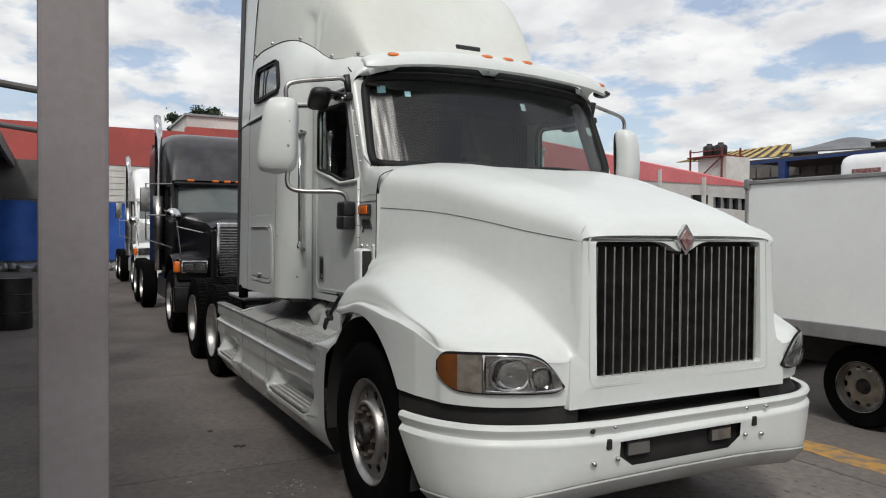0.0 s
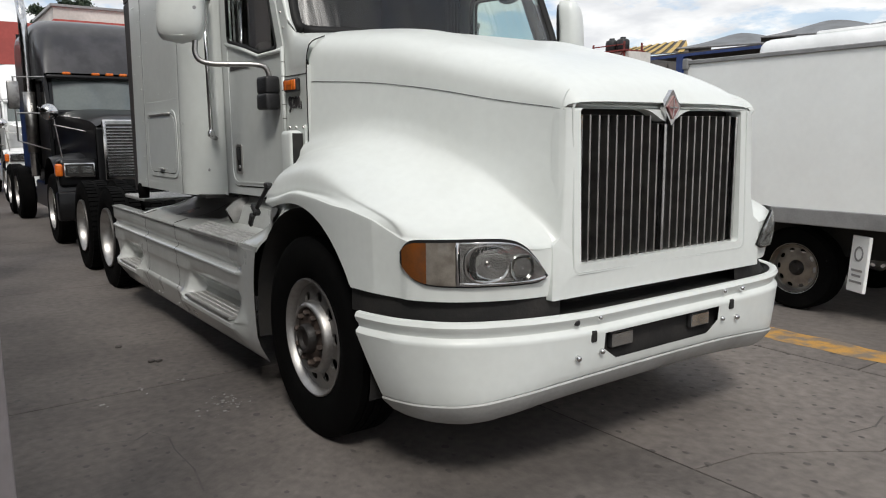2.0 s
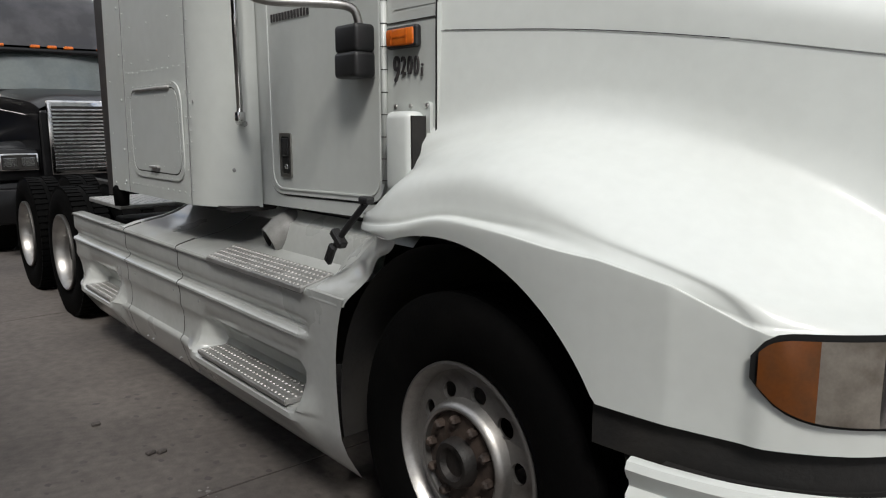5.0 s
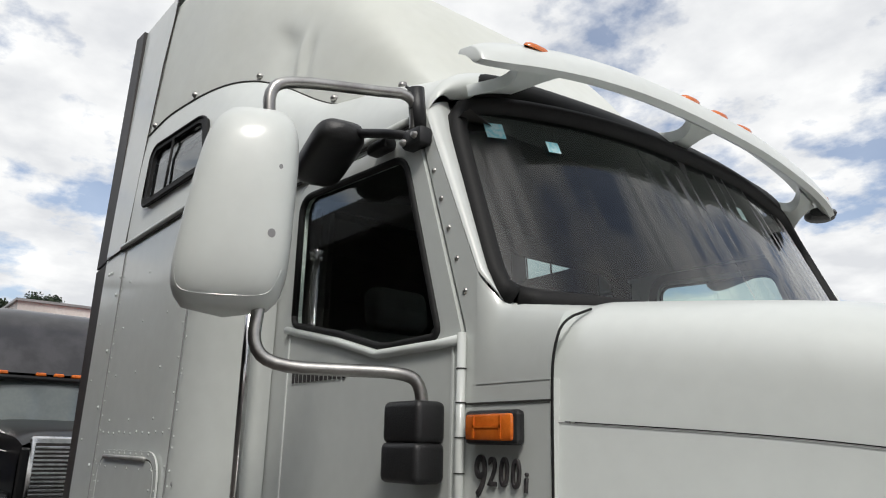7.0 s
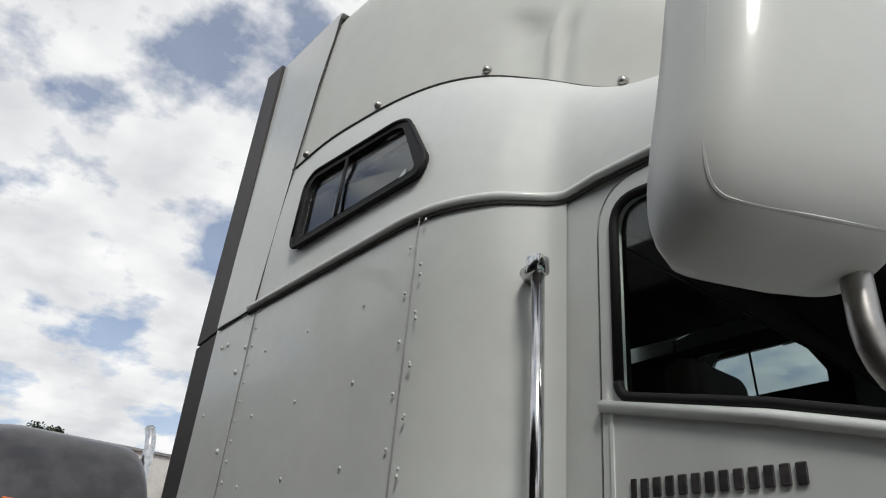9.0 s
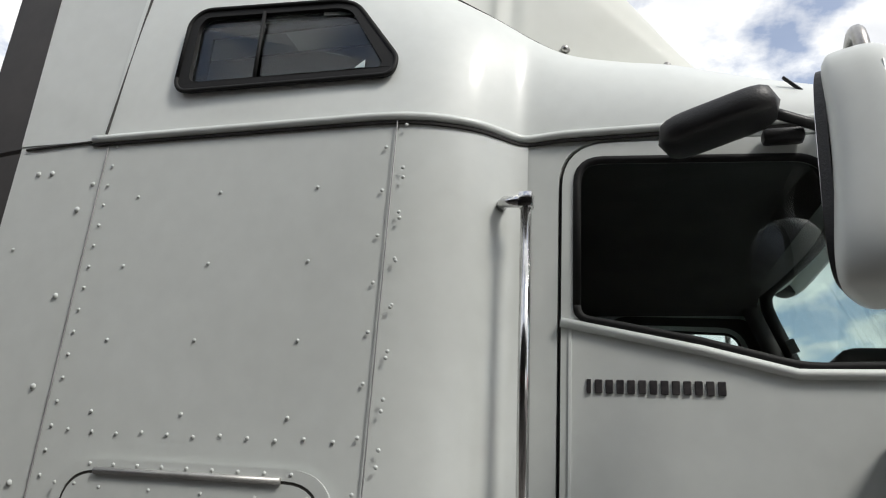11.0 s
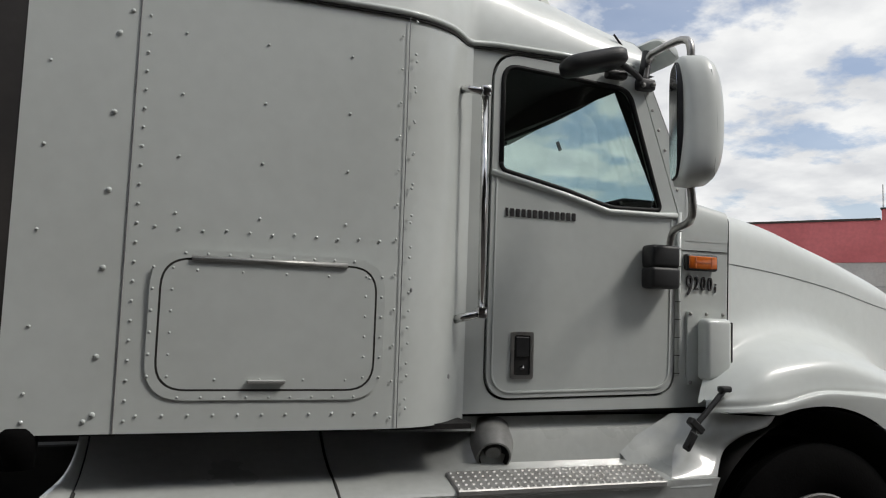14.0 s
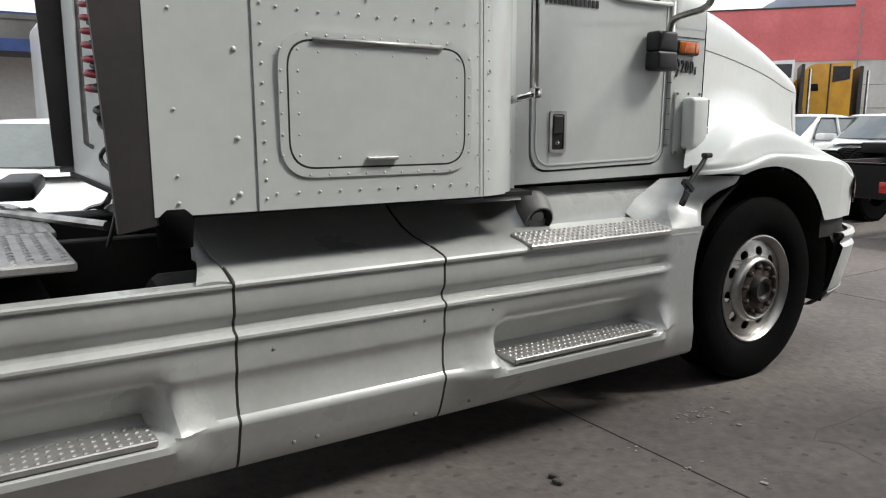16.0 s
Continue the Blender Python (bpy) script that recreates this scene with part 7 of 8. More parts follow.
# wall beyond the nose of the truck
w0, w1 = Vector((24.8, 19.68, 0)), Vector((37.3, 3.66, 0))
wdir = (w1 - w0).normalized()
wmat = Matrix((( wdir.x, -wdir.y, 0, w0.x), (wdir.y, wdir.x, 0, w0.y), (0, 0, 1, 0), (0, 0, 0, 1)))
hall = thing("red_hall", "long hall with a faded red upper wall over dirty white blocks", "building", kind="structure", at=wmat)
part("lower_wall", box(-26, 34, 0, 0.4, -0.01, 4.15), PALEWALL, hall, "dirty white lower wall")
part("upper_wall", box(6.98, 34, -0.03, 0.4, 4.15, 6.97), PINKWALL, hall)
part("upper_wall", box(0, 6.979, -0.03, 0.4, 4.15, 6.42), PINKWALL, hall, "faded red upper wall")
part("upper_wall", box(-26, -0.001, -0.03, 0.4, 4.15, 5.95), PINKWALL, hall)
part("coping", box(6.95, 34, -0.08, 0.45, 6.97, 7.03), ROOFDARK, hall)
part("coping", box(-0.05, 6.949, -0.08, 0.45, 6.42, 6.48), ROOFDARK, hall)
part("coping", box(-26, -0.05, -0.08, 0.45, 5.95, 6.04), ROOFDARK, hall)
for x in (7.2, 16.4, 25.6):
    part("wall_joint", box(x, x + 0.05, -0.045, -0.028, 0, 6.40), GREYRAIL, hall)
for z in (1.1, 2.1, 3.1):
    part("course_line", box(-26, 34, -0.012, -0.002, z, z + 0.03), GREYRAIL, hall)
for x in (0.05, 7.0, 11.2):
    part("lightning_rod", tube([(x, 0.1, 6.4), (x, 0.1, 7.5)], 0.02, 5), GREYRAIL, hall)
ridge = curve_through([(120, 20), (200, 60), (290, 118), (330, 116), (365, 113), (385, 108), (409, 92), (440, 70), (520, 30), (640, 8)])
hill = grid(lambda u, v: (500 + 160 * v, 120 + 520 * u, (ridge(120 + 520 * u) * 1.02 + 1.2 * math.sin(u * 60)) * math.sin(math.pi / 2 * min(1, v * 1.6)) - 2), 70, 8)
tagged(part("hill", hill, HILLSIDE, smooth=True), "hill on the horizon with blue grey haze put into its colour", "hill", kind="structure")
# open canopy and white wall beyond the truck's far side
bay = thing("far_bay", "open bay with a blue beam and white back wall beyond the yard", "building", kind="structure")
part("back_wall", box(-6.6, 1.5, 17.0, 17.3, -0.01, 2.95), PALEWALL, bay, "white back wall")
part("beam", box(-6.6, 1.5, 14.9, 15.1, 2.92, 3.18), BLUEBEAM, bay, "blue edge beam")
part("roof", box(-6.6, 1.5, 15.0, 17.4, 3.6, 3.7), CANOPY, bay, "dark roof")
part("fascia", box(-6.6, 1.5, 15.02, 15.08, 3.18, 3.7), CANOPY, bay)
for x in (-6.5, -1.6):
    part("post", box(x, x + 0.2, 14.9, 15.1, -0.01, 2.92), BLUEBEAM, bay)


# ---------------------------------------------------------------- other vehicles
def plain_wheel(name, parent, x, y, r, w, out, disc=STEELROD, holes=8, label=""):
    """A road wheel at (x, y) under a vehicle; out: which side along y its disc faces."""
    t = part(name, moved(lathe([(r * 0.58, -w / 2), (r * 0.66, -w / 2), (r * 0.93, -w * 0.48), (r, -w * 0.36), (r, w * 0.36), (r * 0.93, w * 0.48), (r * 0.66, w / 2), (r * 0.58, w / 2)], 32), Matrix.Translation((x, y, r))), RUBBER, parent, label, smooth=35)
    hs = [circle(0.44 * r * math.cos(a), 0.44 * r * math.sin(a), r * 0.048, r * 0.075, 10, a) for a in [2 * math.pi * k / holes for k in range(holes)]]
    b = plate(circle(0, 0, r * 0.56, r * 0.56, 32), hs, 0.01, "xz", 0)
    part("disc", moved(b, Matrix.Translation((x, y + out * w * 0.25 - 0.005, r))), disc, t)
    part("rim", moved(lathe([(r * 0.50, 0.02 * out), (r * 0.56, 0.0), (r * 0.585, out * w * 0.24), (r * 0.61, out * w * 0.26), (r * 0.615, out * w * 0.2)], 32), Matrix.Translation((x, y + out * w * 0.25, r))), disc, t, smooth=40)
    part("hub", moved(lathe([(0, out * 0.05), (r * 0.12, out * 0.045), (r * 0.17, out * 0.02), (r * 0.2, 0)], 16), Matrix.Translation((x, y + out * w * 0.25, r))), GREASE, t, smooth=40)
    return t


def parked_semi(name, label, at, paint, roof_paint):
    """A conventional tractor pointing along +x, its front axle at the origin."""
    t = thing(name, label, "truck", at=at)
    top = curve_through([(-1.0, 1.99), (0.0, 1.91), (0.55, 1.85), (0.75, 1.78)])

    def bonnet(u, v):
        x = -1.0 + 1.75 * u
        s = v * 2 - 1
        w = 0.86 - 0.26 * u
        a = abs(s)
        if a < 0.6:
            k = a / 0.6
            return (x, math.copysign(w * k, s), top(x) - 0.10 * k**4)
        return (x, math.copysign(w + 0.01, s), top(x) - 0.10 - (a - 0.6) / 0.4 * 0.85)
    part("hood", grid(bonnet, 16, 24), paint, t, smooth=40)
    part("nose", box(0.60, 0.745, -0.60, 0.60, 0.75, 1.68, 0.03, 2), paint, t)
    g = part("grille", box(0.74, 0.80, -0.52, 0.52, 0.92, 1.79, 0.03, 2), CHROME, t, "chrome grille with level bars", smooth=40)
    part("grille_back", box(0.795, 0.806, -0.47, 0.47, 0.97, 1.72), CHASSIS, g)
    for k in range(17):
        part("grille_bar", box(0.80, 0.815, -0.475, 0.475, 0.985 + 0.0425 * k, 1.008 + 0.0425 * k, 0.004, 1), CHROME, g)
    for s in (-1, 1):
        def guard(u, v, s=s):
            a = radians(5 + 150 * u)
            return (0.05 + 0.68 * math.cos(a), s * (0.60 + 0.52 * v), 0.52 + (0.80 - 0.06 * v**3) * math.sin(a))
        part("fender", grid(guard, 18, 8), paint, t, smooth=True)
        part("fender_front", box(0.40, 0.72, *sorted((s * 0.60, s * 1.10)), 0.86, 1.24, 0.06, 3), paint, t, smooth=40)
        lamp = part("headlight", box(0.70, 0.755, *sorted((s * 0.64, s * 1.04)), 0.99, 1.19, 0.015, 2), CHROME, t, "twin rectangular headlamps in a chrome bezel", smooth=40)
        part("lamp_back", box(0.750, 0.760, *sorted((s * 0.66, s * 1.02)), 1.01, 1.17), CHASSIS, lamp)
        for yy in (0.75, 0.93):
            part("lamp_glass", box(0.757, 0.766, *sorted((s * (yy - 0.07), s * (yy + 0.07))), 1.04, 1.14, 0.006, 1), REFLECTOR, lamp)
        part("indicator", box(0.58, 0.735, *sorted((s * 1.045, s * 1.14)), 1.0, 1.18, 0.03, 3), ORANGE, t, "amber corner indicator", smooth=40)
        plain_wheel("front_wheel", t, 0.0, s * 0.98, 0.51, 0.28, s, ALLOY)
        for xx in (-4.3, -5.6):
            plain_wheel("drive_wheel", t, xx, s * 0.98, 0.51, 0.28, s, ALLOY)
        # door with window, mirror and exhaust
        part("cab_side", plate(rounded([(-2.05, 1.05), (-1.0, 1.05), (-1.0, 1.98), (-1.2, 2.56), (-2.05, 2.56)], 0.05), [rounded([(-1.95, 1.98), (-1.12, 1.95), (-1.29, 2.44), (-1.95, 2.46)], 0.05)], -s * 0.05, "xz", s * 0.93), paint, t)
        part("door_glass", plate([(-1.97, 1.96), (-1.10, 1.93), (-1.27, 2.46), (-1.97, 2.48)], [], -s * 0.01, "xz", s * 0.905), DARKGLASS, t)
        part("sleeper_side", box(-4.0, -2.15, *sorted((s * 0.93, s * 0.98)), 1.0, 2.85, 0.02, 1), paint, t)
        part("step_box", box(-2.3, -0.95, *sorted((s * 0.70, s * 1.02)), 0.42, 0.85, 0.04, 2), paint, t)
        mir = part("mirror", box(-1.02, -0.94, *sorted((s * 1.30, s * 1.46)), 1.98, 2.40, 0.02, 2), STEELROD, t, "tall steel door mirror", smooth=40)
        part("mirror_bars", merge(tube([(-1.05, s * 0.93, 2.48), (-0.97, s * 1.37, 2.46), (-0.97, s * 1.37, 1.50), (-1.05, s * 0.93, 1.35)], 0.014, 6), tube([(-1.0, s * 0.93, 1.92), (-0.97, s * 1.37, 1.92)], 0.012, 6)), STEELROD, mir)
        pipe = part("exhaust_pipe", tube([(-2.10, s * 1.03, 0.9), (-2.10, s * 1.03, 3.30), (-2.13, s * 1.03, 3.62), (-2.30, s * 1.03, 3.80)], 0.070, 14, 1), CHROME, t, "tall chrome exhaust pipe with a curved tip", smooth=True)
        part("heat_shield", tube([(-2.10, s * 1.03, 1.3), (-2.10, s * 1.03, 2.3)], 0.095, 14), STEELROD, pipe, smooth=True)
        stalk = part("fender_mirror", merge(tube([(0.30, s * 0.98, 1.25), (0.28, s * 1.05, 1.86)], 0.011, 6), tube([(0.28, s * 1.06, 1.88), (-0.6, s * 1.12, 2.0)], 0.010, 6), tube([(0.30, s * 1.05, 1.72), (0.42, s * 0.55, 1.60)], 0.008, 6)), STEELROD, t, "round fender mirror on a stalk")
        part("mirror_ball", moved(lathe([(0, -0.045), (0.06, -0.04), (0.115, -0.015), (0.12, 0.0), (0.10, 0.045), (0.04, 0.075), (0, 0.08)], 20, "x"), Matrix.Translation((0.28, s * 1.09, 1.90))), CHROME, stalk, smooth=True)
    part("windscreen", grid(lambda u, v: (-1.0 - 0.16 * v - 0.10 * abs(u * 2 - 1) ** 2, (u * 2 - 1) * (0.84 - 0.03 * v), 1.97 + 0.50 * v), 16, 4), CARGLASS, t, "windscreen with the reflected grey put into its colour", smooth=True)
    for s in (-1, 1):
        part("screen_post", tube([(-1.09, s * 0.865, 1.95), (-1.25, s * 0.84, 2.5)], 0.045, 6), paint, t)
    part("cowl", box(-1.15, -0.95, -0.90, 0.90, 1.5, 1.975, 0.03, 2), paint, t)

    def cab_top(u, v):
        x = -4.0 + 2.85 * u
        s = v * 2 - 1
        zt = curve_through([(-4.0, 3.52), (-2.8, 3.53), (-2.1, 3.49), (-1.75, 3.36), (-1.45, 3.08), (-1.28, 2.82), (-1.15, 2.56)])(x)
        a = abs(s) * math.pi / 2
        return (x, math.copysign(math.sin(a) ** 0.3, s) * (0.985 - 0.06 * max(0, (x + 2.2))), 2.50 + (zt - 2.50) * max(0.0, math.cos(a)) ** 0.3)
    part("roof_fairing", grid(cab_top, 30, 36), roof_paint, t, "rounded roof fairing", smooth=True)
    part("roof_rim", box(-1.32, -1.08, -0.90, 0.90, 2.46, 2.53, 0.03, 2), paint, t, smooth=40)
    for yy in (-0.60, -0.17, 0.04, 0.25, 0.68):
        part("marker_lamp", box(-1.17, -1.10, yy - 0.06, yy + 0.06, 2.53, 2.575, 0.012, 1), ORANGE, t, "amber marker lamp")
    part("sleeper_back", box(-4.02, -3.95, -0.93, 0.93, 1.0, 3.45), paint, t)
    part("cab_lower", box(-4.0, -0.9, -0.88, 0.88, 0.95, 1.06), CHASSIS, t)
    part("bumper", box(0.72, 0.90, -1.16, 1.16, 0.40, 0.80, 0.03, 2), paint, t, "painted steel bumper", smooth=40)
    part("frame_rail", box(-6.3, 0.7, -0.46, 0.46, 0.62, 0.90), CHASSIS, t)
    return t


parked_semi("black_semi_truck", "black conventional tractor with chrome grille and dusty roof", Matrix.Translation((-8.75, 0.03, 0)), BLACKPAINT, DUSTBLACK)
parked_semi("white_semi_truck", "white conventional tractor parked behind the black one", Matrix.Translation((-17.6, 0.25, 0)), FARWHITE, FARWHITE)


def side_semi(name, label, at, paint, dark_rear):
    """A tractor seen broadside, pointing along +x."""
    t = thing(name, label, "truck", at=at)
    body = rounded([(-1.9, 0.9), (2.2, 0.9), (2.25, 1.75), (1.35, 1.95), (1.15, 2.45), (0.75, 2.6), (0.45, 3.0), (-0.1, 3.45), (-1.9, 3.5)], [0.05, 0.2, 0.15, 0.1, 0.05, 0.2, 0.3, 0.2, 0.03], 5)
    part("body", plate(body, [], 2.3, "xz", -1.15), paint, t, smooth=30)
    for s in (-1, 1):
        part("side_glass", plate(rounded([(0.50, 1.92), (1.10, 1.90), (0.92, 2.36), (0.50, 2.40)], 0.04), [], s * 0.02, "xz", s * 1.15), DARKGLASS, t)
        part("sleeper_window", plate(rounded([(-0.50, 2.50), (0.02, 2.50), (-0.12, 2.76), (-0.45, 2.76)], 0.05), [], s * 0.02, "xz", s * 1.15), DARKGLASS, t)
        part("roof_window", plate([(-1.80, 2.90), (-1.06, 2.80), (-1.06, 3.36), (-1.80, 3.36)], [], s * 0.02, "xz", s * 1.15), DARKGLASS if not dark_rear else BLACK, t)
        part("seam", box(-0.97, -0.90, *sorted((s * 1.15, s * 1.165)), 0.95, 3.45), SEAM, t)
        part("door_line", plate(rounded([(0.1, 1.0), (1.1, 1.0), (1.1, 1.9), (0.1, 1.9)], 0.05), [rounded([(0.12, 1.02), (1.08, 1.02), (1.08, 1.88), (0.12, 1.88)], 0.05)], s * 0.01, "xz", s * 1.15), SEAM, t)
        for xx in (1.5, -3.2, -4.5):
            plain_wheel("wheel", t, xx, s * 1.0, 0.51, 0.28, s, ALLOY)
    part("windscreen", box(1.16, 1.26, -0.9, 0.9, 1.98, 2.42), DARKGLASS, t)
    part("extender", box(-2.35, -2.2, -1.15, 1.15, 0.95, 3.35), EXTENDER, t, "black extender behind the sleeper")
    for yy in (-0.9, 0.9):
        part("exhaust_pipe", tube([(-2.6, yy, 0.9), (-2.6, yy, 3.2)], 0.07, 8), CHROME, t)
    part("frame_rail", box(-5.2, 2.2, -0.46, 0.46, 0.6, 0.92), CHASSIS, t)
    return t


side_semi("white_semi_truck", "white sleeper tractor standing by the red hall", Matrix.Translation((22.35, 14.45, 0.0)) @ pose(0, 0, 0, 0, 0, 125) @ Matrix.Diagonal((0.80, 1, 1.07, 1)), FARWHITE, False)
side_semi("yellow_semi_truck", "yellow sleeper tractor with a black extender by the red hall", Matrix.Translation((25.05, 13.75, 0.0)) @ pose(0, 0, 0, 0, 0, 125) @ Matrix.Diagonal((0.80, 1, 1.07, 1)), YELLOWCAB, True)


def sedan(label, at, rack=False):
    """A small white saloon pointing along +x."""
    t = thing("car", label, "car", "cars in the yard", at=at)
    low = curve_through([(-2.1, 0.92), (-1.4, 1.0), (-0.6, 0.98), (0.9, 0.94), (1.7, 0.82), (2.1, 0.66)])

    def shell(u, v):
        x = -2.12 + 4.24 * u
        s = v * 2 - 1
        w = 0.84 - 0.14 * abs(u * 2 - 1) ** 4
        a = abs(s)
        if a < 0.5:
            k = a / 0.5
            return (x, math.copysign(w * 0.94 * k, s), low(x) - 0.02 * k**2)
        k = (a - 0.5) / 0.5
        bulge = 0.06 * math.sin(math.pi * min(1, k * 1.1))
        return (x, math.copysign(w * 0.94 + bulge, s), low(x) - 0.02 - k * (low(x) - 0.30))
    part("body", grid(shell, 40, 32), FARWHITE, t, smooth=True)

    def house(u, v):
        x = -1.75 + 3.1 * u
        s = v * 2 - 1
        h = curve_through([(-1.75, 0.0), (-1.3, 0.26), (-0.8, 0.47), (-0.2, 0.52), (0.3, 0.47), (0.8, 0.24), (1.35, 0.0)])(x)
        a = abs(s)
        y = 0.78 - 0.20 * h / 0.52
        if a < 0.55:
            return (x, math.copysign(y * a / 0.55, s), 0.955 + h - 0.02 * (a / 0.55) ** 3)
        k = (a - 0.55) / 0.45
        return (x, math.copysign(y + (0.79 - y) * k, s), 0.955 + h - 0.02 - k * (h - 0.0))
    part("cabin", grid(house, 30, 28), FARWHITE, t, smooth=True)
    part("windscreen", grid(lambda u, v: (1.22 - 0.74 * v - 0.10 * (u * 2 - 1) ** 2, (u * 2 - 1) * (0.70 - 0.13 * v), 1.03 + 0.38 * v), 10, 4, thick=(0.012, 0, 0.012)), CARGLASS, t, "dark windscreen with reflected sky put into its colour")
    part("rear_screen", grid(lambda u, v: (-1.66 + 0.62 * v, (u * 2 - 1) * (0.66 - 0.12 * v), 1.03 + 0.37 * v), 8, 3, thick=(-0.012, 0, 0.012)), CARGLASS, t)
    for s in (-1, 1):
        part("side_glass", grid(lambda u, v, s=s: (-1.05 + (1.85 - 0.55 * v) * u + 0.14 * v, s * (0.795 - 0.145 * v), 1.02 + 0.37 * v), 6, 3), CARGLASS, t)
        part("window_post", tube([(-0.10, s * 0.80, 1.0), (-0.13, s * 0.665, 1.41)], 0.03, 6), FARWHITE, t)
        head = part("headlight", moved(lathe([(0, 0.06), (0.10, 0.04), (0.15, 0.0)], 16, "x"), Matrix.Translation((1.93, s * 0.60, 0.70)) @ pose(0, 0, 0, 0, -18, s * 25) @ Matrix.Diagonal((1, 1.2, 0.62, 1))), REFLECTOR, t, smooth=True)
        part("lamp_bowl", moved(lathe([(0, 0.075), (0.05, 0.06), (0.07, 0.05)], 12, "x"), Matrix.Translation((1.94, s * 0.60, 0.70)) @ pose(0, 0, 0, 0, -18, s * 25)), BLACK, head)
        part("door_mirror", moved(box(-0.06, 0.06, -0.1, 0.1, -0.06, 0.06, 0.03, 2), Matrix.Translation((0.78, s * 0.94, 1.05))), FARWHITE, t, smooth=40)
        part("tail_lamp", box(-2.1, -2.02, *sorted((s * 0.45, s * 0.74)), 0.74, 0.90, 0.02, 1), RED, t)
        for xx in (-1.3, 1.32):
            plain_wheel("wheel", t, xx, s * 0.76, 0.31, 0.20, s, ALLOY, 6)
        trim = [(-1.05, s * 0.80, 1.015), (0.82, s * 0.80, 1.015), (0.40, s * 0.665, 1.395), (-0.92, s * 0.665, 1.395), (-1.05, s * 0.80, 1.015)]
        part("window_trim", tube(trim, 0.014, 6), BLACK, t)
        for xx in (0.86, -0.10, -1.02):
            part("door_seam", tube([(xx, s * 0.845, 0.95), (xx, s * 0.855, 0.66), (xx + 0.03, s * 0.80, 0.36)], 0.006, 5), SEAM, t)
        for xx in (0.05, -0.86):
            part("door_handle", box(xx, xx + 0.16, *sorted((s * 0.84, s * 0.875)), 0.835, 0.865, 0.010, 1), FARWHITE, t)
        part("sill", box(-1.0, 1.0, *sorted((s * 0.74, s * 0.80)), 0.22, 0.33, 0.02, 1), BLACK, t)
    nose = part("front_bumper", box(1.94, 2.20, -0.70, 0.70, 0.24, 0.66, 0.10, 4), FARWHITE, t, smooth=40)
    part("front_grille", box(2.17, 2.206, -0.40, 0.40, 0.52, 0.60, 0.012, 1), BLACK, nose)
    part("lower_intake", box(2.18, 2.206, -0.48, 0.48, 0.30, 0.42, 0.015, 1), BLACK, nose)
    part("number_plate", box(2.20, 2.212, -0.16, 0.16, 0.435, 0.505, 0.003, 1), PAPER, nose)
    part("rear_bumper", box(-2.18, -1.95, -0.70, 0.70, 0.26, 0.72, 0.10, 4), FARWHITE, t, smooth=40)
    if rack:
        part("roll_bar", tube([(-0.4, -0.75, 1.0), (-0.5, -0.6, 1.62), (-0.5, 0.6, 1.62), (-0.4, 0.75, 1.0)], 0.04, 8, 1), BLACK, t, "black roll bar")
    return t


sedan("white saloon car parked nose towards the yard", Matrix.Translation((12.2, 6.0, -0.012)) @ pose(0, 0, 0, 0, 0, 178) @ Matrix.Diagonal((1.05, 1.05, 1.12, 1)))
sedan("white saloon car parked beside another white car", Matrix.Translation((12.2, 3.95, -0.012)) @ pose(0, 0, 0, 0, 0, 190) @ Matrix.Diagonal((1.05, 1.05, 1.12, 1)))
sedan("white hatchback parked in the second row of cars", Matrix.Translation((17.2, 6.9, -0.012)) @ pose(0, 0, 0, 0, 0, 185) @ Matrix.Diagonal((1.05, 1.05, 1.16, 1)))
sedan("white car with a black roll bar near the tractors", Matrix.Translation((17.3, 10.4, -0.012)) @ pose(0, 0, 0, 0, 0, 165), True)
sedan("white car standing on the far side of the truck", Matrix.Translation((-2.75, 5.2, -0.012)) @ pose(0, 0, 0, 0, 0, -92))
sedan("white car parked under the far bay", Matrix.Translation((-4.2, 8.3, -0.012)) @ pose(0, 0, 0, 0, 0, 172))

# rear of a black tractor ahead of the white one
tail = thing("black_tractor_chassis", "bare black tractor rear frame with tandem tyres and red tail lamps", "truck", at=Matrix.Translation((5.55, 1.35, 0)))
for yy in (-0.42, 0.42):
    part("frame_rail", box(0.05, 4.5, yy - 0.05, yy + 0.05, 0.68, 0.95), CHASSIS, tail)
part("tail_panel", box(0.0, 0.08, -0.70, 0.75, 0.52, 0.94, 0.02, 1), BLACKPAINT, tail, "black painted tail panel")
part("tail_deck", box(0.0, 0.16, -0.68, 0.70, 0.94, 0.955, 0.005, 1), BLACKPAINT, tail)
part("rack_post", tube([(1.95, 0.40, 0.95), (1.96, 0.41, 2.2), (2.02, 0.46, 3.4)], 0.075, 10), BLACKPAINT, tail, "black upright post", smooth=True)
part("post_foot", box(1.70, 2.2, 0.05, 0.75, 1.0, 1.16, 0.02, 2), BLACKPAINT, tail)
part("bumper_step", box(-0.10, 0.02, 0.30, 0.85, 0.46, 0.50, 0.008, 1), STEELROD, tail)
for yy in (-0.50, 0.52):
    part("tail_lamp", box(-0.022, 0.002, yy - 0.10, yy + 0.10, 0.60, 0.74, 0.012, 2), RED, tail, "red tail lamp", smooth=40)
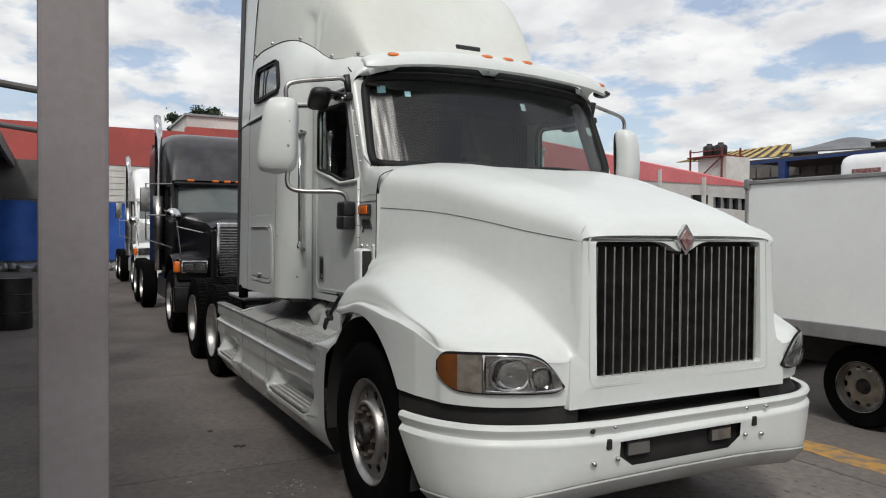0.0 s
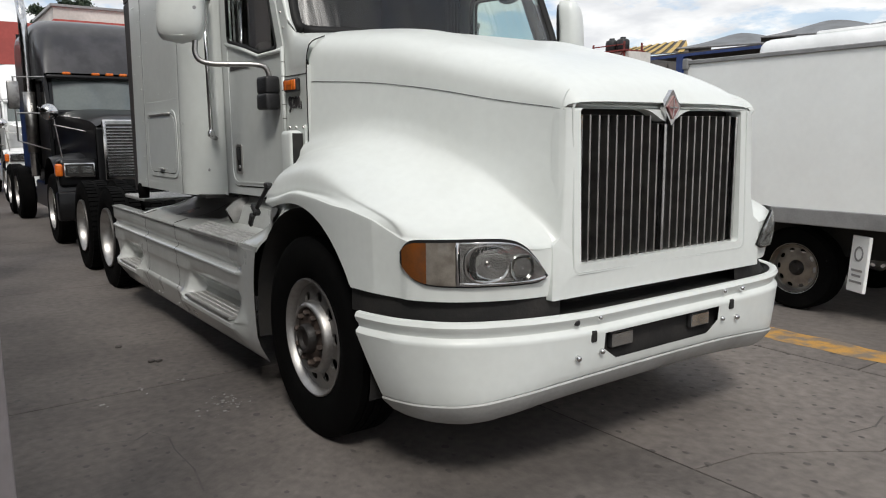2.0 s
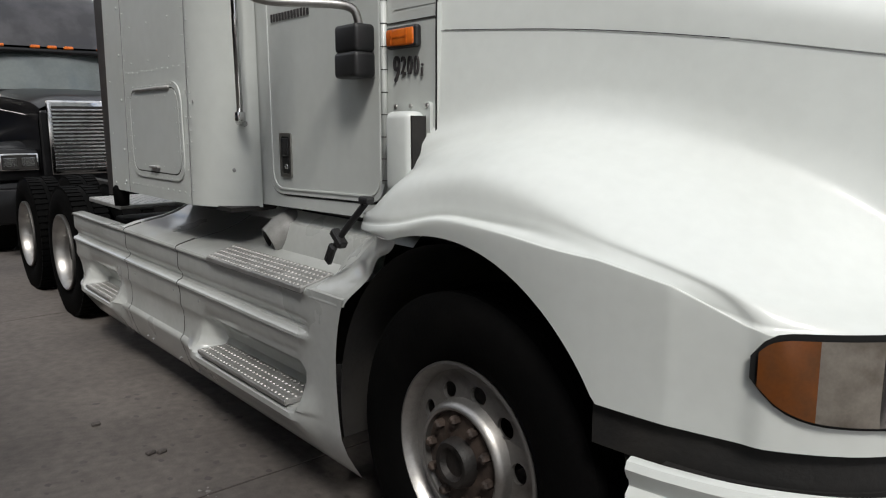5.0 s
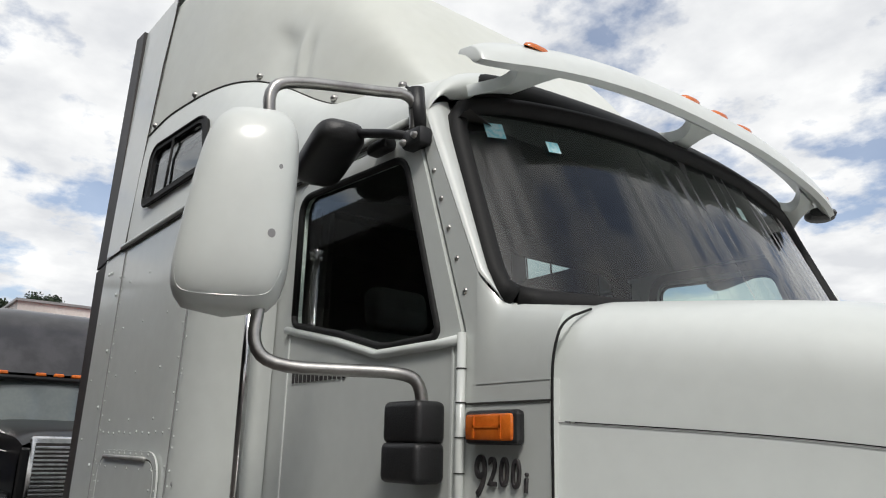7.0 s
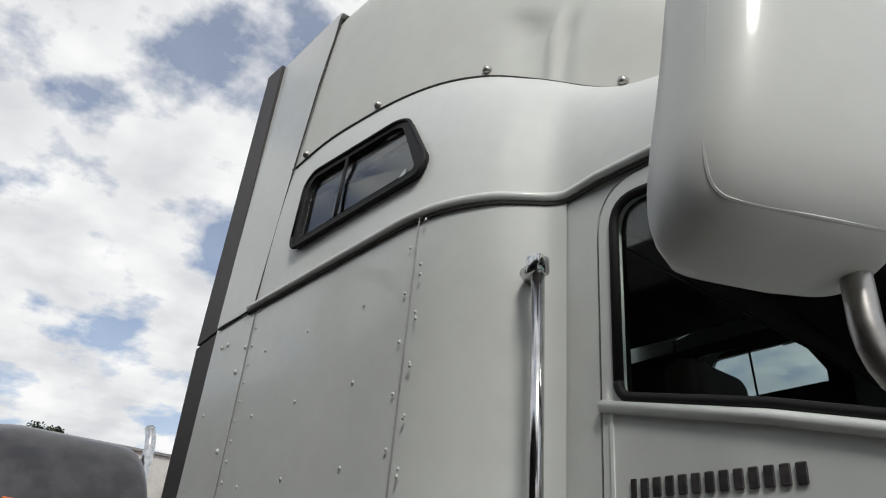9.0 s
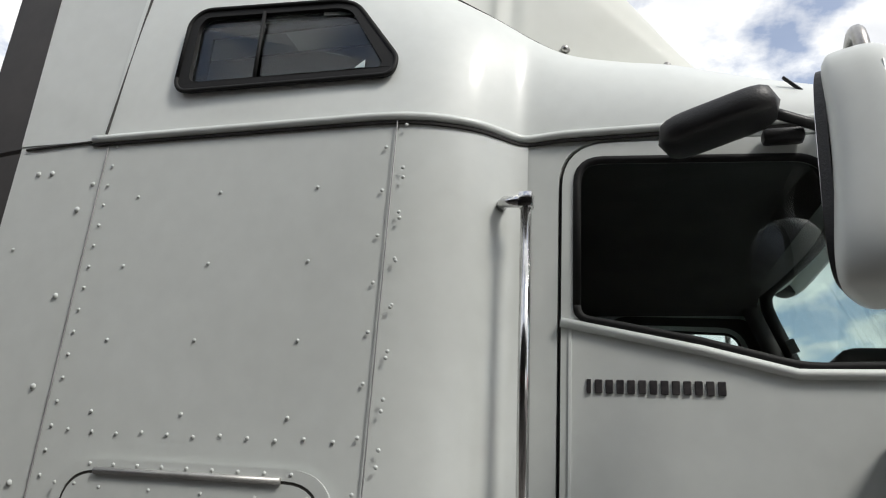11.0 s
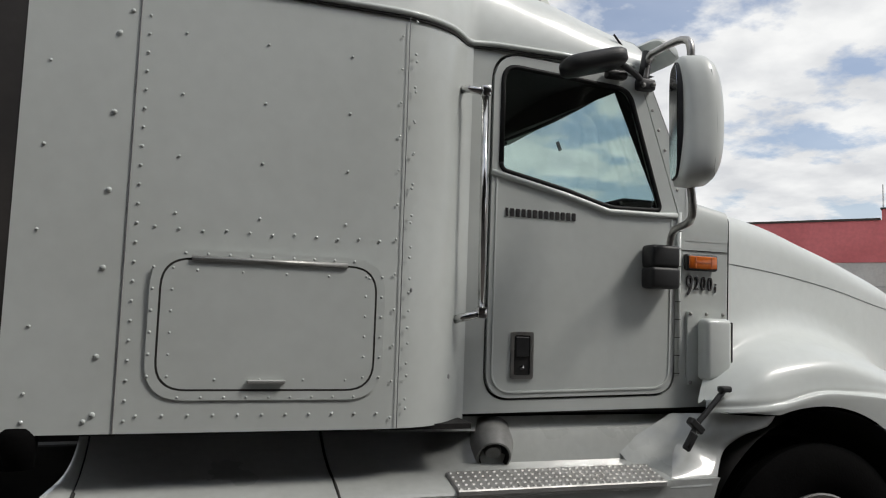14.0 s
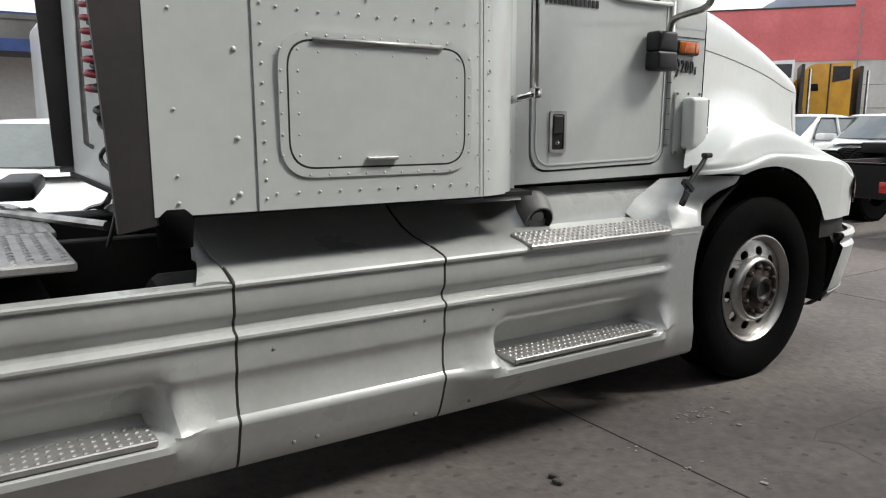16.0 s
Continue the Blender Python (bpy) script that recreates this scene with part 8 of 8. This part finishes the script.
for s in (-1, 1):
    part("mud_flap", box(0.05, 0.075, *sorted((s * 0.72, s * 1.24)), 0.25, 0.86, 0.004, 1), BLACK, tail)
    for xx in (0.75, 2.05):
        w = plain_wheel("drive_wheel", tail, xx, s * 1.05, 0.53, 0.27, s, ALLOY)
        part("tread", moved(lugs(0.26, 0.53, 52), Matrix.Translation((xx, s * 1.05, 0.53))), RUBBER, w)
        w = plain_wheel("drive_wheel", tail, xx, s * 0.74, 0.53, 0.25, s, ALLOY)
        part("tread", moved(lugs(0.24, 0.53, 52), Matrix.Translation((xx, s * 0.74, 0.53))), RUBBER, w)

# white box truck beside the tractor
van = thing("box_truck", "white box truck with grey lower rail parked alongside", "truck")
vb = part("box_body", box(-0.97, 2.35, 3.16, 5.1, 0.90, 2.15, 0.006, 1), BOXWHITE, van, "plain white cargo box")
part("box_rail", box(-0.985, 2.36, 3.145, 5.115, 0.775, 0.905, 0.006, 1), GREYRAIL, vb, "grey lower rail")
part("top_trim", box(-0.985, 2.36, 3.142, 5.118, 2.145, 2.182, 0.006, 1), GREYRAIL, vb)
part("corner_trim", box(-0.99, -0.955, 3.142, 3.18, 0.90, 2.13, 0.004, 1), GREYRAIL, vb)
part("trim_cap", box(-1.0, -0.94, 3.13, 3.2, 2.10, 2.20, 0.012, 2), GREYRAIL, vb)
part("under_frame", box(-0.9, 3.9, 3.6, 4.7, 0.48, 0.78), CHASSIS, van)
part("cab", box(2.45, 3.95, 3.25, 5.0, 0.45, 1.72, 0.12, 3), FARWHITE, van, smooth=40)
part("cab_glass", box(3.6, 3.93, 3.32, 4.93, 1.10, 1.58, 0.05, 2), DARKGLASS, van)
for s, yy in ((-1, 3.49), (1, 4.92)):
    for xx in (0.04, 3.3):
        plain_wheel("wheel", van, xx, yy, 0.36, 0.22, s, STEELROD, 10, "steel wheel with round vent holes")
flap = part("mud_flap", moved(box(-0.015, 0.015, -0.095, 0.095, 0, 0.44, 0.004, 1), Matrix.Translation((0.655, 3.19, 0.28)) @ pose(0, 0, 0, 0, 4, 62)), FARWHITE, van, "white mud flap with faded print")
for k, (z, w) in enumerate(((0.16, 0.06), (0.12, 0.05), (0.07, 0.07))):
    part("print_bar", moved(box(-0.018, -0.0155, -w, w, z, z + 0.018), Matrix.Translation((0.655, 3.19, 0.28)) @ pose(0, 0, 0, 0, 4, 62)), GREYRAIL, flap)
part("print_ring", moved(plate(circle(0, 0.30, 0.05, 0.06, 18), [circle(0, 0.30, 0.035, 0.045, 18)], -0.003, "yz", -0.0155), Matrix.Translation((0.655, 3.19, 0.28)) @ pose(0, 0, 0, 0, 4, 62)), GREYRAIL, flap)
coach = thing("panel_van", "tall white panel van behind the box truck", "van")
part("body", box(-2.66, 2.6, 7.0, 9.0, 0.45, 2.80, 0.16, 4), FARWHITE, coach, smooth=40)
part("roof_pod", box(-1.95, 0.6, 7.25, 8.7, 2.78, 2.86, 0.03, 2), FARWHITE, coach)
part("high_window", box(-2.42, -2.02, 6.985, 7.01, 2.52, 2.585, 0.006, 1), CRIMSON, coach, "dull red high lamp strip")
part("side_window", box(-2.2, 2.2, 6.985, 7.01, 1.5, 2.1, 0.02, 1), DARKGLASS, coach)
for s, yy in ((-1, 7.2), (1, 8.8)):
    for xx in (-1.8, 1.8):
        plain_wheel("wheel", coach, xx, yy, 0.37, 0.22, s)

# ---------------------------------------------------------------- concrete slabs of the yard
SLABS = [
    (SLAB, [(-1.24, -3.75), (-0.53, -3.75), (-0.53, -1.85), (2.5, -1.85), (2.5, 0.04), (-1.24, 0.04)]),
    (SLAB, [(-0.53, -3.75), (2.5, -3.75), (2.5, -1.85), (-0.53, -1.85)]),
    (SLAB, [(-4.9, -3.75), (-1.24, -3.75), (-1.24, 0.04), (-4.9, 0.04)]),
    (SLAB, [(-9.0, -3.75), (-4.9, -3.75), (-4.9, 0.04), (-9.0, 0.04)]),
    (SLAB, [(-13.5, -3.75), (-9.0, -3.75), (-9.0, 0.04), (-13.5, 0.04)]),
    (SLAB, [(2.5, -3.75), (6.0, -3.75), (6.0, 0.04), (2.5, 0.04)]),
    (SLAB, [(-4.9, -7.5), (-0.53, -7.5), (-0.53, -3.75), (-4.9, -3.75)]),
    (SLAB, [(-0.53, -7.5), (4.0, -7.5), (4.0, -3.75), (-0.53, -3.75)]),
    (SLAB_LIGHT, [(-3.5, 0.04), (1.44, 0.04), (1.50, 0.40), (1.70, 0.70), (1.86, 0.93), (1.80, 2.1), (-3.5, 2.1)]),
    (SLAB_LIGHT, [(1.44, 0.04), (6.0, 0.04), (6.0, 2.1), (1.80, 2.1), (1.86, 0.93), (1.70, 0.70), (1.50, 0.40)]),
    (SLAB_LIGHT, [(-3.5, 2.1), (1.2, 2.1), (1.2, 5.7), (-3.5, 5.7)]),
    (SLAB_LIGHT, [(1.2, 2.1), (6.0, 2.1), (6.0, 5.7), (1.2, 5.7)]),
    (SLAB_LIGHT, [(6.0, -1.8), (11.5, -1.8), (11.5, 5.7), (6.0, 5.7)]),
    (SLAB, [(-9.0, 0.04), (-3.5, 0.04), (-3.5, 3.9), (-9.0, 3.9)]),
]
for paint, outline in SLABS:
    cx, cy = sum(p[0] for p in outline) / len(outline), sum(p[1] for p in outline) / len(outline)
    edge = [(x + math.copysign(0.0055, cx - x), y + math.copysign(0.0055, cy - y)) for x, y in outline]
    part("slab", plate(edge, [], 0.03, "xy", -0.03), paint, ground)
# dark dirt lying in the joints
for x0, x1, y0, y1 in ((-1.2445, -1.2355, -3.74, 0.03), (-0.5345, -0.5255, -3.74, -1.855), (-0.524, 2.49, -1.8545, -1.8455), (-1.23, 2.49, 0.0355, 0.0445)):
    part("joint_dirt", box(x0, x1, y0, y1, -0.03, -0.003), TARRED, ground)
